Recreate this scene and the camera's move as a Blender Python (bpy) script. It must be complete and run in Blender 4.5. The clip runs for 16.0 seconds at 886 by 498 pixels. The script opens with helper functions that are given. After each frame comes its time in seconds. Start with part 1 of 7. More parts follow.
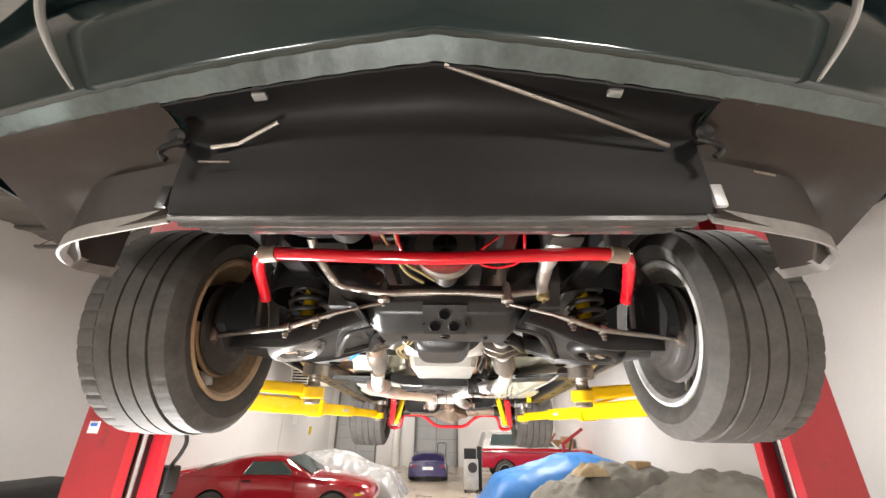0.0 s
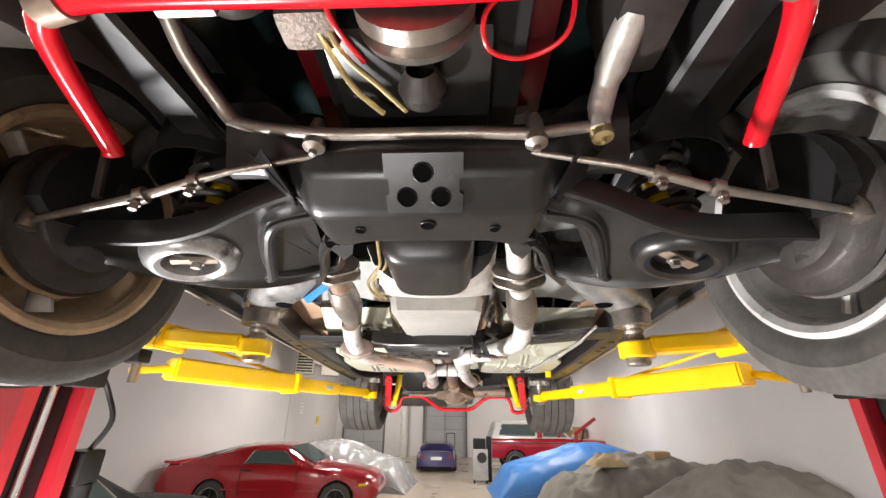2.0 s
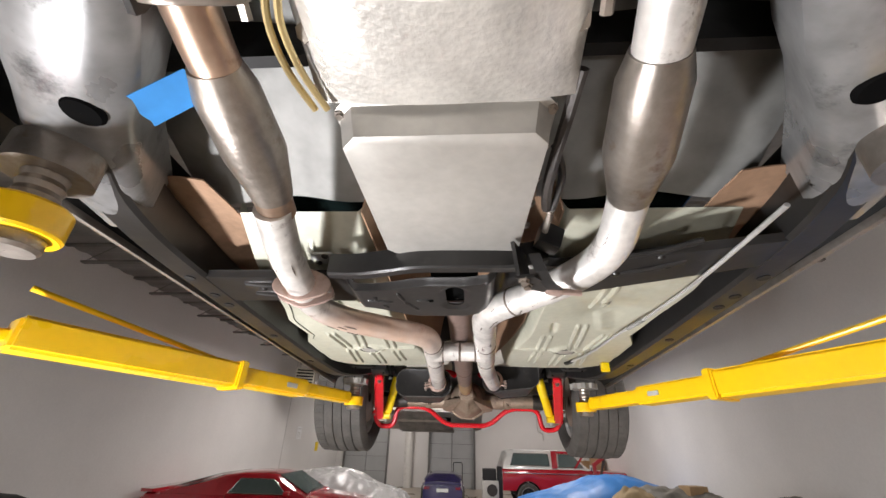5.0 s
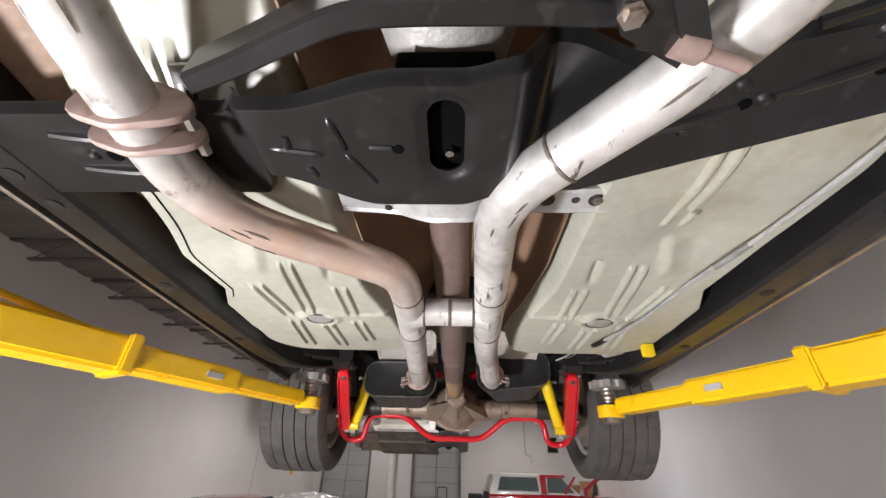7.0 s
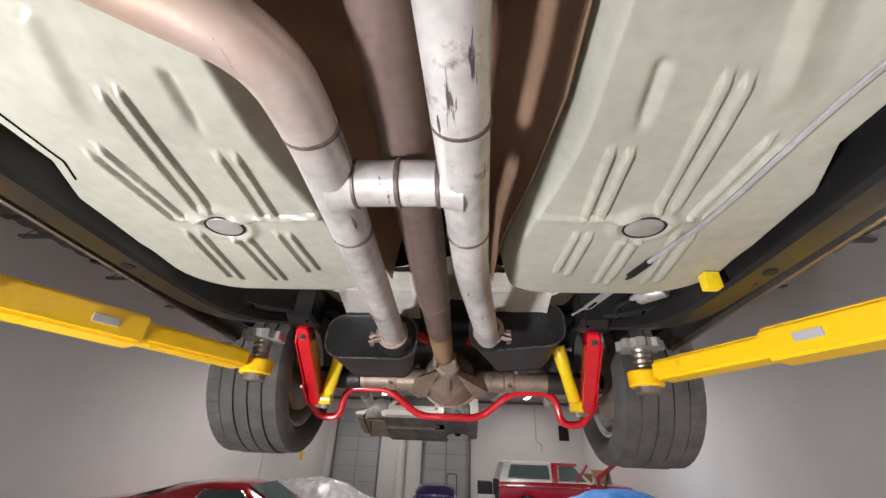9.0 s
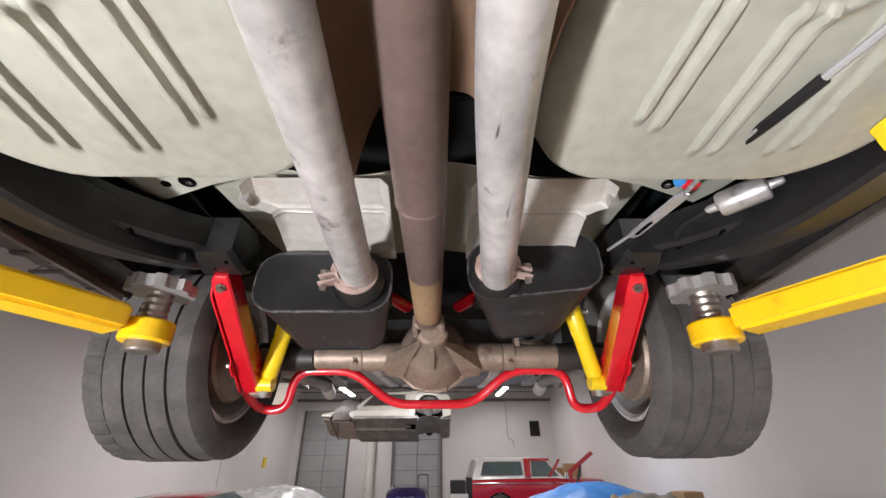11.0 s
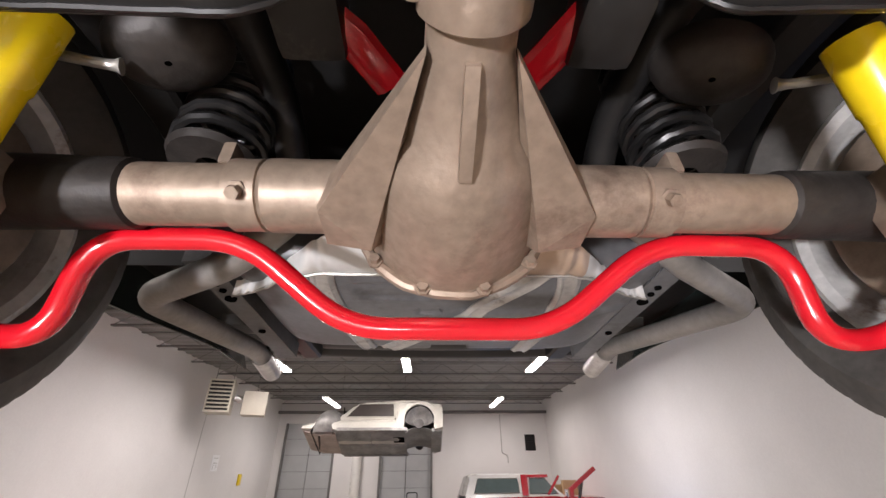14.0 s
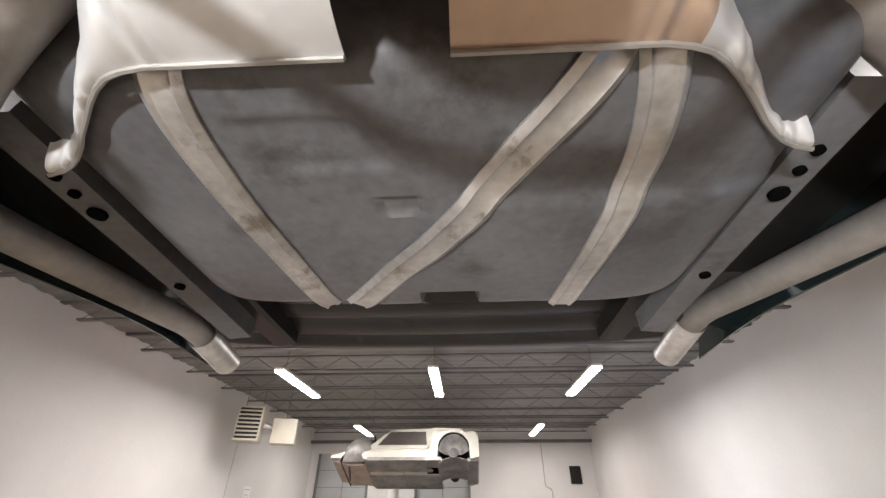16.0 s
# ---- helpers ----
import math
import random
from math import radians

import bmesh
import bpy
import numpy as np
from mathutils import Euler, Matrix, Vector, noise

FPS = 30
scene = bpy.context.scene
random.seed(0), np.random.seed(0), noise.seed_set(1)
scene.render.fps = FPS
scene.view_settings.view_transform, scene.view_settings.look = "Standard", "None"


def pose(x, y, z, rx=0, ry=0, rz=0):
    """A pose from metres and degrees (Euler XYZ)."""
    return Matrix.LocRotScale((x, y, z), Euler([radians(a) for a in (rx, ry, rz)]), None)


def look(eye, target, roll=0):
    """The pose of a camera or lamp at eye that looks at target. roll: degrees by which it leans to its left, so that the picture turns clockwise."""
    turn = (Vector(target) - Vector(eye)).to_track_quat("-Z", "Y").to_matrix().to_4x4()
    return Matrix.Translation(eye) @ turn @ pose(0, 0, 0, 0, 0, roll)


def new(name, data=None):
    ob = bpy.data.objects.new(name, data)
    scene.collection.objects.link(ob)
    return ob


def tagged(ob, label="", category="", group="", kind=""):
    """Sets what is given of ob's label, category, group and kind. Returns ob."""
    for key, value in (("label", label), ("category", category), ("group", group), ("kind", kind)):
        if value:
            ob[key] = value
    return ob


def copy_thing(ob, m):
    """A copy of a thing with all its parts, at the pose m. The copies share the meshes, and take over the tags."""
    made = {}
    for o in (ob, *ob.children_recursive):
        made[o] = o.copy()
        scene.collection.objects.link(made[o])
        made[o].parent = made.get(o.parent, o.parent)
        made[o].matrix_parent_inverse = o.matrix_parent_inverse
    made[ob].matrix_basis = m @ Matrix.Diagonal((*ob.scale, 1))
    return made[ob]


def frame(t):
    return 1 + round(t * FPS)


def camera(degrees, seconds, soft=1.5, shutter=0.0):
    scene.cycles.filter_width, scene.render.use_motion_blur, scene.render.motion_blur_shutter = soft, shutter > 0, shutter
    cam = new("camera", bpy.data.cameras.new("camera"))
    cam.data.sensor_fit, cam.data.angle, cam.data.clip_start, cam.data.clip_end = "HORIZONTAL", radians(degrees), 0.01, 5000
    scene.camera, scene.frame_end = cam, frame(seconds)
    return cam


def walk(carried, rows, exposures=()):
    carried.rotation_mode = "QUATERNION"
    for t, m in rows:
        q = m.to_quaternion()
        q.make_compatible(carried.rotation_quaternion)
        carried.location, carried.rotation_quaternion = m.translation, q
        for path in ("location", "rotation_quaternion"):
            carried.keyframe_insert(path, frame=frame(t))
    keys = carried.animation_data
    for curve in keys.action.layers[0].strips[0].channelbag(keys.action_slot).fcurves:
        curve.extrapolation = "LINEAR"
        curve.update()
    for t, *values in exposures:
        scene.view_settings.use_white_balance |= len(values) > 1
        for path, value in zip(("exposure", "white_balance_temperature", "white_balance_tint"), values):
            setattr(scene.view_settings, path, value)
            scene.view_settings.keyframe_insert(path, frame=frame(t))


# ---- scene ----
cam = camera(97.2, 16.0)
# seconds, place in metres, pitch up, roll, yaw in degrees
PATH = [
    (0.0, 0.0293, 0.178, 2.18, 23.79, -0.74, 1.44),
    (0.5, 0.0205, 0.2567, 2.1395, 21.74, -0.08, 0.82),
    (1.0, 0.0426, 0.4572, 2.1192, 21.55, 0.12, 2.0),
    (1.5, 0.0664, 0.6098, 2.1266, 22.08, -0.27, 3.04),
    (2.0, 0.0633, 0.732, 2.1088, 22.73, -0.76, 2.74),
    (2.5, 0.024, 0.8723, 2.0997, 23.63, -1.2, 2.24),
    (3.0, -0.0025, 1.0144, 2.1056, 24.33, -1.45, 1.85),
    (3.5, 0.0025, 1.1099, 2.0884, 24.66, -1.38, 2.48),
    (4.0, 0.0283, 1.2199, 2.0727, 25.13, -1.38, 3.66),
    (6.5, -0.0066, 1.9082, 2.0066, 28.14, -1.86, 2.76),
    (7.0, -0.0033, 2.0038, 2.0125, 29.0, -1.44, 1.56),
    (7.5, 0.01, 2.094, 2.0121, 29.67, -1.3, 1.7),
    (8.0, 0.0231, 2.2135, 2.0112, 29.35, -1.57, 2.06),
    (8.5, 0.0374, 2.3076, 2.006, 28.51, -1.73, 2.47),
    (9.0, 0.0724, 2.4183, 1.9987, 27.51, -2.03, 3.08),
    (11.5, 0.0069, 2.9825, 1.986, 27.6, 0.58, -1.24),
    (12.0, 0.0216, 3.1509, 1.9816, 27.94, 0.78, -0.8),
    (12.5, 0.046, 3.3029, 1.9849, 28.6, 0.49, -0.58),
    (13.0, 0.0301, 3.4209, 1.981, 29.24, -0.1, -0.61),
    (13.5, -0.0063, 3.601, 1.9747, 29.21, -0.5, -1.38),
    (14.0, -0.0321, 3.7486, 1.9794, 29.42, 0.4, -2.21),
    (14.5, -0.0322, 3.8418, 1.9683, 29.41, 0.48, -2.29),
    (15.0, -0.0037, 3.9547, 1.9651, 29.87, 0.89, -0.92),
    (15.5, 0.0288, 4.0878, 1.9708, 31.33, 0.91, 1.24),
    (16.0, 0.0494, 4.2106, 1.968, 33.18, -0.11, 2.79),
]
walk(cam, [(t, pose(x, y, z, 90 + p, r, w)) for t, x, y, z, p, r, w in PATH],
     [(0.0, 0.7, 6650, 10), (1.5, 0.35, 6600, 12), (3.0, 0.05, 6550, 12), (4.0, -0.2, 6550, 12), (6.5, -0.45, 6350, 14), (8.5, -0.5, 6300, 14),
      (11.5, -0.07, 6200, 16), (13.0, 0.21, 6450, 17), (14.5, 0.2, 6450, 15), (16.0, 0.5, 6450, 11)])

# ---------------------------------------------------------------- light
world = bpy.data.worlds.new("world")
world.use_nodes = True
world.node_tree.nodes["Background"].inputs[0].default_value = (0.75, 0.82, 0.9, 1)
world.node_tree.nodes["Background"].inputs[1].default_value = 0.04
scene.world = world
scene.view_settings.exposure = 0.0
TUBE_W = 2.44          # length of a ceiling strip lamp
TUBE_WATTS = 150.0
LAMP_Z = 4.30
UNSEEN_LAMPS = ((-1.24, 1.95, 0.95, (0.05, 2.7, 2.40), 112), (-0.55, -0.3, 0.22, (0.05, 3.0, 2.1), 30))

# ---------------------------------------------------------------- helpers
ROOM_Y, ROOM_L, ROOM_R, FRONT_Y, DECK = 23.5, -6.75, 5.55, -7.0, 4.88
CAR = pose(0, 0, 0.95546) @ pose(0, 0, 0, -3.3)      # car standing nose-up on the lift
BASE = Vector((0, 2.6, 1.55))
rnd = random.Random(7)


def material(name, color, rough=0.5, metal=0.0, var=0.12, scale=6.0, fine=60.0, bump=0.15, spots=None, coat=0.0, rough_var=0.12, emit=0.0, spec=0.5):
    """Base colour with stains at one scale and grain at another, uneven gloss, fine relief."""
    m = bpy.data.materials.new(name)
    m.use_nodes = True
    nt = m.node_tree
    n, l = nt.nodes, nt.links
    b = n["Principled BSDF"]
    b.inputs["Metallic"].default_value = metal
    b.inputs["Coat Weight"].default_value = coat
    b.inputs["Coat Roughness"].default_value = 0.08
    b.inputs["Specular IOR Level"].default_value = spec
    tc = n.new("ShaderNodeTexCoord")
    big = n.new("ShaderNodeTexNoise")
    big.inputs["Scale"].default_value, big.inputs["Detail"].default_value = scale, 6
    small = n.new("ShaderNodeTexNoise")
    small.inputs["Scale"].default_value, small.inputs["Detail"].default_value = fine, 4
    l.new(tc.outputs["Object"], big.inputs["Vector"])
    l.new(tc.outputs["Object"], small.inputs["Vector"])
    mixf = n.new("ShaderNodeMath")
    mixf.operation = "MULTIPLY_ADD"
    l.new(small.outputs["Fac"], mixf.inputs[0])
    mixf.inputs[1].default_value = 0.45
    l.new(big.outputs["Fac"], mixf.inputs[2])
    ramp = n.new("ShaderNodeValToRGB")
    c = Vector(color[:3])
    d, u = c * (1 - 1.6 * var), c * (1 + 0.9 * var)
    ramp.color_ramp.elements[0].position, ramp.color_ramp.elements[1].position = 0.45, 0.95
    ramp.color_ramp.elements[0].color = (*d, 1)
    ramp.color_ramp.elements[1].color = (*u, 1)
    l.new(mixf.outputs[0], ramp.inputs[0])
    out = ramp.outputs[0]
    if spots:
        col, amount, sc = spots
        sp = n.new("ShaderNodeTexNoise")
        sp.inputs["Scale"].default_value, sp.inputs["Detail"].default_value, sp.inputs["Roughness"].default_value = sc, 8, 0.7
        l.new(tc.outputs["Object"], sp.inputs["Vector"])
        sr = n.new("ShaderNodeValToRGB")
        sr.color_ramp.elements[0].position, sr.color_ramp.elements[1].position = 0.62 - amount * 0.3, 0.72 - amount * 0.2
        l.new(sp.outputs["Fac"], sr.inputs[0])
        mx = n.new("ShaderNodeMixRGB")
        mx.inputs[2].default_value = (*col, 1)
        l.new(sr.outputs[0], mx.inputs[0])
        l.new(out, mx.inputs[1])
        out = mx.outputs[0]
    l.new(out, b.inputs["Base Color"])
    rr = n.new("ShaderNodeMath")
    rr.operation = "MULTIPLY_ADD"
    l.new(big.outputs["Fac"], rr.inputs[0])
    rr.inputs[1].default_value = rough_var * 2
    rr.inputs[2].default_value = rough - rough_var
    l.new(rr.outputs[0], b.inputs["Roughness"])
    if bump:
        bp = n.new("ShaderNodeBump")
        bp.inputs["Strength"].default_value, bp.inputs["Distance"].default_value = bump, 0.004
        l.new(small.outputs["Fac"], bp.inputs["Height"])
        l.new(bp.outputs[0], b.inputs["Normal"])
    if emit:
        b.inputs["Emission Color"].default_value, b.inputs["Emission Strength"].default_value = (*color[:3], 1), emit
    return m


def put(name, bm, mat, parent=None, label="", smooth=True, at=None):
    me = bpy.data.meshes.new(name)
    bmesh.ops.recalc_face_normals(bm, faces=bm.faces)
    if smooth:
        for f in bm.faces:
            f.smooth = True
        for e in bm.edges:
            if len(e.link_faces) == 2 and e.calc_face_angle(0) > 0.6:
                e.smooth = False
    bm.to_mesh(me)
    bm.free()
    me.materials.append(mat)
    ob = new(name, me)
    if at is not None:
        ob.matrix_basis = at
    if parent:
        ob.parent = parent
    if label:
        ob["label"] = label
    return ob


def thing(name, label, category, m=Matrix(), group="", kind=""):
    ob = new(name)
    ob.empty_display_size = 0.2
    ob.matrix_basis = m
    return tagged(ob, label, category, group, kind)


car = thing("muscle_car", "dark green muscle car raised nose-up on a lift, underside exposed", "car", CAR @ Matrix.Translation(BASE))
OFF = Matrix.Translation(-BASE)
SHIFT = [0.0]      # metres by which a group of parts stands further back


def part(name, bm, mat, parent=None, label="", smooth=True):
    """A part of the car, in the car's own coordinates; a sub-part where a parent part is given."""
    if SHIFT[0]:
        bmesh.ops.translate(bm, vec=(0, SHIFT[0], 0), verts=bm.verts)
    if parent is None:
        return put(name, bm, mat, car, label, smooth, OFF)
    return put(name, bm, mat, parent, label, smooth)


def box(cx, cy, cz, sx, sy, sz, bev=0.0, rot=None, bm=None):
    t = bmesh.new()
    bmesh.ops.create_cube(t, size=1)
    bmesh.ops.scale(t, vec=(sx, sy, sz), verts=t.verts)
    if bev:
        bmesh.ops.bevel(t, geom=t.edges[:], offset=bev, segments=2, affect="EDGES", profile=0.7)
    m = Matrix.Translation((cx, cy, cz))
    if rot:
        m = m @ Euler([radians(a) for a in rot]).to_matrix().to_4x4()
    bmesh.ops.transform(t, matrix=m, verts=t.verts)
    return join(bm, t)


def join(bm, t):
    if bm is None:
        return t
    me = bpy.data.meshes.new("tmp")
    t.to_mesh(me)
    t.free()
    bm.from_mesh(me)
    bpy.data.meshes.remove(me)
    return bm


def spline(pts, per=6):
    """Points along a smooth curve through pts."""
    p = [Vector(q) for q in pts]
    if len(p) < 3:
        return p
    out = []
    for i in range(len(p) - 1):
        a, b, c, d = p[max(i - 1, 0)], p[i], p[i + 1], p[min(i + 2, len(p) - 1)]
        for k in range(per):
            t = k / per
            out.append(0.5 * ((2 * b) + (c - a) * t + (2 * a - 5 * b + 4 * c - d) * t * t + (3 * b - a - 3 * c + d) * t ** 3))
    return out + [p[-1]]


def filleted(pts, r, per=5):
    """A path of straight runs with rounded bends."""
    p = [Vector(q) for q in pts]
    out = [p[0]]
    for i in range(1, len(p) - 1):
        a, b, c = p[i - 1], p[i], p[i + 1]
        u, v = (a - b), (c - b)
        k = min(r, u.length * 0.48, v.length * 0.48)
        s, e = b + u.normalized() * k, b + v.normalized() * k
        for j in range(per + 1):
            t = j / per
            out.append(s * (1 - t) ** 2 + b * 2 * t * (1 - t) + e * t * t)
    return out + [p[-1]]


def tube(path, r, seg=14, bm=None, flat=1.0, cap=True):
    """A round bar along a path; r a number or one per point."""
    bm = bm or bmesh.new()
    path = [Vector(p) for p in path]
    rs = r if isinstance(r, (list, tuple)) else [r] * len(path)
    side = None
    rings = []
    for i, p in enumerate(path):
        d = (path[min(i + 1, len(path) - 1)] - path[max(i - 1, 0)]).normalized()
        if side is None:
            side = d.orthogonal().normalized() if abs(d.z) > 0.9 else d.cross(Vector((0, 0, 1))).normalized()
        side = (side - d * side.dot(d)).normalized()
        up = side.cross(d)
        rings.append([bm.verts.new(p + rs[i] * (side * math.cos(a) + up * flat * math.sin(a))) for a in (2 * math.pi * k / seg for k in range(seg))])
    for a, b in zip(rings, rings[1:]):
        for k in range(seg):
            bm.faces.new((a[k], a[(k + 1) % seg], b[(k + 1) % seg], b[k]))
    if cap:
        bm.faces.new(rings[0][::-1])
        bm.faces.new(rings[-1])
    return bm


def lathe(profile, seg=32, m=Matrix(), bm=None):
    """A turned form about its local z: profile of (radius, height)."""
    bm = bm or bmesh.new()
    rings = []
    for r, h in profile:
        rings.append([bm.verts.new(m @ Vector((max(r, 1e-4) * math.cos(2 * math.pi * k / seg), max(r, 1e-4) * math.sin(2 * math.pi * k / seg), h))) for k in range(seg)])
    for a, b in zip(rings, rings[1:]):
        for k in range(seg):
            bm.faces.new((a[k], a[(k + 1) % seg], b[(k + 1) % seg], b[k]))
    return bm


def along(a, b):
    """A frame at a whose z runs to b."""
    a, b = Vector(a), Vector(b)
    return Matrix.Translation(a) @ (b - a).to_track_quat("Z", "Y").to_matrix().to_4x4()


def rod(a, b, r, seg=12, bm=None, r2=None):
    return tube([a, b], [r, r2 if r2 else r], seg, bm)


def slab(poly, z0, z1, bm=None, m=Matrix()):
    """An outline in x, y made solid from z0 to z1, then placed by m."""
    bm = bm or bmesh.new()
    lo = [bm.verts.new(m @ Vector((x, y, z0))) for x, y in poly]
    hi = [bm.verts.new(m @ Vector((x, y, z1))) for x, y in poly]
    bm.faces.new(lo[::-1])
    bm.faces.new(hi)
    n = len(poly)
    for i in range(n):
        bm.faces.new((lo[i], lo[(i + 1) % n], hi[(i + 1) % n], hi[i]))
    return bm


def loft(sections, close=True, cap=True, bm=None):
    bm = bm or bmesh.new()
    rings = [[bm.verts.new(p) for p in s] for s in sections]
    n = len(rings[0])
    for a, b in zip(rings, rings[1:]):
        for k in range(n if close else n - 1):
            bm.faces.new((a[k], a[(k + 1) % n], b[(k + 1) % n], b[k]))
    if cap and close:
        bm.faces.new(rings[0][::-1])
        bm.faces.new(rings[-1])
    return bm


def sheet(f, nu, nv, thick=0.0, bm=None):
    """A surface f(u, v), u and v from 0 to 1, made thick downwards along its normals."""
    bm = bm or bmesh.new()
    g = [[bm.verts.new(f(i / nu, j / nv)) for j in range(nv + 1)] for i in range(nu + 1)]
    fs = [bm.faces.new((g[i][j], g[i + 1][j], g[i + 1][j + 1], g[i][j + 1])) for i in range(nu) for j in range(nv)]
    if thick:
        bmesh.ops.recalc_face_normals(bm, faces=fs)
        bmesh.ops.solidify(bm, geom=fs, thickness=thick)
    return bm


def mirror(bm):
    bmesh.ops.scale(bm, vec=(-1, 1, 1), verts=bm.verts)
    bmesh.ops.reverse_faces(bm, faces=bm.faces)
    return bm


def bolt(p, d, r=0.009, h=0.008, bm=None):
    """A hexagon bolt head with its washer at p, facing d."""
    d = Vector(d).normalized()
    p = Vector(p)
    return tube([p - d * 0.002, p + d * 0.002, p + d * 0.0022, p + d * h], [r * 1.5, r * 1.5, r, r], 6, bm)


def smooth01(t):
    t = min(max(t, 0.0), 1.0)
    return t * t * (3 - 2 * t)


# ---------------------------------------------------------------- materials
M_BLACK = material("black chassis paint", (0.012, 0.0115, 0.0115), 0.33, 0, 0.3, 7, 26, 0.14, ((0.03, 0.028, 0.027), 0.12, 16), rough_var=0.09, spec=0.5)
M_VOID = material("unlit inside", (0.004, 0.004, 0.004), 0.9, 0, 0.1, 8, 40, 0.0, spec=0.0)
M_SATIN = material("satin black paint", (0.016, 0.0155, 0.0155), 0.42, 0, 0.3, 8, 60, 0.08, ((0.06, 0.055, 0.05), 0.1, 14), spec=0.4)
M_FLAT = material("flat black plastic", (0.012, 0.0115, 0.0115), 0.55, 0, 0.2, 5, 60, 0.12, spec=0.3)
M_GREEN = material("dark green car paint", (0.018, 0.032, 0.032), 0.16, 0.1, 0.1, 3, 40, 0.03, coat=1.0)
M_GREENU = material("painted lip", (0.10, 0.125, 0.12), 0.45, 0, 0.25, 10, 90, 0.2)
M_RUBBER = material("tyre rubber", (0.075, 0.070, 0.064), 0.72, 0, 0.25, 14, 90, 0.12, ((0.095, 0.087, 0.078), 0.2, 9), spec=0.35)
M_STEEL = material("worn bare steel", (0.33, 0.295, 0.26), 0.38, 0.85, 0.22, 9, 70, 0.25, ((0.20, 0.13, 0.09), 0.12, 11))
M_PIPE = material("aluminised exhaust pipe", (0.66, 0.64, 0.61), 0.38, 0.5, 0.26, 7, 50, 0.1, ((0.20, 0.165, 0.14), 0.10, 12))
def scuffed(m, stretch, dark, amount):
    """Dark scuffs drawn out along the car's length."""
    nt = m.node_tree
    n, l = nt.nodes, nt.links
    b = n["Principled BSDF"]
    was = b.inputs["Base Color"].links[0].from_socket
    tc = n.new("ShaderNodeTexCoord")
    mp = n.new("ShaderNodeMapping")
    mp.inputs["Scale"].default_value = stretch
    sp = n.new("ShaderNodeTexNoise")
    sp.inputs["Scale"].default_value, sp.inputs["Detail"].default_value, sp.inputs["Roughness"].default_value = 1.0, 7, 0.65
    ra = n.new("ShaderNodeValToRGB")
    ra.color_ramp.elements[0].position, ra.color_ramp.elements[1].position = 0.66 - amount, 0.69 - amount
    mx = n.new("ShaderNodeMixRGB")
    mx.inputs[2].default_value = (*dark, 1)
    l.new(tc.outputs["Object"], mp.inputs["Vector"])
    l.new(mp.outputs[0], sp.inputs["Vector"])
    l.new(sp.outputs["Fac"], ra.inputs[0])
    l.new(ra.outputs[0], mx.inputs[0])
    l.new(was, mx.inputs[1])
    l.new(mx.outputs[0], b.inputs["Base Color"])


M_PIPEL = material("aluminised pipe with a copper heat bloom", (0.66, 0.64, 0.61), 0.36, 0.55, 0.26, 7, 50, 0.1, ((0.20, 0.165, 0.14), 0.10, 12))


def bloomed(m, colour, y0, y1, soft):
    """A stain that comes and goes along the car's length."""
    nt = m.node_tree
    n, l = nt.nodes, nt.links
    b = n["Principled BSDF"]
    was = b.inputs["Base Color"].links[0].from_socket
    tc = n.new("ShaderNodeTexCoord")
    sx = n.new("ShaderNodeSeparateXYZ")
    l.new(tc.outputs["Object"], sx.inputs[0])
    ups = []
    for a, c in ((y0 - soft, y0 + soft), (y1 + soft, y1 - soft)):
        mr = n.new("ShaderNodeMapRange")
        mr.interpolation_type = "SMOOTHSTEP"
        mr.inputs["From Min"].default_value, mr.inputs["From Max"].default_value = min(a, c), max(a, c)
        mr.inputs["To Min"].default_value, mr.inputs["To Max"].default_value = (0, 1) if a < c else (1, 0)
        l.new(sx.outputs["Y"], mr.inputs["Value"])
        ups.append(mr.outputs[0])
    sp = n.new("ShaderNodeTexNoise")
    sp.inputs["Scale"].default_value, sp.inputs["Detail"].default_value = 11, 4
    l.new(tc.outputs["Object"], sp.inputs["Vector"])
    mu = n.new("ShaderNodeMath")
    mu.operation = "MULTIPLY"
    l.new(ups[0], mu.inputs[0])
    l.new(ups[1], mu.inputs[1])
    mv = n.new("ShaderNodeMath")
    mv.operation = "MULTIPLY"
    l.new(mu.outputs[0], mv.inputs[0])
    l.new(sp.outputs["Fac"], mv.inputs[1])
    mw = n.new("ShaderNodeMath")
    mw.operation, mw.inputs[1].default_value, mw.use_clamp = "MULTIPLY", 1.5, True
    l.new(mv.outputs[0], mw.inputs[0])
    mx = n.new("ShaderNodeMixRGB")
    mx.inputs[2].default_value = (*colour, 1)
    l.new(mw.outputs[0], mx.inputs[0])
    l.new(was, mx.inputs[1])
    l.new(mx.outputs[0], b.inputs["Base Color"])


for m_ in (M_PIPE, M_PIPEL):
    scuffed(m_, (60, 6, 60), (0.13, 0.11, 0.10), 0.015)
bloomed(M_PIPEL, (0.62, 0.42, 0.31), 2.34, 2.62, 0.10)
M_COPPER = material("heat-tinted pipe", (0.50, 0.36, 0.27), 0.33, 0.85, 0.2, 8, 50, 0.12, ((0.25, 0.15, 0.10), 0.12, 10))
M_ALU = material("cast aluminium", (0.60, 0.58, 0.54), 0.42, 0.6, 0.15, 12, 110, 0.35)
M_SILVER = material("silver painted steel", (0.50, 0.50, 0.49), 0.38, 0.5, 0.15, 10, 80, 0.15)
M_RIM = material("grey steel wheel", (0.60, 0.59, 0.57), 0.42, 0.3, 0.2, 12, 70, 0.2, ((0.20, 0.12, 0.07), 0.12, 9))
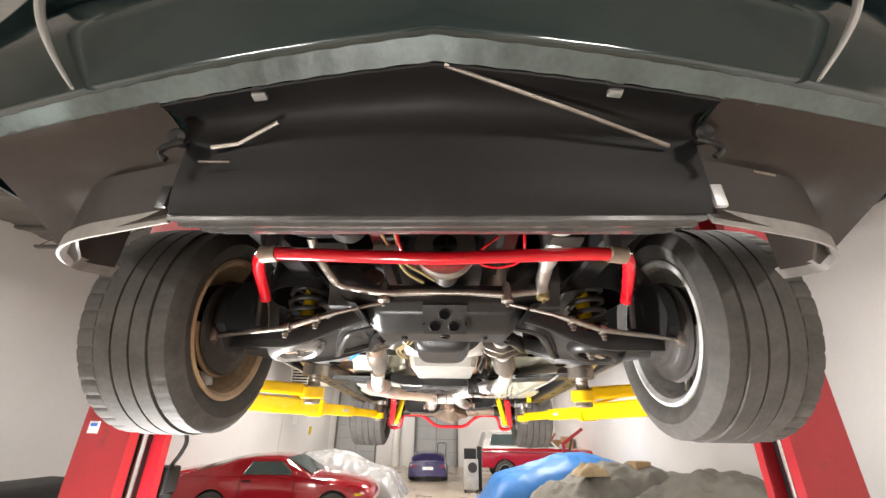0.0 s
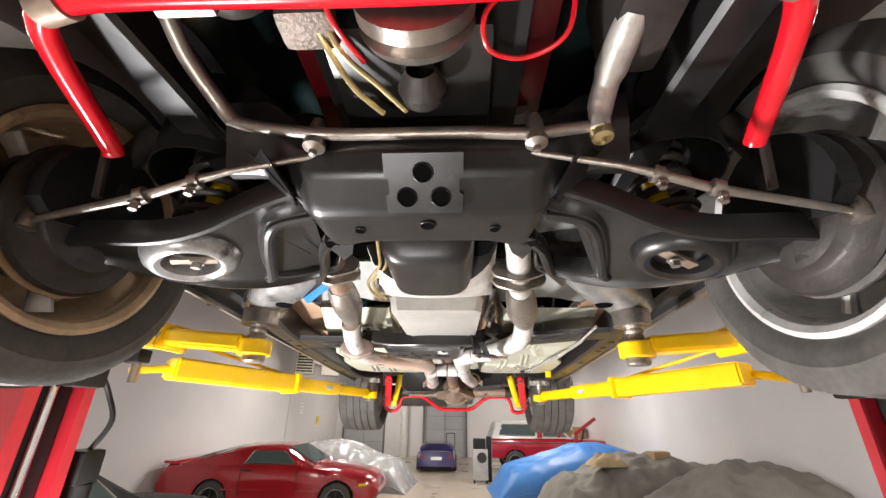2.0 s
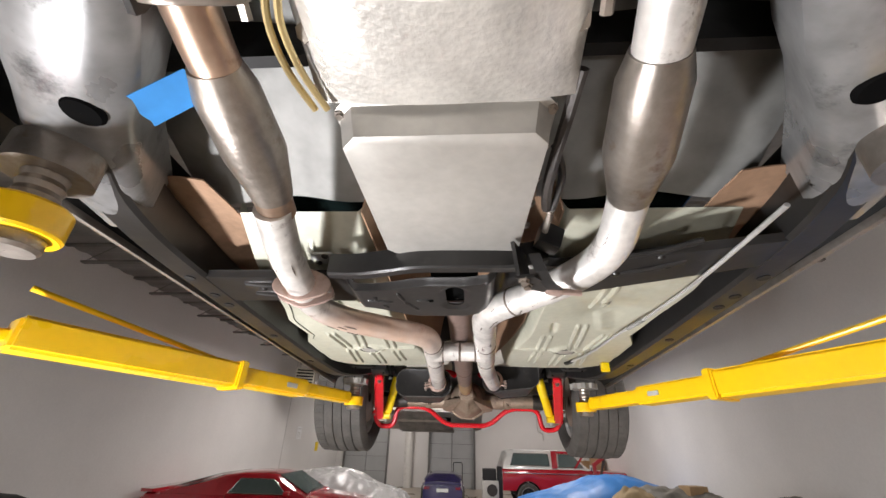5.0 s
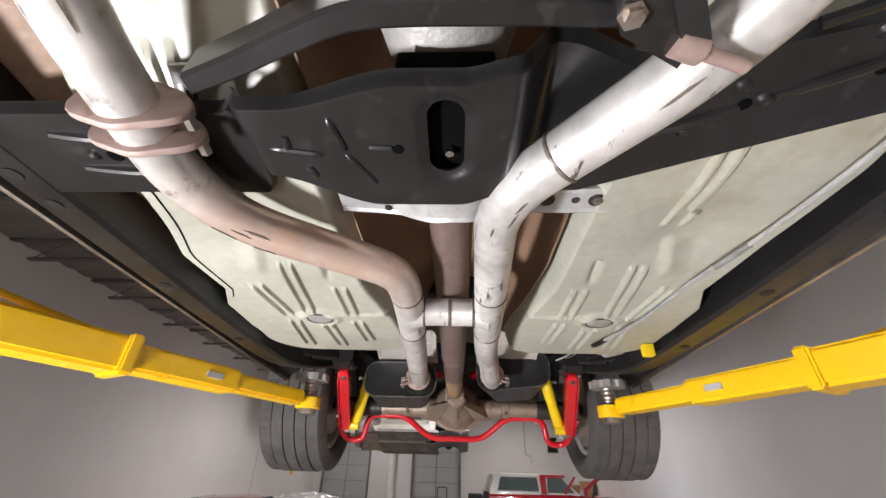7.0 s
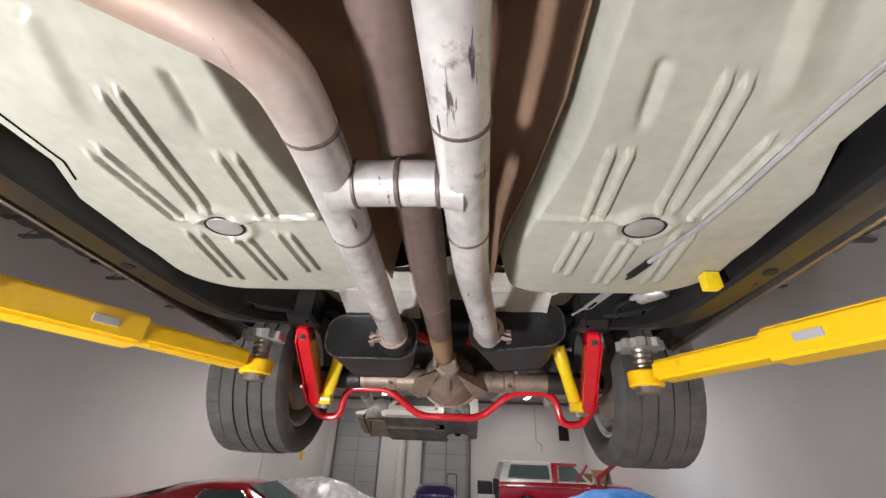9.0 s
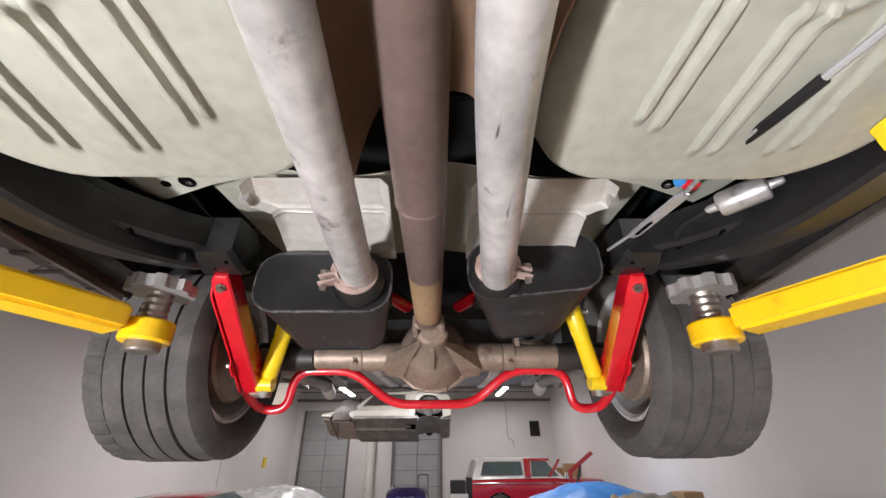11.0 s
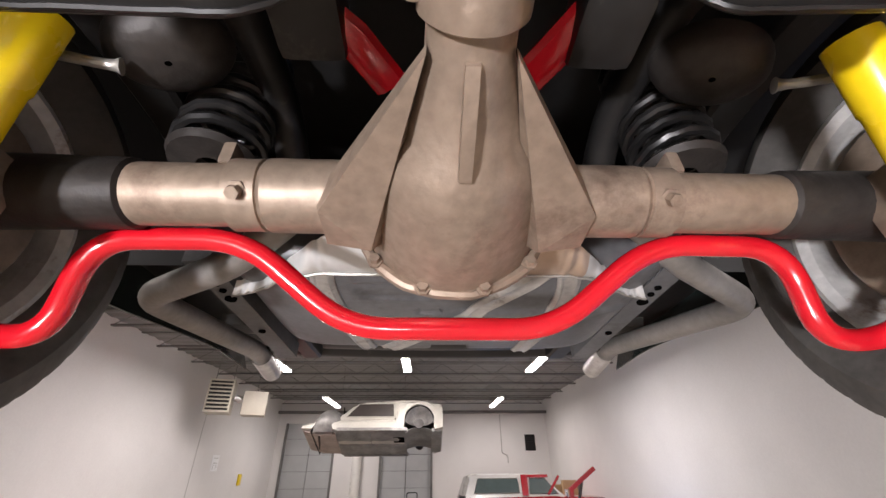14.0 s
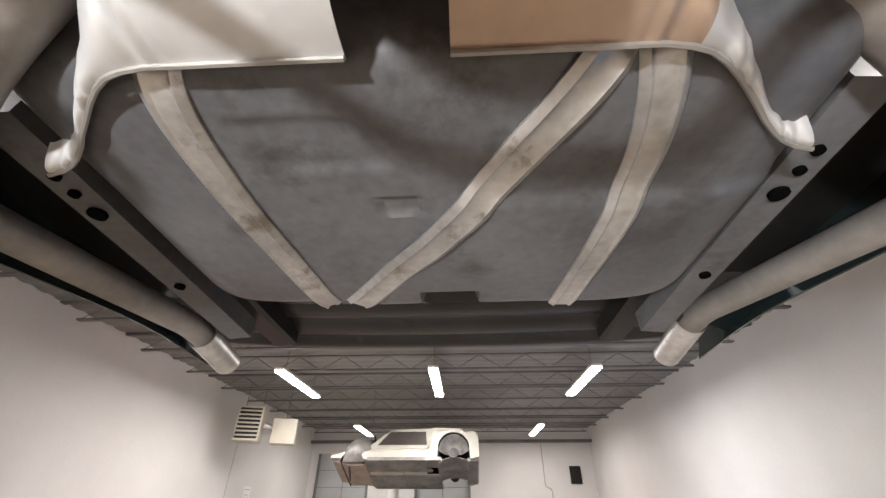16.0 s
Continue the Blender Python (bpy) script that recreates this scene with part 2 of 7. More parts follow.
# tan puts the left hub's warm bounced light into the wheel colour
M_RIMTAN = material("tan steel wheel with warm bounce light in it", (0.60, 0.44, 0.28), 0.5, 0.2, 0.2, 12, 70, 0.2, ((0.16, 0.10, 0.06), 0.1, 9))
M_RED = material("gloss red paint", (0.62, 0.008, 0.018), 0.2, 0, 0.1, 5, 40, 0.04, coat=0.6)
M_REDENG = material("red engine paint", (0.075, 0.002, 0.004), 0.35, 0, 0.2, 9, 60, 0.2)
M_YELLOW = material("yellow paint", (0.93, 0.56, 0.003), 0.28, 0, 0.05, 3, 40, 0.03, ((0.62, 0.36, 0.02), 0.02, 5), coat=0.3)
M_YELSHK = material("yellow shock paint", (0.86, 0.62, 0.006), 0.28, 0, 0.06, 6, 60, 0.05, coat=0.4)
M_LIFT = material("red lift enamel", (0.34, 0.012, 0.02), 0.38, 0, 0.12, 4, 60, 0.06, ((0.20, 0.02, 0.02), 0.05, 8), coat=0.2)
M_PRIMER = material("pale green-grey floor primer", (0.372, 0.370, 0.300), 0.34, 0, 0.16, 3.0, 45, 0.08, ((0.29, 0.265, 0.19), 0.2, 2.2))
M_SHAFT = material("rusty brown driveshaft", (0.175, 0.122, 0.105), 0.42, 0.4, 0.2, 7, 60, 0.2, ((0.13, 0.08, 0.06), 0.15, 9))
M_TANSH = material("tan bleached shaft", (0.36, 0.235, 0.125), 0.46, 0.25, 0.2, 7, 60, 0.15, ((0.20, 0.135, 0.085), 0.2, 9))
M_AXLE = material("grimy bare axle iron", (0.33, 0.255, 0.195), 0.48, 0.45, 0.3, 3.5, 60, 0.3, ((0.17, 0.12, 0.09), 0.28, 3.5))
# this brown also holds the warm shade of the tunnel and body side
M_BROWN = material("brown undercoat and warm shade", (0.25, 0.155, 0.098), 0.5, 0, 0.2, 6, 70, 0.3)
M_DARKM = material("dark greasy metal", (0.035, 0.030, 0.027), 0.5, 0.3, 0.3, 14, 80, 0.3)
# dark splotches imitate shadows cast across the tank
M_TANK = material("dark grey undercoat with shade splotches", (0.118, 0.12, 0.126), 0.38, 0.1, 0.3, 3.5, 60, 0.06, ((0.055, 0.052, 0.05), 0.22, 4.0))
M_STRAP = material("dull galvanised strap", (0.56, 0.55, 0.53), 0.36, 0.7, 0.25, 9, 70, 0.15, ((0.27, 0.24, 0.21), 0.12, 12))
M_SHIELD = material("bare heat shield", (0.42, 0.405, 0.375), 0.42, 0.5, 0.12, 5, 50, 0.1)
M_SHIELDC = material("coppery bare shield", (0.62, 0.47, 0.36), 0.38, 0.6, 0.12, 5, 50, 0.08)
M_FSHIELD = material("dusty pale floor shield", (0.44, 0.415, 0.37), 0.45, 0.2, 0.15, 4, 60, 0.1, ((0.36, 0.31, 0.25), 0.15, 5))
# bright colour imitates lamp glare on the left pocket rim
M_RINGL = material("pocket rim with lamp glare in it", (0.34, 0.34, 0.34), 0.3, 0.6, 0.3, 16, 60, 0.1, ((0.03, 0.03, 0.03), 0.3, 12))
M_UNDER = material("dull grey underbody", (0.20, 0.20, 0.19), 0.6, 0.1, 0.3, 3, 20, 0.1)
# grey stands in for lamp reflections on glossy black paint
M_BOXL = material("black frame paint with grey lamp sheen", (0.22, 0.22, 0.22), 0.3, 0.4, 0.35, 6, 30, 0.06, ((0.05, 0.05, 0.05), 0.2, 8), coat=0.3)
M_RUSTF = material("dusty pink rusted flange", (0.40, 0.29, 0.25), 0.6, 0.25, 0.25, 9, 50, 0.2, ((0.24, 0.14, 0.09), 0.15, 14))
M_WELDB = material("half-painted weld seam", (0.16, 0.155, 0.15), 0.35, 0.5, 0.5, 30, 120, 0.3, ((0.03, 0.03, 0.03), 0.4, 40))
M_WELD = material("grey-brown weld metal", (0.15, 0.12, 0.10), 0.5, 0.5, 0.3, 40, 160, 0.5)
M_RADS = material("glossy dark grey radiator support", (0.115, 0.112, 0.108), 0.2, 0.3, 0.3, 6, 40, 0.05, ((0.05, 0.047, 0.045), 0.15, 7), spec=0.8)
M_CREAM = material("dull cream coupe paint", (0.42, 0.40, 0.35), 0.4, 0, 0.12, 2, 20, 0.04)
M_SHIELDW = material("bright bare shield", (0.72, 0.72, 0.71), 0.36, 0.35, 0.08, 5, 50, 0.06)
M_PAPERG = material("pale rubber strip", (0.45, 0.44, 0.42), 0.5, 0, 0.1, 6, 50, 0.1)
M_BROWNP = material("dark brown splash plastic", (0.033, 0.025, 0.021), 0.5, 0, 0.2, 4, 60, 0.15)
M_TAIL = material("grey dull tailpipe", (0.30, 0.28, 0.26), 0.5, 0.5, 0.2, 7, 60, 0.2)
M_TAPE = material("blue masking tape", (0.05, 0.30, 0.75), 0.6, 0, 0.08, 8, 60, 0.1)
M_BRASS = material("yellow zinc line", (0.50, 0.40, 0.20), 0.35, 0.8, 0.15, 12, 60, 0.1)
M_CHROME = material("bright chrome", (0.8, 0.8, 0.8), 0.12, 1.0, 0.05, 5, 40, 0.02)
M_WHITEP = material("white paint", (0.72, 0.70, 0.66), 0.3, 0, 0.06, 4, 40, 0.05, coat=0.3)
M_WALL = material("painted wall", (0.70, 0.68, 0.66), 0.7, 0, 0.05, 0.7, 30, 0.08)
M_FLOOR = material("sealed concrete", (0.34, 0.285, 0.225), 0.3, 0, 0.15, 0.8, 12, 0.08, ((0.22, 0.20, 0.17), 0.1, 1.5))
M_DECK = material("grey steel deck", (0.25, 0.245, 0.235), 0.55, 0.2, 0.12, 2, 30, 0.08)
M_JOIST = material("dark grey joist paint", (0.17, 0.163, 0.155), 0.55, 0.2, 0.2, 3, 40, 0.1)
M_DOOR = material("grey sectional door", (0.42, 0.43, 0.43), 0.5, 0.1, 0.06, 2, 40, 0.06)
M_GLASS = material("dark window glass", (0.09, 0.12, 0.115), 0.06, 0, 0.1, 2, 10, 0.0, coat=0.5)
M_HATCH = material("pale green-grey hatch glass", (0.30, 0.38, 0.36), 0.12, 0, 0.15, 3, 20, 0.0, coat=0.6)
M_LINER = material("grey bare wheel housing", (0.20, 0.19, 0.18), 0.5, 0.3, 0.3, 5, 30, 0.15)
M_PINK = material("pinkish primed steel", (0.34, 0.285, 0.25), 0.6, 0.1, 0.2, 4, 30, 0.1)
M_CARRED = material("red car paint", (0.42, 0.012, 0.022), 0.18, 0, 0.06, 2, 30, 0.02, coat=1.0)
M_CARBLUE = material("dark purple-blue car paint", (0.022, 0.014, 0.10), 0.2, 0.1, 0.1, 2, 30, 0.02, coat=1.0)
M_TARPB = material("blue tarpaulin", (0.035, 0.165, 0.44), 0.45, 0, 0.1, 3, 30, 0.15)
M_TARPG = material("grey canvas cover", (0.22, 0.205, 0.175), 0.85, 0, 0.15, 3, 60, 0.2)
M_FILM = material("clear plastic dust sheet", (0.30, 0.295, 0.29), 0.25, 0, 0.1, 4, 30, 0.2)
M_CARD = material("brown cardboard", (0.42, 0.28, 0.15), 0.8, 0, 0.1, 5, 50, 0.1)
M_TAN = material("tan cloth", (0.50, 0.38, 0.22), 0.85, 0, 0.15, 5, 60, 0.2)
M_PAPER = material("white label", (0.8, 0.8, 0.8), 0.6, 0, 0.03, 5, 40, 0.0)
M_LABELB = material("blue print", (0.05, 0.16, 0.55), 0.6, 0, 0.05, 5, 40, 0.0)
M_BEIGE = material("beige heater enamel", (0.50, 0.46, 0.38), 0.5, 0, 0.06, 4, 40, 0.05)
M_TUBE = material("lamp diffuser", (1.0, 0.97, 0.92), 0.5, 0, 0, 5, 40, 0, emit=14.0)

# ---------------------------------------------------------------- room
def wall(name, cx, cy, cz, sx, sy, sz, mat=None, label=""):
    return tagged(put(name, box(cx, cy, cz, sx, sy, sz), mat or M_WALL, smooth=False), label, "wall", kind="structure")


H = DECK
MX, MY = (ROOM_L + ROOM_R) / 2, (ROOM_Y + FRONT_Y) / 2
tagged(put("floor", box(MX, MY, -0.1, ROOM_R - ROOM_L + 0.6, ROOM_Y - FRONT_Y + 0.6, 0.2), M_FLOOR, smooth=False), "smooth sealed beige-grey concrete workshop floor", "floor", kind="structure")
wall("wall_left", ROOM_L - 0.1, MY, H / 2, 0.2, ROOM_Y - FRONT_Y + 0.4, H, label="plain off-white painted workshop side wall")
wall("wall_right", ROOM_R + 0.1, MY, H / 2, 0.2, ROOM_Y - FRONT_Y + 0.4, H, label="plain off-white painted workshop side wall")
bm = None
for a, b in ((ROOM_L, -2.4), (2.4, ROOM_R)):
    bm = box((a + b) / 2, FRONT_Y - 0.1, H / 2, b - a, 0.2, H, bm=bm)
bm = box(0, FRONT_Y - 0.1, (H + 3.6) / 2, 4.8, 0.2, H - 3.6, bm=bm)
tagged(put("wall_front", bm, M_WALL, smooth=False), "off-white wall round a wide bay door", "wall", kind="structure")
d = tagged(put("door_3", box(0, FRONT_Y - 0.14, 1.8, 4.8, 0.04, 3.6), M_JOIST, smooth=False), "closed dark grey sectional bay door", "door", kind="structure")
for k in range(6):
    put("panel", box(0, FRONT_Y - 0.10, 0.6 * (k + 0.5), 4.76, 0.05, 0.585, 0.008), M_JOIST, d, smooth=False)

# back wall with two tall door openings
DOORS = ((-6.35, -4.15, 3.85), (-2.05, 0.22, 3.85))
xs = [ROOM_L]
for a, b, h in DOORS:
    xs += [a, b]
xs.append(ROOM_R)
bm = None
for i in range(0, len(xs), 2):
    bm = box((xs[i] + xs[i + 1]) / 2, ROOM_Y + 0.1, H / 2, xs[i + 1] - xs[i], 0.2, H, bm=bm)
for a, b, h in DOORS:
    bm = box((a + b) / 2, ROOM_Y + 0.1, (H + h) / 2, b - a, 0.2, H - h, bm=bm)
tagged(put("wall_back", bm, M_WALL, smooth=False), "off-white back wall with two tall door openings", "wall", kind="structure")
for i, (a, b, h) in enumerate(DOORS):
    d = tagged(put("door_%d" % (i + 1), box((a + b) / 2, ROOM_Y + 0.16, h / 2, b - a, 0.04, h), M_JOIST, smooth=False), "closed grey sectional overhead door with dark jambs", "door", kind="structure")
    rows, cols = 6, 2 if i == 0 else 2
    for r in range(rows):
        for c in range(cols):
            w = (b - a) / cols
            put("panel", box(a + w * (c + 0.5), ROOM_Y + 0.125, h / rows * (r + 0.5), w - 0.03, 0.05, h / rows - 0.015, 0.008), M_DOOR, d, smooth=False)
    for x in (a, b):
        put("jamb", box(x, ROOM_Y - 0.02, h / 2, 0.09, 0.10, h, 0.008), M_JOIST, d, "dark door track")

tagged(put("ceiling", sheet(lambda u, v: Vector((ROOM_L + (ROOM_R - ROOM_L) * u, FRONT_Y + (ROOM_Y - FRONT_Y) * v, DECK + 0.02 * (int(round(v * 360)) % 4 in (1, 2)))), 1, 360, 0.03), M_DECK, smooth=False), "grey corrugated steel roof deck", "ceiling", kind="structure")
tagged(put("roof_slab", box(MX, MY, DECK + 0.2, ROOM_R - ROOM_L + 0.5, ROOM_Y - FRONT_Y + 0.5, 0.15), M_DECK, smooth=False), "plain roof slab over the steel deck", "roof", kind="structure")

# open-web joists across the room
def joist():
    L = ROOM_R - ROOM_L
    top = box(0, 0, -0.03, L, 0.09, 0.05)
    ob = tagged(put("ceiling_joist", top, M_JOIST, smooth=False), "dark grey open-web steel roof joist", "joist", group="roof joists", kind="structure")
    put("bottom_chord", box(0, 0, -0.36, L - 0.9, 0.08, 0.035), M_JOIST, ob, smooth=False)
    n = 22
    bm = None
    for i in range(n):
        x0 = -L / 2 + 0.45 + (L - 0.9) * i / n
        x1 = -L / 2 + 0.45 + (L - 0.9) * (i + 1) / n
        a, b = ((x0, 0, -0.05), (x1, 0, -0.36)) if i % 2 else ((x0, 0, -0.36), (x1, 0, -0.05))
        bm = rod(a, b, 0.008, 6, bm)
    put("web", bm, M_JOIST, ob)
    return ob


j0 = joist()
j0.matrix_basis = Matrix.Translation((MX, -5.2, DECK))
y = -3.7
while y < ROOM_Y - 0.4:
    copy_thing(j0, Matrix.Translation((MX, y, DECK)))
    y += 1.52
tagged(put("ceiling_beam", box(MX, ROOM_Y - 0.35, 4.28, ROOM_R - ROOM_L - 0.02, 0.14, 0.12, 0.01), M_JOIST), "dark steel beam along the back wall", "beam", kind="structure")

# strip lamps
def strip_lamp():
    ob = tagged(put("ceiling_lamp", box(0, 0, 0.03, 0.22, TUBE_W, 0.05, 0.012), M_WHITEP), "lit white fluorescent strip lamp under the roof joists", "ceiling lamp", group="strip lamps")
    put("diffuser", box(0, 0, -0.015, 0.19, TUBE_W - 0.05, 0.045, 0.012), M_TUBE, ob, "glowing diffuser")
    for s in (-0.9, 0.9):
        put("hanger", rod((0, s, 0.05), (0, s, 0.57), 0.006, 6), M_JOIST, ob)
    return ob


# the unseen pair at y = -3.9 is added to light the car's front
LAMPS = [(x, y) for y in (-3.9, 2.9, 13.4, 20.3) for x in (-3.75, -0.55, 2.75)]
LAMPS = [p for p in LAMPS if p not in ((-0.55, 2.9), (-0.55, 20.3), (-0.55, -3.9))]
l0 = strip_lamp()
l0.matrix_basis = Matrix.Translation((*LAMPS[0], LAMP_Z))
for x, y in LAMPS[1:]:
    copy_thing(l0, Matrix.Translation((x, y, LAMP_Z)))
for x, y in LAMPS:
    li = bpy.data.lights.new("lamp_light", "AREA")
    li.shape, li.size, li.size_y, li.energy, li.color = "RECTANGLE", 0.2, TUBE_W, TUBE_WATTS * (0.6 if y > 18 else 0.85 if y > 10 else 1.1 if y < 0 else 1.0), (1.0, 0.95, 0.90)
    o = new("lamp_light", li)
    o.matrix_basis = Matrix.Translation((x, y, LAMP_Z - 0.05))

# unseen lamps turned up at the car: tripod fits cast shadows, floor fill added
def unseen_lamp(x, y, z, aim, watts):
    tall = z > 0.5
    ob = thing("unseen_lamp", "unseen black tripod lamp with a lit panel facing the car" if tall else "unseen low black floor lamp added as fill, its bright panel facing the car", "work light", pose(x, y, 0), "work lamps")
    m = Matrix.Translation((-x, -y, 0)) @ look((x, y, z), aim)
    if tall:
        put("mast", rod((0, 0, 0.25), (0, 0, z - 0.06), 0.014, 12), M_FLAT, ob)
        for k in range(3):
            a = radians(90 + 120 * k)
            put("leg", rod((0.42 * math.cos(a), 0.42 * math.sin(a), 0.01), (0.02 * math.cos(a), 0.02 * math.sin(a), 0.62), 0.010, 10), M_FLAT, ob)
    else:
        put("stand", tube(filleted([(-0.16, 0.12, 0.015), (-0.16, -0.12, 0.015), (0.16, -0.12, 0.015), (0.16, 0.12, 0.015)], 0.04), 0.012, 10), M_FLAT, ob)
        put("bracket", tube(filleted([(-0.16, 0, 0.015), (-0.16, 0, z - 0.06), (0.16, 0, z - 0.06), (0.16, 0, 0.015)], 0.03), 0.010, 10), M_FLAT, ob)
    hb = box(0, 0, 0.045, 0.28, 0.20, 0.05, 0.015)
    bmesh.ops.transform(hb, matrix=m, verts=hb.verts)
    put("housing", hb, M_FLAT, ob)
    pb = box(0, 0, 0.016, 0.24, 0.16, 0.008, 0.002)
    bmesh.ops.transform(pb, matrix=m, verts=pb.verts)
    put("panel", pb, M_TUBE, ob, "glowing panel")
    li = bpy.data.lights.new("unseen_lamp_light", "AREA")
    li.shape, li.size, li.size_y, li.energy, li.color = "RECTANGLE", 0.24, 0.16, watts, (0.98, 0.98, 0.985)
    new("unseen_lamp_light", li).matrix_basis = look((x, y, z), aim)


for x, y, z, aim, watts in UNSEEN_LAMPS:
    unseen_lamp(x, y, z, aim, watts)

# ---------------------------------------------------------------- car: wheels
def wheel(x, y, z, R, w, rr, side, rim_mat, lab, deep=0.0):
    """A tyre on a steel wheel, its inner face towards the car's middle; side is -1 or 1; deep: how much further in its lip stands."""
    m = Matrix.Translation((x, y, z)) @ Matrix.Rotation(radians(90 * side), 4, "Y")   # local z points outward
    h = w / 2
    rim = [(0.05, h * 0.35), (rr * 0.55, h * 0.40), (rr * 0.80, h * 0.15), (rr * 0.86, -h * 0.1), (rr * 0.88, -h * (0.55 + deep)), (rr * 0.93, -h * (0.66 + deep)),
           (rr * 1.0, -h * (0.70 + deep)), (rr * 1.0, -h * (0.76 + deep)), (rr * 0.955, -h * (0.78 + deep)), (rr * 0.90, -h * (0.70 + deep)), (rr * 0.84, -h * 0.2), (rr * 0.78, h * 0.12), (rr * 0.5, h * 0.30), (0.05, h * 0.28)]
    ob = part("wheel", lathe(rim, 48, m), rim_mat, None, lab)
    seg = 264
    g = 0.008
    tread = [(R - 0.030, -h), (R - 0.012, -h * 0.93)]
    for k in range(-2, 3):
        c = k * h * 0.36
        tread += [(R - (0.004 if abs(k) == 2 else 0), c - h * 0.155), (R - (0.004 if abs(k) == 2 else 0), c + h * 0.158)]
        if k < 2:
            tread += [(R - g, c + h * 0.168), (R - g, c + h * 0.195)]
    tread += [(R - 0.012, h * 0.93), (R - 0.030, h)]
    prof = [(rr * 0.97, -h * (0.66 + deep)), (rr + 0.012, -h * (0.86 + 0.7 * deep)), (rr + 0.030, -h * (0.98 + 0.25 * deep)), ((R + rr) / 2, -h * 1.06)] + tread + [((R + rr) / 2, h * 1.06), (rr + 0.03, h * 0.98), (rr * 0.97, h * 0.7)]
    bm = lathe(prof, seg, m)
    bm.verts.ensure_lookup_table()
    first = 4
    for i in range(first, first + len(tread)):
        r, hh = prof[i]
        if abs(hh) > h * 0.56:
            for k in range(seg):
                if k % 6 == 0:
                    v = bm.verts[i * seg + k]
                    loc = m.inverted() @ v.co
                    s = (r - (0.0014 if hh < 0 else 0.003)) / r
                    v.co = m @ Vector((loc.x * s, loc.y * s, loc.z))
    part("tyre", bm, M_RUBBER, ob, "worn black road tyre with grooved tread")
    return ob


FW, RW = (0.757, 1.285, 1.560), (0.735, 4.05, 1.560)
for s in (-1, 1):
    w = wheel(s * FW[0], FW[1], FW[2], 0.303, 0.240, 0.214, s, M_RIMTAN if s < 0 else M_RIM, "steel wheel seen from behind", 0.17)
    mm = Matrix.Translation((s * FW[0], FW[1], FW[2])) @ Matrix.Rotation(radians(90 * s), 4, "Y")
    part("brake_disc", lathe([(0.03, -0.085), (0.07, -0.085), (0.075, -0.07), (0.132, -0.058), (0.132, -0.036), (0.08, -0.03), (0.03, 0.0)], 36, mm), M_DARKM, w, "dull brake disc")
    part("splash_shield", lathe([(0.03, -0.135), (0.075, -0.132), (0.098, -0.122), (0.106, -0.108), (0.112, -0.104), (0.138, -0.098), (0.144, -0.090), (0.138, -0.084), (0.06, -0.088)], 40, mm), M_DARKM, w, "dished stamped splash shield")
    up = [(0.132 * math.cos(radians(a)), 0.132 * math.sin(radians(a))) for a in range(-15, 196, 15)]
    part("brake_upright", slab([(y, z) for y, z in up] + [(-0.09, -0.06), (-0.03, -0.045), (0.05, -0.05)], 0.0, 0.03, m=Matrix.Translation((s * (FW[0] - 0.145), FW[1], FW[2] + 0.01)) @ Matrix(((0, 0, s, 0), (1, 0, 0, 0), (0, 1, 0, 0), (0, 0, 0, 1)))), M_FLAT, w, "black cast upright")
    for k in range(5):
        a = radians(20 + 72 * k)
        part("spoke", tube([mm @ Vector((r * math.cos(a), r * math.sin(a), -0.03)) for r in (0.10, 0.14, 0.172)], [0.022, 0.018, 0.022], 10, flat=0.6), M_RIM, w)
    # the left shield's tan holds that warm light too; the right is grey
    arc = [(0.150 * math.cos(radians(a)), 0.150 * math.sin(radians(a))) for a in range(-170, -5, 15)] + [(0.085 * math.cos(radians(a)), 0.085 * math.sin(radians(a))) for a in range(-10, -171, -20)]
    part("dust_shield", slab(arc, -0.012, -0.006, m=Matrix.Translation((s * (FW[0] - 0.072), FW[1] - 0.008, FW[2])) @ Matrix(((0, 0, s, 0), (1, 0, 0, 0), (0, 1, 0, 0), (0, 0, 0, 1)))), M_TANSH if s < 0 else M_LINER, w, "bare half-round dust shield")
    part("caliper", box(s * (FW[0] - 0.05), FW[1] + 0.10, FW[2] + 0.06, 0.10, 0.08, 0.13, 0.025), M_DARKM, w)
    part("knuckle", tube(spline([(s * 0.657, 1.290, 1.490), (s * 0.648, 1.285, 1.53), (s * 0.645, 1.282, 1.60), (s * 0.635, 1.285, 1.70), (s * 0.595, 1.29, 1.78)], 5), [0.022] * 4 + [0.034] * 9 + [0.026] * 8, 14), M_DARKM, w)
    part("steering_arm", tube(spline([(s * 0.645, 1.28, 1.56), (s * 0.650, 1.235, 1.545), (s * 0.655, 1.195, 1.520)], 4), 0.017, 10), M_DARKM, w)
    w = wheel(s * RW[0], RW[1], RW[2], 0.308, 0.290, 0.207, s, M_RIM, "steel wheel with a dull rusty inside")
    mm = Matrix.Translation((s * RW[0], RW[1], RW[2])) @ Matrix.Rotation(radians(90 * s), 4, "Y")
    part("brake_drum", lathe([(0.03, -0.11), (0.14, -0.11), (0.148, -0.10), (0.148, -0.085), (0.14, -0.08), (0.14, -0.02), (0.03, 0.0)], 36, mm), M_AXLE, w, "rusty brake drum and backing plate")

# ---------------------------------------------------------------- car: front end
def lip_y(x):
    return 0.472 + 0.12 * abs(x) + 0.09 * x * x


def lip_z(x):
    return 1.722


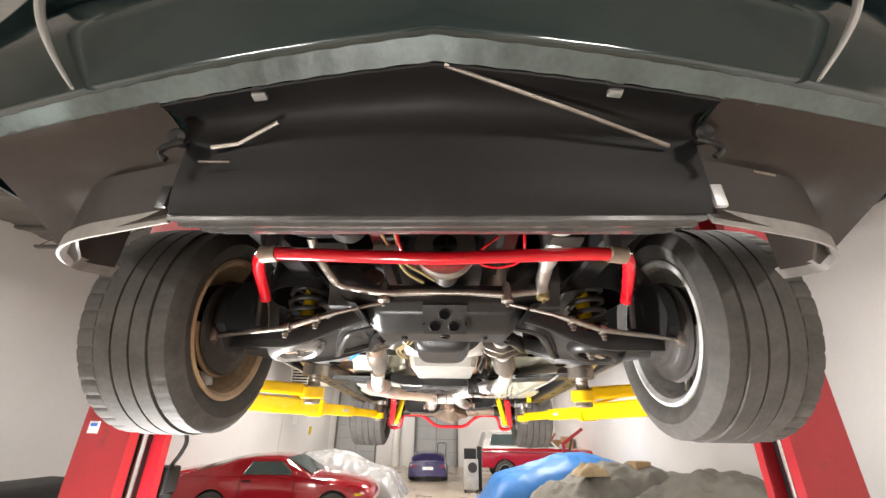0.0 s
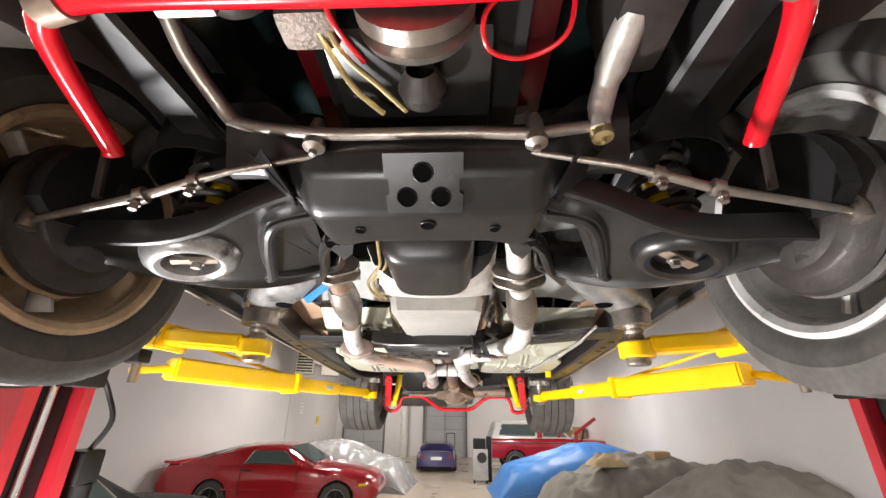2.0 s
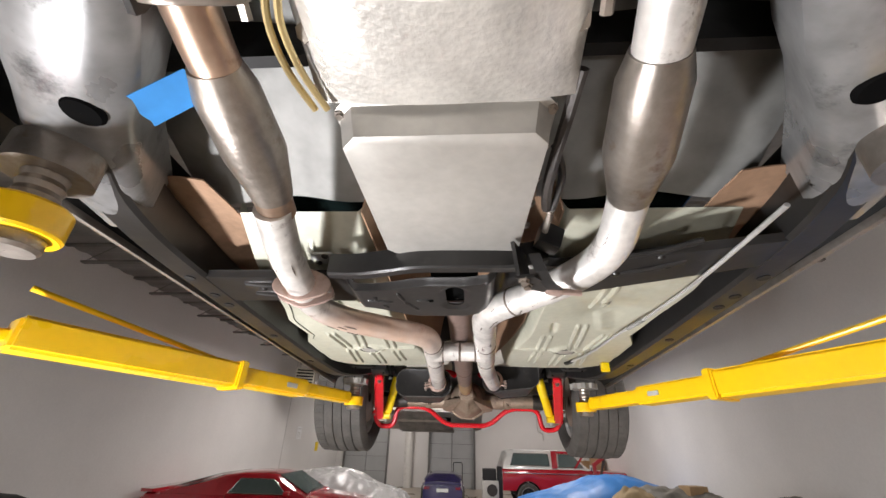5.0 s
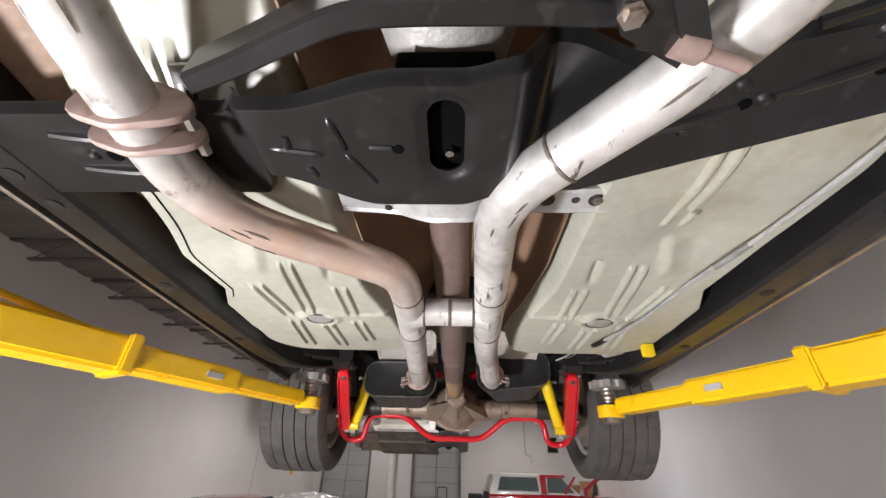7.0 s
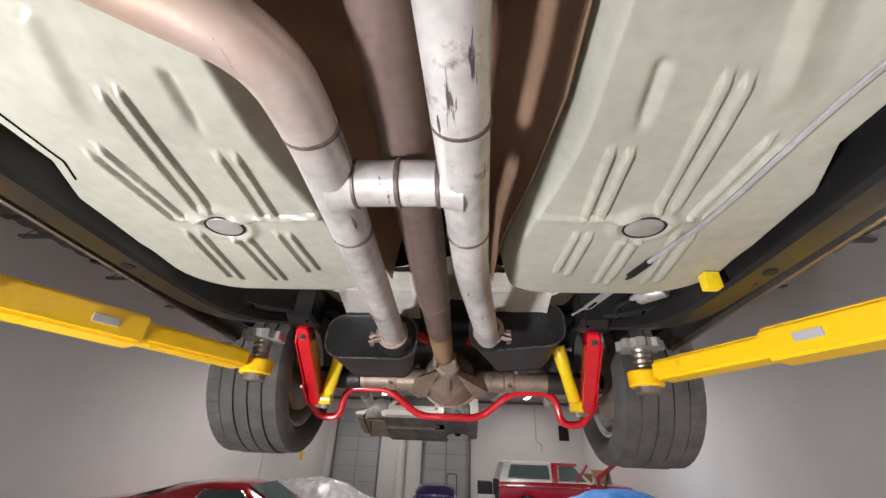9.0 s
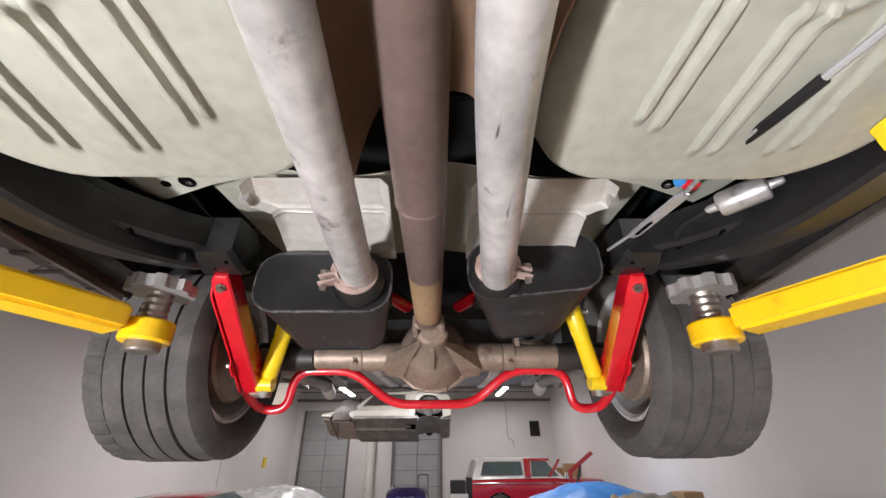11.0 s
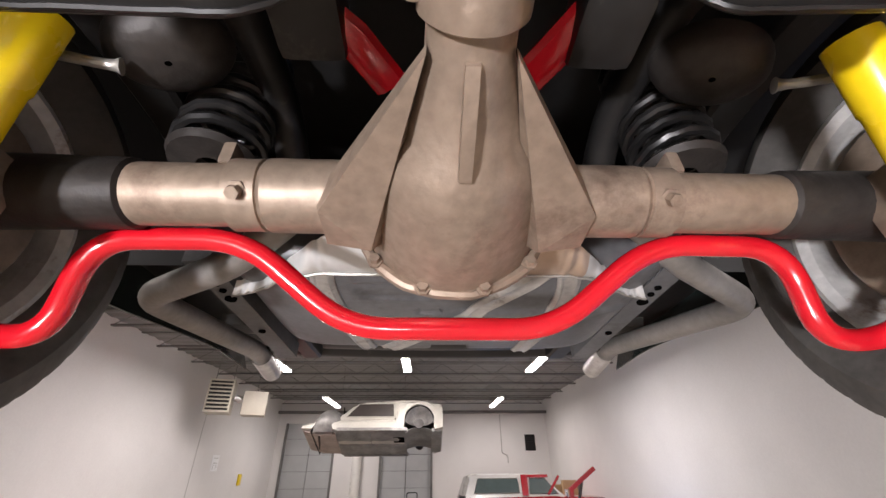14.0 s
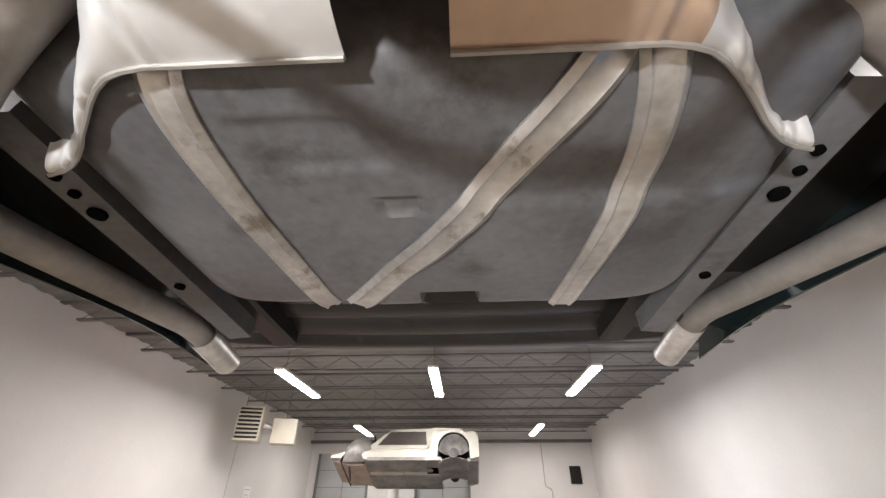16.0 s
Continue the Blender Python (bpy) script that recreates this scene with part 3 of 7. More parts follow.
def fascia(u, v):
    x = -0.88 + 1.76 * u
    prof = ((-0.012, 0.012), (-0.022, 0.014), (-0.030, 0.022), (-0.036, 0.05), (-0.046, 0.10), (-0.06, 0.17), (-0.05, 0.27), (0.0, 0.36), (0.10, 0.42))
    k = v * (len(prof) - 1)
    i = min(int(k), len(prof) - 2)
    p = Vector(prof[i]).lerp(Vector(prof[i + 1]), k - i)
    return Vector((x, lip_y(x) + p.x, lip_z(x) + p.y))


part("front_bumper", sheet(fascia, 44, 32, 0.006), M_GREEN, None, "dark green glossy pointed bumper fascia")
part("bumper_lip", sheet(lambda u, v: Vector((-0.88 + 1.76 * u, lip_y(-0.88 + 1.76 * u) - 0.026 + 0.030 * v, lip_z(-0.88 + 1.76 * u) + 0.012 - 0.014 * v + 0.0012 * math.sin(u * 190))), 120, 3, 0.004), M_GREENU, None, "grey-green flat edge of the bumper")
for s in (-1, 1):
    part("bumper_strip", tube(spline([(s * (0.575 + 0.16 * k + 0.03 * math.sin(math.pi * k)), lip_y(0.62) - 0.055 - 0.030 * k, 1.732 + 0.30 * k) for k in (0, 0.25, 0.5, 0.75, 1.0)], 5), [0.004 + 0.006 * min(1, k / 8) for k in range(21)], 10, flat=0.6), M_PAPERG, None, "pale upright bumper strip")


def dam(u, v):
    w = 0.44 - 0.02 * v
    x = -w + 2 * w * u
    y = (lip_y(x) + 0.004) * (1 - v) + 0.622 * v + 0.07 * math.sin(math.pi * v) * (1 - v)
    z = 1.716 * (1 - v) + 1.557 * v + 0.10 * math.sin(math.pi * v) * (1 - v)
    return Vector((x, y, z))


part("air_dam", sheet(dam, 24, 16, 0.004), M_FLAT, None, "matt black plastic air baffle under the radiator")
rs = part("radiator_support", sheet(lambda u, v: Vector(((-0.425 + 0.84 * u) * (1 - 0.04 * v), 0.624 + 0.125 * v, 1.552 + 0.045 * v - 0.006 * (0.18 < v < 0.30) - 0.005 * (0.55 < v < 0.75) + 0.018 * (v < 0.02))), 30, 40, 0.004), M_RADS, None, "glossy dark ribbed lower radiator support")
for x in (-0.37, -0.30, -0.10, 0.0, 0.09, 0.22, 0.33):
    part("bolt_hole", lathe([(0, -0.003), (0.008, -0.003), (0.010, 0.0)], 14, Matrix.Translation((x, 0.675, 1.569))), M_FLAT, rs)
part("radiator", box(0, 0.76, 1.88, 0.80, 0.06, 0.50, 0.01), M_FLAT, None, "black radiator core")
part("bumper_latch", box(-0.015, 0.485, 1.745, 0.02, 0.012, 0.055, 0.004), M_STEEL, None, "small steel latch")


def inner_fender(s):
    def f(u, v):
        a = math.radians(30 + 150 * u)
        r = 0.385
        x = s * (0.50 + 0.36 * v)
        return Vector((x, FW[1] - r * math.cos(a), FW[2] + 0.03 + r * math.sin(a)))
    return sheet(f, 28, 8, 0.004)


def corner_shield(s):
    """The plastic shield from the bumper's corner down to the wheel opening."""
    def f(u, v):
        x0, x1 = 0.44 + 0.42 * u, 0.425 + 0.235 * u
        top = Vector((s * x0, lip_y(x0), 1.72))
        low = Vector((s * x1, 0.628 + 0.05 * u + 0.06 * smooth01((u - 0.7) / 0.3), 1.558 - 0.030 * u))
        p = top.lerp(low, v)
        p += Vector((0, 0.05, 0.05)) * math.sin(math.pi * v) * (1 - u)
        p.y += 0.05 * math.sin(math.pi * u) * math.sin(math.pi * v)
        return p
    return sheet(f, 16, 16, 0.004)


for s in (-1, 1):
    part("inner_fender", inner_fender(s), M_FLAT, None, "matt black inner fender")
    part("corner_shield", corner_shield(s), M_BROWNP, None, "dark brown plastic corner shield")
    path = spline([(s * 0.43, 0.632, 1.556), (s * 0.52, 0.645, 1.546), (s * 0.60, 0.660, 1.538), (s * 0.655, 0.69, 1.534), (s * 0.69, 0.74, 1.535), (s * 0.695, 0.785, 1.538), (s * 0.675, 0.825, 1.545)], 6)
    part("opening_flange", loft([[p + Vector((0, 0, -0.008)), p + Vector((0, 0.006, -0.006)), p + Vector((-s * 0.004, 0.012, 0.018)), p + Vector((0, 0.0, 0.02))] for p in path]), M_TAIL, None, "dull grey wheel opening flange")
    part("opening_wall", sheet(lambda u, v: path[min(int(u * (len(path) - 1) + 0.5), len(path) - 1)] + Vector((0, 0.004, 0.012 + 0.11 * v)), len(path) - 1, 4, 0.003), M_BROWNP, None, "dark plastic wall of the wheel opening")
    part("fender", sheet(lambda u, v: Vector((s * (0.872 + 0.04 * math.sin(math.pi * min(1, v * 1.2))), 0.58 + 1.52 * u, (1.68 + 0.30 * math.sqrt(max(0, 1 - ((0.58 + 1.52 * u - FW[1]) / 0.40) ** 2)) if abs(0.58 + 1.52 * u - FW[1]) < 0.40 else 1.68) * (1 - v) + 2.12 * v)), 40, 8, 0.004), M_GREEN, None, "dark green front fender")
    part("headlamp_bracket", box(s * 0.275, 0.53, 1.735, 0.022, 0.014, 0.05, 0.004, (0, 10 * s, 0)), M_SILVER, None, "bare bracket")
    part("horn", lathe([(0.001, 0.0), (0.012, 0.002), (0.016, 0.010), (0.012, 0.03), (0.006, 0.05)], 16, along((s * 0.415, 0.57, 1.672), (s * 0.44, 0.63, 1.70))), M_BLACK, None, "small black horn")
    part("marker_bulb", tube(spline([(s * 0.405, 0.575, 1.665), (s * 0.425, 0.572, 1.652), (s * 0.430, 0.570, 1.636), (s * 0.42, 0.575, 1.628)], 4), 0.005, 8), M_BLACK, None, "small black lamp socket and wire")
    part("wire", tube([(s * 0.38, 0.59, 1.636), (s * 0.33, 0.592, 1.637)] if s < 0 else [(0.49, 0.60, 1.62), (0.52, 0.60, 1.612)], 0.002, 6), M_STEEL, None, "thin bare wire end")
    part("support_bracket", box(s * 0.435, 0.615, 1.585, 0.018, 0.008, 0.04, 0.003), M_SILVER if s > 0 else M_BLACK, None, "bare steel tab")
part("prop_rod", tube([(0.015, 0.48, 1.716), (0.20, 0.545, 1.70), (0.375, 0.60, 1.672)], 0.0035, 8), M_STEEL, None, "thin steel rod")
part("prop_rod", tube([(-0.255, 0.57, 1.70), (-0.33, 0.60, 1.682), (-0.375, 0.60, 1.674)], 0.0035, 8), M_STEEL, None, "thin steel rod")

# ---------------------------------------------------------------- car: frame
def rail(s):
    P = [(0.43, 0.80, 1.72), (0.42, 1.2, 1.74), (0.40, 1.48, 1.69), (0.43, 1.64, 1.625), (0.52, 1.80, 1.60), (0.61, 1.98, 1.60), (0.645, 2.3, 1.60), (0.645, 3.10, 1.60), (0.60, 3.36, 1.605), (0.52, 3.58, 1.67), (0.49, 3.80, 1.80), (0.48, 4.15, 1.84), (0.48, 4.45, 1.78), (0.49, 4.85, 1.76), (0.49, 5.25, 1.77)]
    path = spline([(s * x, y, z) for x, y, z in P], 6)
    secs = []
    for p in path:
        w, h = 0.036, 0.05
        secs.append([p + Vector((dx, 0, dz)) for dx, dz in ((-w, -h + 0.008), (-w + 0.008, -h), (w - 0.008, -h), (w, -h + 0.008), (w, h - 0.008), (w - 0.008, h), (-w + 0.008, h), (-w, h - 0.008))])
    return loft(secs)


for s in (-1, 1):
    fr = part("frame_rail", rail(s), M_BLACK, None, "black perimeter frame rail")
    for y in (2.24, 2.345, 2.415, 2.70, 3.05):
        part("drain_hole", rod((s * 0.65, y, 1.5515), (s * 0.65, y, 1.548), 0.013, 14), M_FLAT, fr)

# engine crossmember: a deep stamped saddle between the rails
def saddle(u, v):
    """A tongue-shaped flat bottom, a front face that slopes up and forward, wings that rise to the rails."""
    x = -0.33 + 0.66 * u
    a = abs(x)
    tongue = smooth01((0.212 - a) / 0.034)
    yb = 1.205 + (0.116 + 0.016 * math.exp(-((a - 0.16) / 0.03) ** 2)) * tongue
    zb = 1.529 + 0.062 * smooth01((a - 0.175) / 0.10)
    yc = min(1.212, yb - 0.012) - 0.02 * smooth01((a - 0.2) / 0.1)
    prof = ((1.138, 0.115), (1.139, 0.095), (1.142, 0.070), (1.158, 0.040), (yc, 0.004), (yc + 0.012, 0.0), (yc + (yb - yc) * 0.6, 0.0), (yb - 0.006, 0.0), (yb, 0.004), (yb + 0.003, 0.022), (yb + 0.004, 0.075))
    k = v * (len(prof) - 1)
    i = min(int(k), len(prof) - 2)
    p = Vector(prof[i]).lerp(Vector(prof[i + 1]), k - i)
    return Vector((x, p.x, zb + p.y))


cm = part("engine_crossmember", sheet(saddle, 96, 50, 0.004), M_BLACK, None, "glossy black stamped engine crossmember")
def ring_hole(x, y, z, r, tilt, parent):
    """A punched hole: a dark recess inside a thin rolled rim."""
    m = Matrix.Translation((x, y, z)) @ Matrix.Rotation(radians(tilt), 4, "X")
    part("hole", lathe([(0.0, -0.0015), (r, -0.0015), (r, 0.004), (0, 0.004)], 24, m), M_VOID, parent)
    part("hole_rim", lathe([(r * 0.98, -0.0005), (r * 1.04, -0.003), (r * 1.14, -0.002), (r * 1.18, 0.002)], 24, m), M_BLACK, parent)


for x, y in ((-0.118, 1.268), (0.004, 1.252), (0.120, 1.266)):
    ring_hole(x, y, 1.5275, 0.0085 if x != 0.004 else 0.0125, 0, cm)
sk = part("skid_bracket", slab([(-0.062, -0.052), (0.062, -0.052), (0.062, -0.015), (0.056, -0.012), (0.056, 0.012), (0.062, 0.015), (0.06, 0.045), (-0.06, 0.045), (-0.062, 0.015), (-0.056, 0.012), (-0.056, -0.012), (-0.062, -0.015)], -0.003, 0.003, m=Matrix.Translation((0.004, 1.172, 1.5535)) @ Matrix.Rotation(radians(-38), 4, "X")), M_BLACK, cm, "small black plate with three holes")
for x, k in ((0.003, -0.022), (-0.024, 0.018), (0.030, 0.018)):
    ring_hole(x, 1.172 + k * 0.788 - 0.0025, 1.5535 - k * 0.616 - 0.0032, 0.0145, -38, cm)


SHIFT[0] = 0.0
ARM = [(0.19, 1.20), (0.235, 1.205), (0.32, 1.222), (0.40, 1.238), (0.52, 1.234), (0.60, 1.232), (0.66, 1.245), (0.682, 1.275), (0.672, 1.31), (0.62, 1.345), (0.56, 1.42), (0.47, 1.472), (0.395, 1.52), (0.33, 1.548), (0.27, 1.548), (0.238, 1.535), (0.238, 1.502), (0.28, 1.508), (0.325, 1.498), (0.358, 1.462), (0.33, 1.355), (0.292, 1.285), (0.24, 1.278), (0.19, 1.255)]


ARM = [(q.x, q.y) for q in spline([(x, y, 0) for x, y in ARM[-1:] + ARM + ARM[:2]], 4)[4:4 + 4 * len(ARM)]]


def arm_z(x):
    return 1.578 - 0.075 * smooth01((x - 0.2) / 0.30)


def lower_arm(s):
    """A stamped lower control arm: two legs with rolled edges round an opening."""
    bm = bmesh.new()
    n = len(ARM)
    rings = []
    for inset, dz in ((0.0, 0.030), (0.0, -0.006), (0.004, -0.014), (0.012, -0.015), (0.020, -0.004), (0.030, 0.002)):
        ring = []
        for i, (x, y) in enumerate(ARM):
            (xa, ya), (xb, yb) = ARM[i - 1], ARM[(i + 1) % n]
            t = Vector((xb - xa, yb - ya)).normalized()
            nrm = Vector((-t.y, t.x))
            ring.append(bm.verts.new((s * (x + nrm.x * inset), y + nrm.y * inset, arm_z(x) + dz)))
        rings.append(ring)
    for a, b in zip(rings, rings[1:]):
        for i in range(n):
            bm.faces.new((a[i], a[(i + 1) % n], b[(i + 1) % n], b[i]))
    f = bm.faces.new(rings[-1])
    g = bm.faces.new(rings[0][::-1])
    bmesh.ops.triangulate(bm, faces=[f, g])
    return bm


for s in (-1, 1):
    arm = part("lower_control_arm", lower_arm(s), M_BLACK, None, "glossy black stamped lower control arm")
    m = Matrix.Translation((s * 0.462, 1.335, 1.494)) @ Matrix.Rotation(radians(12 * s), 4, "Y")
    part("spring_pocket", lathe([(0.044, 0.05), (0.046, 0.010), (0.050, -0.004), (0.060, -0.010), (0.070, -0.008), (0.080, 0.002), (0.086, 0.018), (0.088, 0.05)], 40, m), M_RINGL if s < 0 else M_BLACK, arm, "round spring pocket with a hole")
    part("shock_mount", box(s * 0.458, 1.335, 1.500, 0.080, 0.022, 0.008, 0.003, (0, 12 * s, 25)), M_AXLE, arm)
    part("bolt", bolt((s * 0.45, 1.333, 1.494), (0, 0, -1), 0.009, 0.012), M_STEEL, arm)
    part("rolled_edge", tube(spline([(s * 0.215, 1.283, 1.566), (s * 0.27, 1.285, 1.556), (s * 0.30, 1.30, 1.545), (s * 0.332, 1.37, 1.533), (s * 0.362, 1.455, 1.526), (s * 0.372, 1.478, 1.525), (s * 0.385, 1.49, 1.525)], 6), 0.012, 10), M_BLACK, arm)
    part("ball_joint", lathe([(0.03, 0.0), (0.034, 0.03), (0.02, 0.05), (0.012, 0.09)], 24, Matrix.Translation((s * 0.657, 1.286, 1.472))), M_DARKM, arm, "bare steel ball joint")
    n = 110
    part("coil_spring", tube([(s * 0.455 + 0.055 * math.cos(k * 0.5), 1.335 + 0.055 * math.sin(k * 0.5), 1.53 + 0.30 * k / n) for k in range(n)], 0.0085, 8), M_DARKM, None, "dark coil spring")
    part("shock_absorber", rod((s * 0.455, 1.335, 1.515), (s * 0.44, 1.33, 1.80), 0.022, 16), M_YELSHK, None, "yellow shock absorber inside the spring")
    part("spring_tower", sheet(lambda u, v: Vector((s * (0.45 + 0.12 * math.cos(2 * math.pi * u)), 1.33 + 0.14 * math.sin(2 * math.pi * u), 1.66 + 0.19 * v)), 24, 3, 0.003), M_FLAT, None, "black spring tower")
    part("frame_brace", tube(filleted([(s * 0.195, 1.335, 1.548), (s * 0.232, 1.40, 1.556), (s * 0.26, 1.50, 1.558), (s * 0.325, 1.64, 1.585)], 0.06), 0.012, 10, flat=1.9), M_BLACK, None, "black curved frame brace")
    gp = part("frame_gusset", slab([(s * x, y) for x, y in ((0.145, 1.325), (0.18, 1.318), (0.215, 1.34), (0.205, 1.365), (0.19, 1.42), (0.165, 1.39))], 1.538, 1.545), M_SATIN, None, "folded gusset plate")
    part("bolt_hole", rod((s * 0.186, 1.349, 1.5385), (s * 0.186, 1.349, 1.536), 0.006, 12), M_FLAT, gp)
    part("spring_pocket_wall", sheet(lambda u, v: Vector((s * (0.20 + 0.16 * u), 1.28 + 0.32 * v, 1.80 + 0.045 * math.sin(math.pi * u) * math.cos(2.2 * v) - 0.02 * math.sin(7 * v + 3 * u))), 24, 24, 0.003), M_FLAT)
    def tbox(x0, x1, y0, y1, z):
        """One slice: from the inner edge to the outer, rounded below."""
        out = []
        for k in range(13):
            t = k / 12
            e = (abs(2 * t - 1)) ** 4
            out.append(Vector((s * (x0 + (x1 - x0) * t), y0 + (y1 - y0) * t, z + 0.030 * e - 0.004 * math.sin(math.pi * t))))
        out += [Vector((s * x1, y1, 1.68)), Vector((s * x0, y0, 1.68))]
        return out
    tb = part("torque_box", loft([tbox(*q) for q in ((0.285, 0.385, 1.56, 1.54, 1.585), (0.30, 0.44, 1.60, 1.585, 1.566), (0.33, 0.50, 1.65, 1.635, 1.553), (0.40, 0.555, 1.745, 1.72, 1.545), (0.45, 0.615, 1.80, 1.79, 1.545), (0.50, 0.665, 1.87, 1.87, 1.549), (0.59, 0.69, 2.02, 2.02, 1.556))]), M_BOXL, None, "boxed frame corner with a round hole")
    part("drain_hole", lathe([(0, -0.003), (0.021, -0.003), (0.025, 0.002), (0.021, 0.02), (0, 0.02)], 24, Matrix.Translation((s * 0.463, 1.744, 1.5425))), M_VOID, tb)

SHIFT[0] = 0.058
# sway bar
P = [(-0.522, 1.085, 1.603), (-0.515, 1.06, 1.612), (-0.475, 0.93, 1.628), (-0.445, 0.875, 1.636), (-0.40, 0.862, 1.636), (-0.30, 0.855, 1.630), (-0.12, 0.855, 1.624), (0.0, 0.856, 1.622), (0.12, 0.856, 1.626), (0.30, 0.858, 1.634), (0.40, 0.866, 1.638), (0.445, 0.88, 1.638), (0.475, 0.935, 1.63), (0.515, 1.06, 1.610), (0.522, 1.085, 1.603)]
P = [(x * (1 - 0.035 * smooth01((abs(x) - 0.3) / 0.1)), y, z) for x, y, z in P]
sb = part("front_sway_bar", tube(spline(P, 6), 0.0155, 18), M_RED, None, "gloss red front sway bar")
for s in (-1, 1):
    part("bushing", tube([(s * 0.385, 0.862, 1.637), (s * 0.425, 0.870, 1.637)], 0.0205, 20), M_AXLE, sb, "dull zinc bushing clamp")
    part("bracket", box(s * 0.40, 0.865, 1.672, 0.028, 0.036, 0.05, 0.006), M_DARKM, sb)
    part("end_link", rod((s * 0.52, 1.085, 1.62), (s * 0.515, 1.10, 1.53), 0.007, 10), M_DARKM, sb)

# steering linkage
SHIFT[0] = 0.080
cl = part("center_link", tube(spline([(-0.30, 1.030, 1.640), (-0.26, 1.032, 1.627), (-0.16, 1.034, 1.612), (-0.08, 1.045, 1.618), (0.06, 1.045, 1.618), (0.17, 1.044, 1.612), (0.22, 1.042, 1.617), (0.27, 1.042, 1.622)], 5), 0.0095, 14), M_STEEL, None, "bare steel steering centre link")
for x in (-0.163, 0.175):
    bm = lathe([(0.0, 0.036), (0.009, 0.034), (0.013, 0.02), (0.014, -0.008), (0.017, -0.010), (0.017, -0.020), (0.006, -0.026), (0.005, -0.034), (0.0, -0.035)], 16, Matrix.Translation((x, 1.044, 1.612)))
    part("joint", bm, M_STEEL, cl)
part("pitman_arm", tube(spline([(0.272, 1.042, 1.612), (0.274, 1.035, 1.650), (0.285, 1.0, 1.69), (0.30, 0.93, 1.72)], 4), [0.020] * 4 + [0.023] * 4 + [0.028] * 5, 14, flat=0.75), M_ALU, None, "bare steel pitman arm")
part("pitman_nut", lathe([(0, -0.014), (0.004, -0.013), (0.005, -0.006), (0.016, -0.004), (0.018, 0.004), (0.014, 0.016)], 16, Matrix.Translation((0.272, 1.042, 1.602))), M_BRASS)
part("idler_arm", tube(spline([(-0.295, 1.031, 1.638), (-0.31, 1.015, 1.655), (-0.335, 0.955, 1.688), (-0.34, 0.905, 1.715)], 5), 0.0125, 12), M_STEEL, None, "bare steel idler arm")
part("steering_box", box(0.315, 0.95, 1.78, 0.09, 0.14, 0.16, 0.025), M_DARKM, None, "cast steering box")
for s in (-1, 1):
    tr = part("tie_rod", tube([(s * 0.172, 1.068, 1.596), (s * 0.30, 1.060, 1.562), (s * 0.345, 1.060, 1.547), (s * 0.425, 1.065, 1.522), (s * 0.66, 1.112, 1.508)], [0.005, 0.0055, 0.0075, 0.0075, 0.0055], 12), M_STEEL, None, "steel tie rod with adjusting sleeve")
    for k, z in ((0.347, 1.545), (0.424, 1.520)):
        cp = part("clamp", lathe([(0.007, -0.007), (0.013, -0.007), (0.013, 0.007), (0.007, 0.007)], 14, along((s * k, 1.061, z), (s * (k + 0.1), 1.066, z - 0.033))), M_STEEL, tr)
        part("bolt", bolt((s * k, 1.055, z - 0.018), (0, 0, -1), 0.006, 0.010), M_STEEL, cp)
    part("tie_rod_end", lathe([(0.004, -0.022), (0.016, -0.018), (0.018, 0.0), (0.012, 0.02), (0.008, 0.04)], 16, Matrix.Translation((s * 0.655, 1.111, 1.512))), M_STEEL, tr)

SHIFT[0] = 0.0
# ---------------------------------------------------------------- car: engine and gearbox
part("engine_block", box(0.0, 1.24, 1.95, 0.44, 0.58, 0.36, 0.04), M_REDENG, None, "red painted engine block")
part("timing_cover", box(0.0, 0.95, 1.83, 0.26, 0.05, 0.22, 0.03), M_REDENG, None, "red timing cover")
part("engine_lower", loft([[(s2 * 0.16, y, z) for s2, z in ((-1, 1.72), (1, 1.72), (1, 1.80), (-1, 1.80))] for y in (0.925, 1.32)]), M_FLAT, None, "black lower engine front")
part("sump_front", box(-0.01, 1.16, 1.715, 0.24, 0.34, 0.08, 0.02), M_BLACK, None, "black shallow front of the sump")
part("crank_pulley", lathe([(0.02, -0.025), (0.068, -0.025), (0.074, -0.012), (0.060, -0.004), (0.074, 0.004), (0.074, 0.024), (0.03, 0.03)], 36, Matrix.Translation((0.008, 0.965, 1.668)) @ Matrix.Rotation(radians(90), 4, "X")), M_STEEL, None, "steel crankshaft pulley")
part("crank_hub", lathe([(0.005, -0.05), (0.03, -0.05), (0.035, -0.03), (0.02, 0.0)], 20, Matrix.Translation((0.008, 1.03, 1.645)) @ Matrix.Rotation(radians(90), 4, "X")), M_DARKM)
part("fuel_pump", box(-0.135, 0.985, 1.678, 0.075, 0.055, 0.035, 0.014), M_WELD, None, "tan cast fuel pump")
part("alternator", lathe([(0.01, -0.06), (0.04, -0.06), (0.05, -0.04), (0.05, 0.04), (0.04, 0.06), (0.01, 0.06)], 28, Matrix.Translation((-0.24, 0.93, 1.74)) @ Matrix.Rotation(radians(90), 4, "X")), M_DARKM, None, "dark alternator")
part("sway_bracket_stay", box(-0.265, 0.935, 1.655, 0.075, 0.03, 0.022, 0.006), M_SILVER, None, "bare bracket stay")
part("power_steering_pump", lathe([(0.01, -0.05), (0.03, -0.05), (0.036, -0.03), (0.034, 0.0), (0.042, 0.01), (0.042, 0.025), (0.02, 0.05)], 26, Matrix.Translation((0.285, 0.875, 1.722)) @ Matrix.Rotation(radians(100), 4, "X") @ Matrix.Diagonal((1.3, 1.3, 1.2, 1))), M_ALU, None, "cast power steering pump")
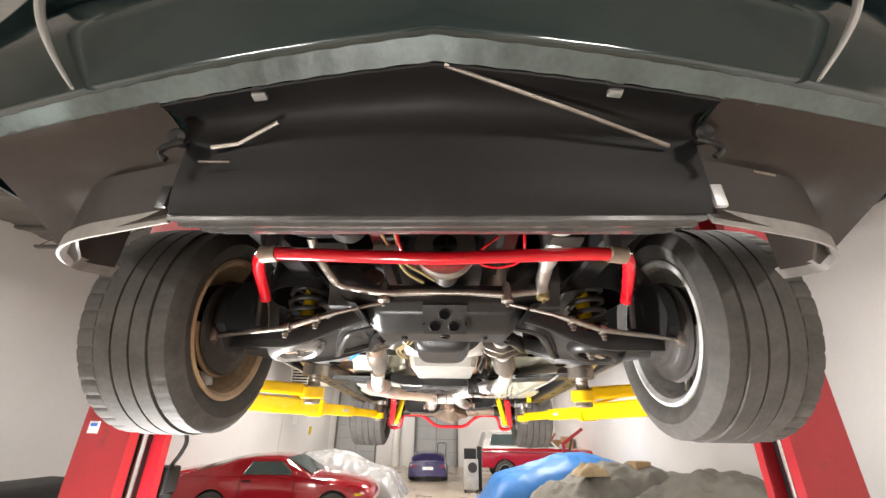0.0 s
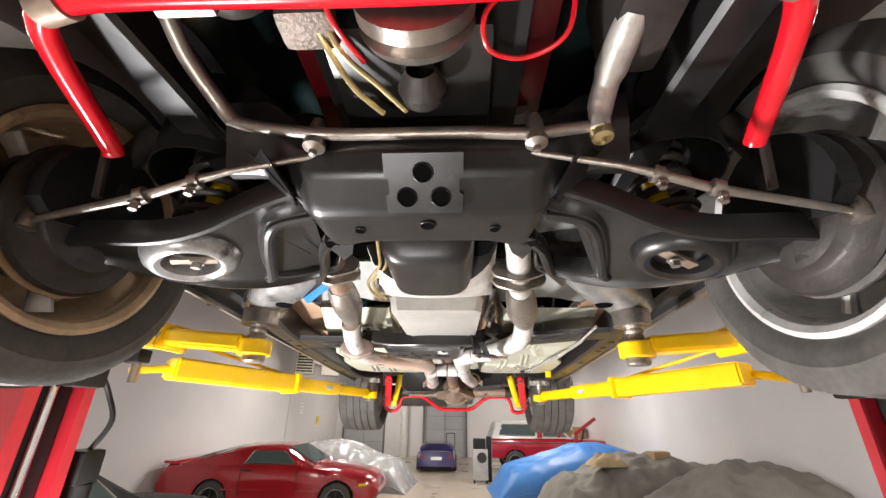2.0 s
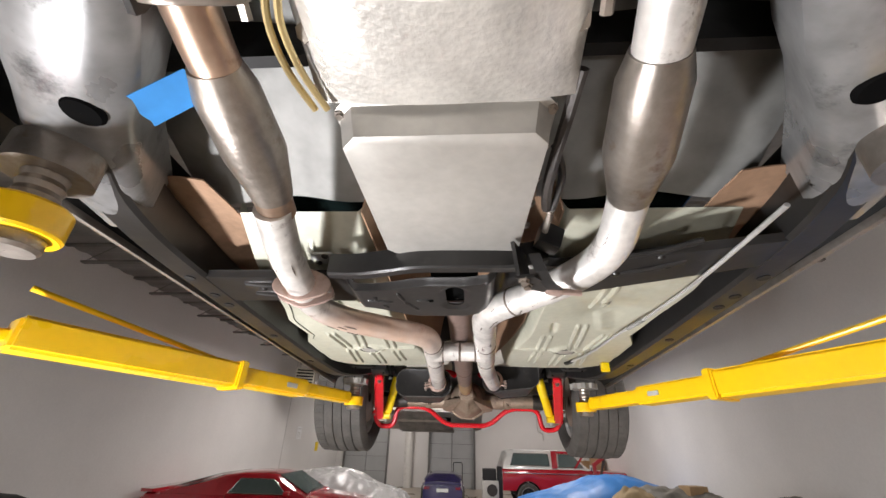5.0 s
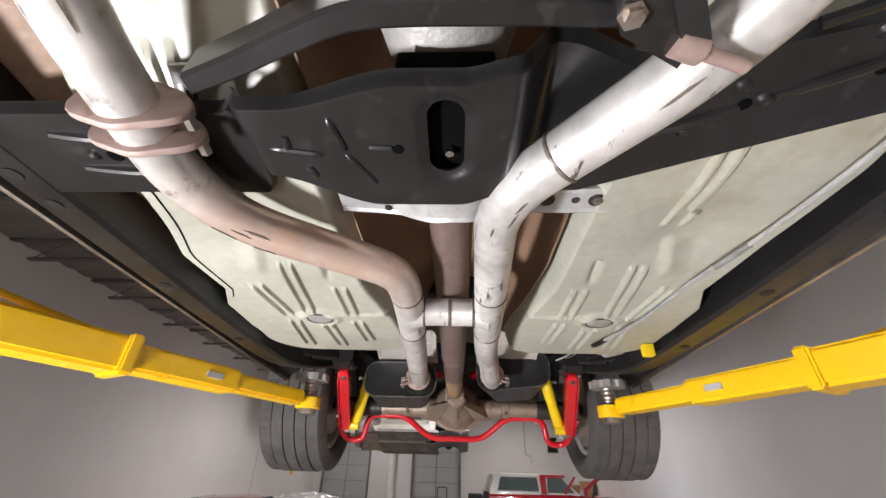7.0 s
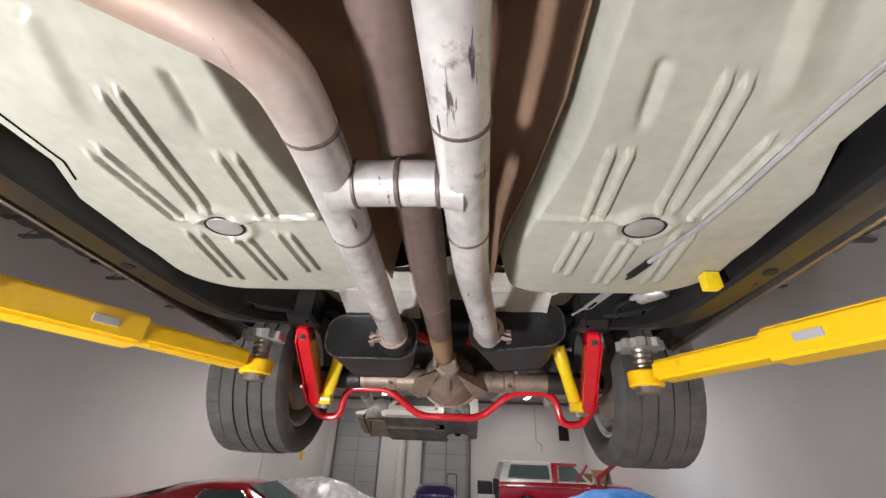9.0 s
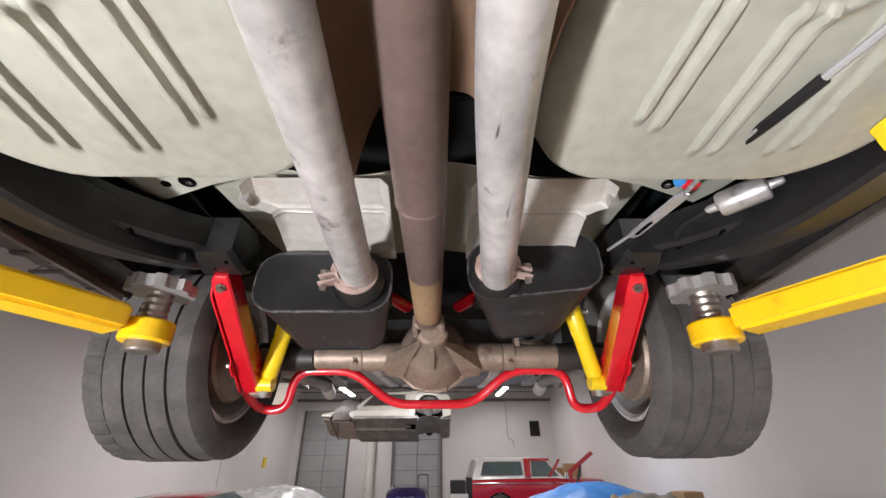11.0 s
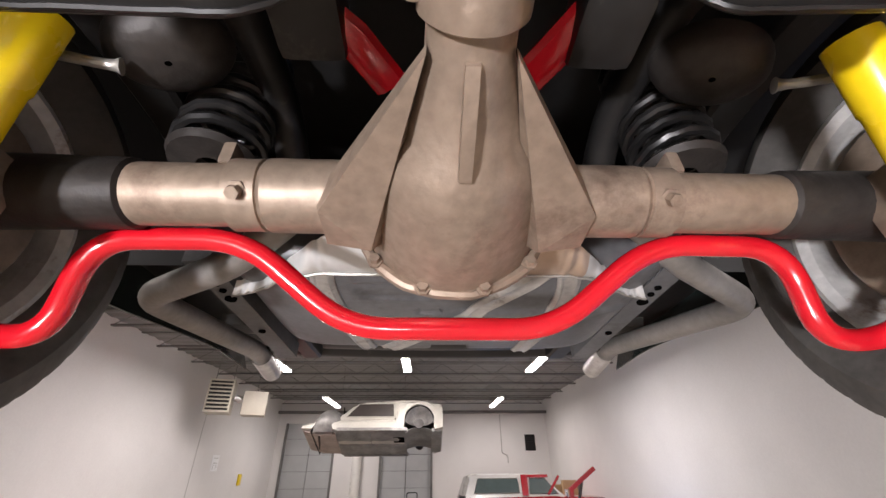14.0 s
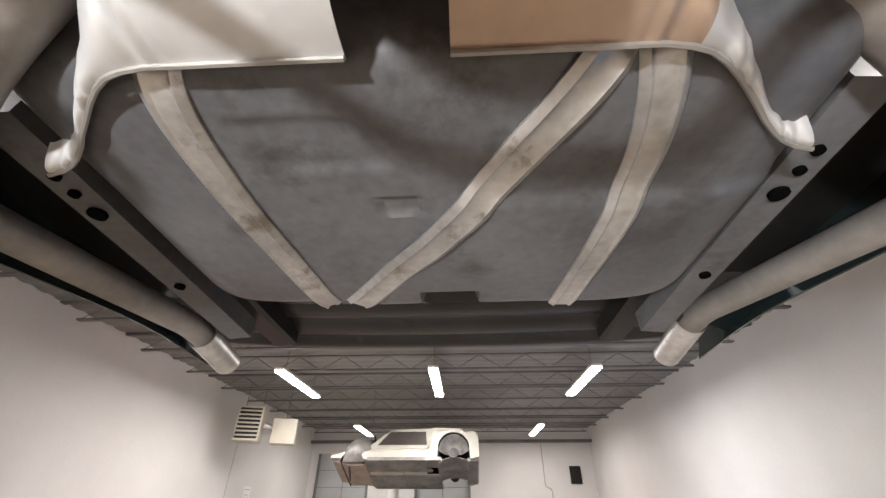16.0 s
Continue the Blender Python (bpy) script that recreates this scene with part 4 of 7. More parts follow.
hose = spline([(-0.60, 0.70, 1.78), (-0.47, 0.79, 1.735), (-0.40, 0.855, 1.728), (-0.33, 0.925, 1.735), (-0.27, 0.97, 1.76)], 18)
part("radiator_hose", tube(hose, [0.046 + 0.0012 * (k % 2) for k in range(len(hose))], 20), M_BLACK, None, "black ribbed radiator hose")
part("wire", tube(spline([(-0.10, 0.86, 1.80), (-0.11, 0.90, 1.72), (-0.10, 0.965, 1.665), (-0.07, 1.03, 1.66)], 6), 0.004, 8), M_RED, None, "red wire")
part("wire", tube(spline([(0.14, 0.95, 1.70), (0.095, 0.97, 1.668), (0.10, 1.01, 1.652), (0.15, 1.02, 1.648), (0.20, 0.99, 1.66), (0.20, 0.93, 1.72)], 6), 0.0035, 8), M_RED, None, "red looped wire")
for dx, dy in ((0.0, 0.0), (0.035, 0.004)):
    part("brake_line", tube(spline([(-0.15 + dx, 0.93, 1.70), (-0.115 + dx * 0.4, 1.00, 1.658), (-0.09 + dx, 1.06, 1.645 + dy), (-0.055 + dx, 1.105, 1.64 + dy)], 6), 0.0045, 8), M_BRASS, None, "yellow zinc line")


def sump(u, v):
    """Oil pan: a rounded trough."""
    a = math.pi * u
    w = 0.104
    y = 1.29 + 0.345 * v
    deep = 0.135 * smooth01(v / 0.30) * (1 - smooth01((v - 0.84) / 0.16))
    c = math.cos(a)
    x = w * (1 if c > 0 else -1) * abs(c) ** 0.45
    z = 1.672 - (0.025 + deep) * math.sin(a) ** 0.5
    return Vector((x - 0.012, y, z))


part("oil_pan", sheet(sump, 36, 30, 0.003), M_BLACK, None, "gloss black deep oil pan")
part("oil_pan_rail", box(-0.012, 1.48, 1.668, 0.30, 0.40, 0.012, 0.003), M_SATIN)
for y in (1.33, 1.41, 1.49, 1.57):
    for x in (-0.152, 0.128):
        part("bolt", bolt((x, y, 1.661), (0, 0, -1), 0.006, 0.006), M_STEEL)
part("oil_filter", lathe([(0.01, 0.11), (0.028, 0.11), (0.033, 0.10), (0.033, 0.01), (0.025, 0.0), (0.012, 0.0), (0.010, 0.006), (0.0, 0.006)], 24, Matrix.Translation((0.142, 1.50, 1.645))), M_BLACK, None, "black oil filter")
part("starter_motor", tube([(0.118, 1.53, 1.672), (0.118, 1.68, 1.672)], 0.040, 20), M_BLACK, None, "black starter motor")


def arc_plate():
    """Dust cover in front of the gearbox, its front edge arched round the pan."""
    n = 18
    secs = []
    for i in range(n + 1):
        x = -0.165 + 0.33 * i / n
        e = 1 - (x / 0.165) ** 2
        secs.append([Vector((x - 0.015, 1.545 + 0.068 * e, 1.635 - 0.095 * e ** 0.5)), Vector((x - 0.015, 1.56 + 0.068 * e, 1.628 - 0.096 * e ** 0.5)), Vector((x - 0.015, 1.72, 1.60 - 0.045 * e ** 0.5)), Vector((x - 0.015, 1.775, 1.585 - 0.012 * e)), Vector((x - 0.015, 1.78, 1.68)), Vector((x - 0.015, 1.65, 1.70))])
    return loft(secs)


part("bellhousing", arc_plate(), M_ALU, None, "cast aluminium bellhousing with dust cover")
for x in (-0.165, 0.135):
    part("bolt", bolt((x, 1.69, 1.60), (0.3 * (1 if x > 0 else -1), -0.5, -1), 0.011, 0.012), M_STEEL)


def pan(cx, y0, y1, z0, depth, w0, w1, r):
    secs = []
    for k, (f, dz) in enumerate(((0, 0), (0, 0.012), (1, 0.016), (2.2, depth), (3, depth + 0.003))):
        i = f * 0.010
        wa, wb = w0 - i * 0.6, w1 - i * 0.6
        pts = []
        for (px, py, cxn, cyn) in ((-wa, y0 + i, 1, 1), (wa, y0 + i, -1, 1), (wb, y1 - i * 0.8, -1, -1), (-wb, y1 - i * 0.8, 1, -1)):
            pts += [Vector((cx + px + cxn * r, py, z0 - dz)), Vector((cx + px, py + cyn * r, z0 - dz))] if (cxn * cyn < 0) else [Vector((cx + px, py + cyn * r, z0 - dz)), Vector((cx + px + cxn * r, py, z0 - dz))]
        secs.append(pts)
    return loft(secs)


part("transmission_case", box(-0.015, 1.93, 1.68, 0.30, 0.42, 0.16, 0.03), M_ALU, None, "cast aluminium gearbox case")
part("transmission_pan", pan(-0.017, 1.775, 2.132, 1.602, 0.060, 0.150, 0.140, 0.02), M_SHIELD, None, "pale bare steel gearbox pan")
part("tail_housing", tube([(-0.015, 2.10, 1.65), (-0.015, 2.22, 1.63), (-0.015, 2.33, 1.60)], [0.10, 0.07, 0.05], 20), M_ALU, None, "cast gearbox tail housing")
for dx in (0.0, 0.016):
    part("cooler_line", tube(filleted([(-0.118 + dx, 1.30, 1.63), (-0.122 + dx, 1.40, 1.592), (-0.140 + dx, 1.55, 1.582), (-0.198 + dx * 0.8, 1.655, 1.578), (-0.200 + dx, 1.72, 1.575), (-0.182 + dx, 1.775, 1.570)], 0.03), 0.0045, 8), M_BRASS, None, "bent steel cooler line")
part("shift_spring", tube([(0.158 + 0.005 * math.cos(k * 0.9), 2.0 + 0.0009 * k, 1.565 + 0.005 * math.sin(k * 0.9)) for k in range(90)], 0.0016, 6), M_STEEL, None, "small steel return spring")
part("shift_lever", tube(spline([(0.145, 1.88, 1.60), (0.165, 1.93, 1.585), (0.16, 2.0, 1.567)], 4), 0.006, 8), M_BLACK, None, "black shift lever")
part("kickdown_bracket", box(0.168, 2.085, 1.56, 0.045, 0.03, 0.05, 0.006, (0, 20, 15)), M_BLACK, None, "black bracket beside the gearbox")
for k in range(5):
    for x in (-0.160, 0.126):
        part("bolt", bolt((x, 1.80 + 0.07 * k, 1.588), (0, 0, -1), 0.0055, 0.006), M_STEEL)
part("shift_cable", tube(spline([(0.155, 1.75, 1.60), (0.15, 1.80, 1.588), (0.14, 1.92, 1.565), (0.15, 2.0, 1.57)], 6), 0.009, 8), M_DARKM)

# ---------------------------------------------------------------- car: exhaust
def flange(p, d, r, mat, parent, lab="two-bolt exhaust flange"):
    d = Vector(d).normalized()
    p = Vector(p)
    m = along(p, p + d)
    secs = []
    for z, q in ((-0.0050, 0.93), (-0.0042, 0.98), (-0.0025, 1.0), (0.0025, 1.0), (0.0042, 0.98), (0.0050, 0.93)):
        ring = []
        for k in range(48):
            a = 2 * math.pi * k / 48
            e = r * (0.98 + 0.58 * abs(math.cos(a)) ** 5) * q
            ring.append(m @ Vector((e * math.cos(a), e * math.sin(a) , z + 0.004 * (abs(math.cos(a)) ** 6))))
        secs.append(ring)
    ob = part("flange", loft(secs), mat, parent, lab)
    for sx in (-1, 1):
        part("bolt", bolt(m @ Vector((sx * r * 1.35, 0, 0.006)), m.to_3x3() @ Vector((0, 0, 1)), 0.007, 0.02), M_STEEL, parent)
    return ob


# left bank
pl = part("exhaust_pipe", tube(filleted([(-0.225, 1.25, 1.72), (-0.262, 1.45, 1.66), (-0.286, 1.64, 1.60), (-0.300, 1.84, 1.575), (-0.318, 1.98, 1.552)], 0.12), 0.031, 20), M_COPPER, None, "heat-tinted front exhaust pipe")
flange((-0.282, 1.605, 1.612), (-0.1, 1, -0.25), 0.045, M_STEEL, pl)
flange((-0.286, 1.64, 1.602), (-0.1, 1, -0.25), 0.045, M_STEEL, pl)
part("resonator", tube([(-0.293, 1.72, 1.590), (-0.296, 1.755, 1.586), (-0.302, 1.85, 1.575), (-0.308, 1.91, 1.566), (-0.312, 1.94, 1.56)], [0.033, 0.043, 0.046, 0.037, 0.033], 20), M_STEEL, pl)
L_PATH = filleted([(-0.318, 1.96, 1.548), (-0.345, 2.10, 1.520), (-0.372, 2.37, 1.508), (-0.109, 2.555, 1.510), (-0.103, 2.66, 1.514), (-0.117, 3.0, 1.520), (-0.142, 3.47, 1.545)], 0.12, 10)
p2 = part("exhaust_pipe", tube(L_PATH, 0.032, 22), M_PIPEL, None, "long bent exhaust pipe, heat-tinted in the bend")
flange((-0.3535, 2.200, 1.5152), (-0.10, 1, -0.05), 0.041, M_RUSTF, p2, "rusty exhaust flange")
flange((-0.3575, 2.236, 1.5135), (-0.10, 1, -0.05), 0.041, M_RUSTF, p2, "rusty exhaust flange")
# right bank
pr = part("exhaust_pipe", tube(filleted([(0.160, 1.22, 1.76), (0.185, 1.42, 1.67), (0.212, 1.62, 1.585), (0.246, 1.84, 1.558), (0.27, 1.97, 1.55)], 0.12), 0.031, 20), M_PIPE, None, "bright front exhaust pipe")
flange((0.209, 1.60, 1.594), (0.1, 1, -0.3), 0.045, M_STEEL, pr)
flange((0.214, 1.64, 1.582), (0.1, 1, -0.25), 0.045, M_STEEL, pr)
part("resonator", tube([(0.225, 1.71, 1.574), (0.231, 1.745, 1.57), (0.248, 1.85, 1.556), (0.26, 1.91, 1.552), (0.266, 1.94, 1.55)], [0.033, 0.043, 0.047, 0.037, 0.033], 20), M_STEEL, pr)
R_PATH = filleted([(0.268, 1.95, 1.551), (0.272, 2.06, 1.515), (0.212, 2.155, 1.503), (0.075, 2.312, 1.503), (0.052, 2.385, 1.505), (0.064, 2.65, 1.513), (0.078, 3.0, 1.520), (0.132, 3.46, 1.545)], 0.09, 8)
p3 = part("exhaust_pipe", tube(R_PATH, 0.032, 22), M_PIPE, None, "long bent exhaust pipe")
part("balance_pipe", tube([(-0.108, 2.748, 1.516), (-0.088, 2.748, 1.516), (-0.066, 2.748, 1.516), (0.030, 2.748, 1.516), (0.046, 2.748, 1.516), (0.066, 2.748, 1.516)], [0.040, 0.035, 0.0305, 0.0305, 0.034, 0.039], 24), M_PIPE, None, "bright welded balance pipe")
for (p, d, pp) in (((-0.1035, 2.65, 1.5135), (-0.05, 1, 0.01), p2), ((0.064, 2.64, 1.5127), (0.03, 1, 0), p3), ((-0.110, 2.86, 1.5175), (-0.05, 1, 0), p2), ((0.072, 2.86, 1.517), (0.04, 1, 0), p3), ((0.116, 2.265, 1.503), (-0.66, 0.75, 0), p3), ((-0.018, 2.748, 1.516), (1, 0, 0), p2), ((-0.074, 2.748, 1.516), (1, 0, 0), p2), ((0.034, 2.748, 1.516), (1, 0, 0), p3)):
    m = along(p, Vector(p) + Vector(d))
    part("weld_bead", lathe([(0.030, -0.004), (0.0335, -0.0015), (0.0335, 0.002), (0.030, 0.004)], 24, m), M_WELD, pp, "dark weld bead")
rng = random.Random(4)
for base, ob2 in ((L_PATH, p2), (R_PATH, p3)):
    for k in range(5):
        i0 = rng.randrange(4, len(base) - 2)
        p, q = base[i0], base[i0 + 1]
        d = (q - p).normalized()
        c = p.lerp(q, rng.random())
        a = rng.uniform(-0.7, 0.7)
        side = d.cross(Vector((0, 0, 1))).normalized()
        nrm = (side * math.sin(a) - Vector((0, 0, 1)) * math.cos(a)).normalized()
        L = rng.uniform(0.008, 0.022)
        w = rng.uniform(0.0008, 0.002)
        t2 = d.cross(nrm).normalized()
        c = c + nrm * 0.0318
        pts = [c - d * L, c - d * L * 0.3 + t2 * w, c + d * L * 0.5 + t2 * w * 0.6, c + d * L, c + d * L * 0.4 - t2 * w, c - d * L * 0.4 - t2 * w * 0.7]
        b2 = bmesh.new()
        loft([[x + nrm * 0.0012 for x in pts], [x - nrm * 0.003 for x in pts]], bm=b2)
        part("scrape", b2, M_WELD, ob2)

# muffler pairs
def muffler_ring(s, t, k):
    """The rounded-oblong outline of a muffler, t from its front (0) to its rear (1)."""
    if s < 0:
        xa, xb, lo, hi = -0.362 - 0.012 * t, -0.082 - 0.045 * t, 1.490 + 0.016 * t, 1.622 + 0.02 * t
        tilt = 0.0
    else:
        xa, xb, lo, hi = 0.080 + 0.082 * t, 0.366 + 0.0 * t, 1.530 + 0.012 * t, 1.662 + 0.01 * t
        tilt = 0.10
    y = 3.505 + 0.318 * t
    x, z, w, h = (xa + xb) / 2, (lo + hi) / 2, (xb - xa) / 2, (hi - lo) / 2
    out = []
    for i in range(64):
        a = 2 * math.pi * (i + 0.5) / 64
        c1, s1 = math.cos(a), math.sin(a)
        px = w * k * math.copysign(abs(c1) ** 0.55, c1)
        pz = h * k * math.copysign(min(1.0, abs(s1) ** 0.62 * 1.10), s1)
        out.append(Vector((x + px, y, z + pz + px * tilt)))
    return out


for s in (-1, 1):
    mu = part("muffler", loft([[Vector((p.x, p.y + dy, p.z)) for p in muffler_ring(s, t, k)] for t, k, dy in ((0, 0.90, 0.004), (0, 0.985, 0.001), (0, 1.0, 0.010), (1, 1.0, -0.010), (1, 0.985, 0), (1, 0.9, 0.004))]), M_SATIN, None, "satin black oval muffler with welded seams")
    for t, mt in ((0.0, M_WELDB), (1.0, M_SATIN)):
        ring = muffler_ring(s, t, 1.003)
        ring = [p + Vector((0, 0.004 * (1 - 2 * t), 0.0008 * math.sin(i * 2.3))) for i, p in enumerate(ring)]
        part("seam", tube(ring + ring[:1], 0.0026, 6, cap=False), mt, mu, "welded seam")
    xi, zi = (-0.146, 1.548) if s < 0 else (0.132, 1.563)
    part("inlet", tube([(xi, 3.452, zi), (xi, 3.462, zi), (xi, 3.472, zi), (xi, 3.486, zi), (xi, 3.498, zi), (xi, 3.512, zi)], [0.034, 0.037, 0.046, 0.053, 0.054, 0.050], 28), M_BLACK, mu)
    cl2 = part("clamp", lathe([(0.033, -0.009), (0.0375, -0.008), (0.0375, 0.005), (0.045, 0.006), (0.046, 0.009), (0.033, 0.009)], 28, along((xi, 3.446, zi), (xi + 0.016 * s, 3.54, zi + 0.006))), M_RUSTF, mu, "rusty pipe clamp")
    for dz in (-0.026, -0.012):
        part("ear", box(xi + 0.047 * s, 3.446, zi + dz, 0.036, 0.022, 0.005, 0.0015, (0, 14 * s, 0)), M_RUSTF, cl2)
    part("bolt", bolt((xi + 0.056 * s, 3.446, zi - 0.004), (0, 0, -1), 0.0065, 0.036), M_STEEL, cl2)
    for q, t in ((-0.05, 0.30), (0.03, 0.42), (-0.02, 0.62), (0.05, 0.75)):
        ring = muffler_ring(s, t, 1.0)
        low = min(ring, key=lambda p: p.z if abs(p.x - (ring[0].x + ring[32].x) / 2 - q) < 0.02 else 9)
        part("weld_spot", lathe([(0, -0.002), (0.0035, -0.0015), (0.005, 0.001)], 10, Matrix.Translation(low)), M_SATIN, mu)
    # over-axle pipe and tailpipe
    run = [(-0.27, 4.24, 1.665), (-0.385, 4.305, 1.600), (-0.640, 4.470, 1.612), (-0.598, 4.985, 1.662), (-0.603, 5.06, 1.657)] if s < 0 else [(0.29, 4.23, 1.72), (0.46, 4.335, 1.640), (0.690, 4.462, 1.602), (0.605, 4.99, 1.680), (0.612, 5.07, 1.680)]
    tp = part("tailpipe", tube(filleted(run, 0.065, 8), 0.029, 18), M_TAIL, None, "grey tailpipe bent over the axle")
    # black here stands in for the shade behind the muffler
    part("over_axle_pipe", tube(filleted([(s * 0.25, 3.80, 1.58), (s * 0.265, 3.87, 1.74), (s * 0.265, 4.10, 1.775), (s * 0.27, 4.25, 1.70)], 0.07, 7), 0.027, 18), M_SATIN, tp, "pipe over the axle with shade in its black")
    part("tailpipe_tip", tube([(-0.600, 5.03, 1.659), (-0.617, 5.20, 1.650)] if s < 0 else [(0.609, 5.04, 1.681), (0.632, 5.25, 1.676)], 0.034, 20, cap=False), M_PIPE, tp, "bright tailpipe tip")
    part("hanger", box(s * 0.575, 5.03, 1.72, 0.02, 0.03, 0.08, 0.004), M_DARKM, tp)

# ---------------------------------------------------------------- car: gearbox crossmember
def xm(u, v):
    """A sunken tongue between two higher wings."""
    x = -0.62 + 1.24 * u
    zb = 1.497 + 0.055 * max(smooth01((-x - 0.225) / 0.055), smooth01((x - 0.052) / 0.045))
    if x < 0:
        w = smooth01((-x - 0.24) / 0.05)
        yf = 2.160 + 0.030 * smooth01((-x - 0.06) / 0.14) + 0.045 * w
        yb = 2.354 - 0.058 * smooth01((-x - 0.10) / 0.13) + 0.098 * w
    else:
        yf = 2.160 - 0.012 * smooth01(x / 0.06) + 0.032 * smooth01((x - 0.10) / 0.10) - 0.26 * max(0.0, x - 0.22)
        yb = 2.354 - 0.018 * smooth01(x / 0.05) + 0.052 * smooth01((x - 0.055) / 0.06) - 0.44 * max(0.0, x - 0.17)
    lip = smooth01((0.05 - v) / 0.05) + smooth01((v - 0.96) / 0.04)
    return Vector((x, yf + (yb - yf) * v, zb + 0.016 * lip))


def in_slot(p, k=1.0):
    dy = max(0.0, abs(p.y - 2.238) - 0.030)
    return math.hypot(p.x + 0.016, dy) < 0.020 * k


bm = sheet(xm, 260, 64)
for v in bm.verts:
    p = v.co
    dy = max(0.0, abs(p.y - 2.238) - 0.030)
    d = math.hypot(p.x + 0.016, dy)
    if d < 0.034:
        p.z += 0.006 * smooth01((0.034 - d) / 0.012)
    if 0.0165 < d < 0.0235:
        w = (p.x + 0.016, math.copysign(dy, p.y - 2.238))
        p.x, p.y = -0.016 + w[0] * 0.020 / d, p.y + w[1] * (0.020 / d - 1)
bmesh.ops.delete(bm, geom=[f for f in bm.faces if in_slot(f.calc_center_median())], context="FACES")
bmesh.ops.recalc_face_normals(bm, faces=bm.faces)
bmesh.ops.solidify(bm, geom=bm.faces[:], thickness=0.004)
tx = part("transmission_crossmember", bm, M_BLACK, None, "glossy black stamped gearbox crossmember with a long slot")
# dark box behind the slot gives it its inner shade
part("mount", box(-0.016, 2.235, 1.535, 0.10, 0.14, 0.03, 0.006), M_VOID, tx, "unlit dark box behind the slot")
part("bolt", bolt((-0.013, 2.266, 1.530), (0, 0.1, -1), 0.0055, 0.020), M_CHROME, tx)
for x, y, dx, dy in ((-0.140, 2.205, 0.010, 0.046), (-0.216, 2.247, 0.060, 0.010), (-0.193, 2.228, -0.002, 0.020), (-0.104, 2.246, 0.030, 0.001), (-0.131, 2.256, 0.028, 0.050), (-0.180, 2.275, 0.005, 0.018)):
    part("pressing", tube(spline([(x, y, 1.4985), (x + dx * 0.5, y + dy * 0.5, 1.4985), (x + dx, y + dy, 1.4985)], 4), [0.002, 0.005] + [0.0055] * 5 + [0.005, 0.002], 10), M_BLACK, tx)
part("hole", rod((-0.070, 2.2475, 1.4975), (-0.070, 2.2475, 1.4955), 0.006, 12), M_VOID, tx)
for x, y in ((0.222, 2.245), (0.303, 2.209), (0.335, 2.226), (0.40, 2.15), (0.27, 2.27), (-0.44, 2.33), (-0.50, 2.31)):
    part("pressing", lathe([(0, -0.008), (0.006, -0.006), (0.010, 0.0)], 14, Matrix.Translation((x, y, 1.5535))), M_BLACK, tx)
for a, b in (((0.225, 2.275), (0.315, 2.238)), ((0.345, 2.222), (0.455, 2.165)), ((0.20, 2.205), (0.30, 2.165)), ((0.335, 2.145), (0.45, 2.085)), ((-0.40, 2.345), (-0.53, 2.335)), ((-0.42, 2.285), (-0.53, 2.275))):
    part("pressing", tube(spline([(*a, 1.554), ((a[0] + b[0]) / 2, (a[1] + b[1]) / 2, 1.550), (*b, 1.554)], 4), 0.0065, 8), M_BLACK, tx)
for x, y, r in ((0.318, 2.232, 0.007), (0.43, 2.19, 0.006), (-0.47, 2.31, 0.010), (-0.43, 2.365, 0.007)):
    part("hole", rod((x, y, 1.5530), (x, y, 1.5500), r, 12), M_VOID, tx)
FL = spline([(-0.292, 2.190, 1.530), (-0.22, 2.158, 1.512), (-0.15, 2.128, 1.504), (-0.085, 2.108, 1.502), (0.02, 2.106, 1.502), (0.11, 2.110, 1.506), (0.17, 2.125, 1.53)], 6)
part("front_flange", loft([[p + Vector((0, dy, dz)) for dy, dz in ((-0.012, 0.05), (-0.013, 0.004), (-0.009, 0.0), (0.009, 0.0), (0.012, 0.003), (0.010, 0.010), (-0.008, 0.012), (-0.008, 0.05))] for p in FL]), M_BLACK, tx, "folded front flange")
HP = spline([(-0.195, 2.432, 1.580), (-0.11, 2.440, 1.580), (-0.078, 2.425, 1.560), (-0.045, 2.412, 1.542), (-0.015, 2.406, 1.538), (0.018, 2.410, 1.542), (0.045, 2.420, 1.556), (0.072, 2.432, 1.578), (0.16, 2.434, 1.580), (0.247, 2.432, 1.580)], 5)
hoop = part("support_ring", loft([[p + Vector((0, dy, dz)) for dy, dz in ((-0.023, 0.010), (-0.025, 0.0), (-0.021, -0.004), (0.019, -0.004), (0.024, -0.008), (0.028, -0.006), (0.028, 0.010))] for p in HP]), M_SILVER, None, "pale pressed strap looped under the driveshaft")
for x, y, r in ((-0.118, 2.452, 0.006), (0.139, 2.430, 0.013), (0.185, 2.430, 0.006), (0.219, 2.430, 0.013), (0.108, 2.412, 0.006)):
    part("brace_hole", lathe([(0, -0.001), (r * 0.9, -0.001), (r, -0.002), (r * 1.12, 0.002)], 16, Matrix.Translation((x, y, 1.5755))), M_DARKM, hoop)
part("bolt", bolt((0.219, 2.430, 1.5745), (0, 0, -1), 0.006, 0.006), M_STEEL, hoop)
eh = part("exhaust_hanger", slab([(0.096, 2.060), (0.129, 2.057), (0.150, 2.076), (0.175, 2.116), (0.171, 2.131), (0.117, 2.104)], 1.464, 1.470), M_BLACK, None, "black exhaust hanger bracket with a rusty pin")
part("upstand", loft([[Vector((x + dx, y + dy, z)) for dx, dy in ((0, 0), (0.006, -0.004), (0.034, 0.048), (0.028, 0.052))] for x, y, z in ((0.098, 2.058, 1.467), (0.090, 2.048, 1.53))]), M_BLACK, eh)
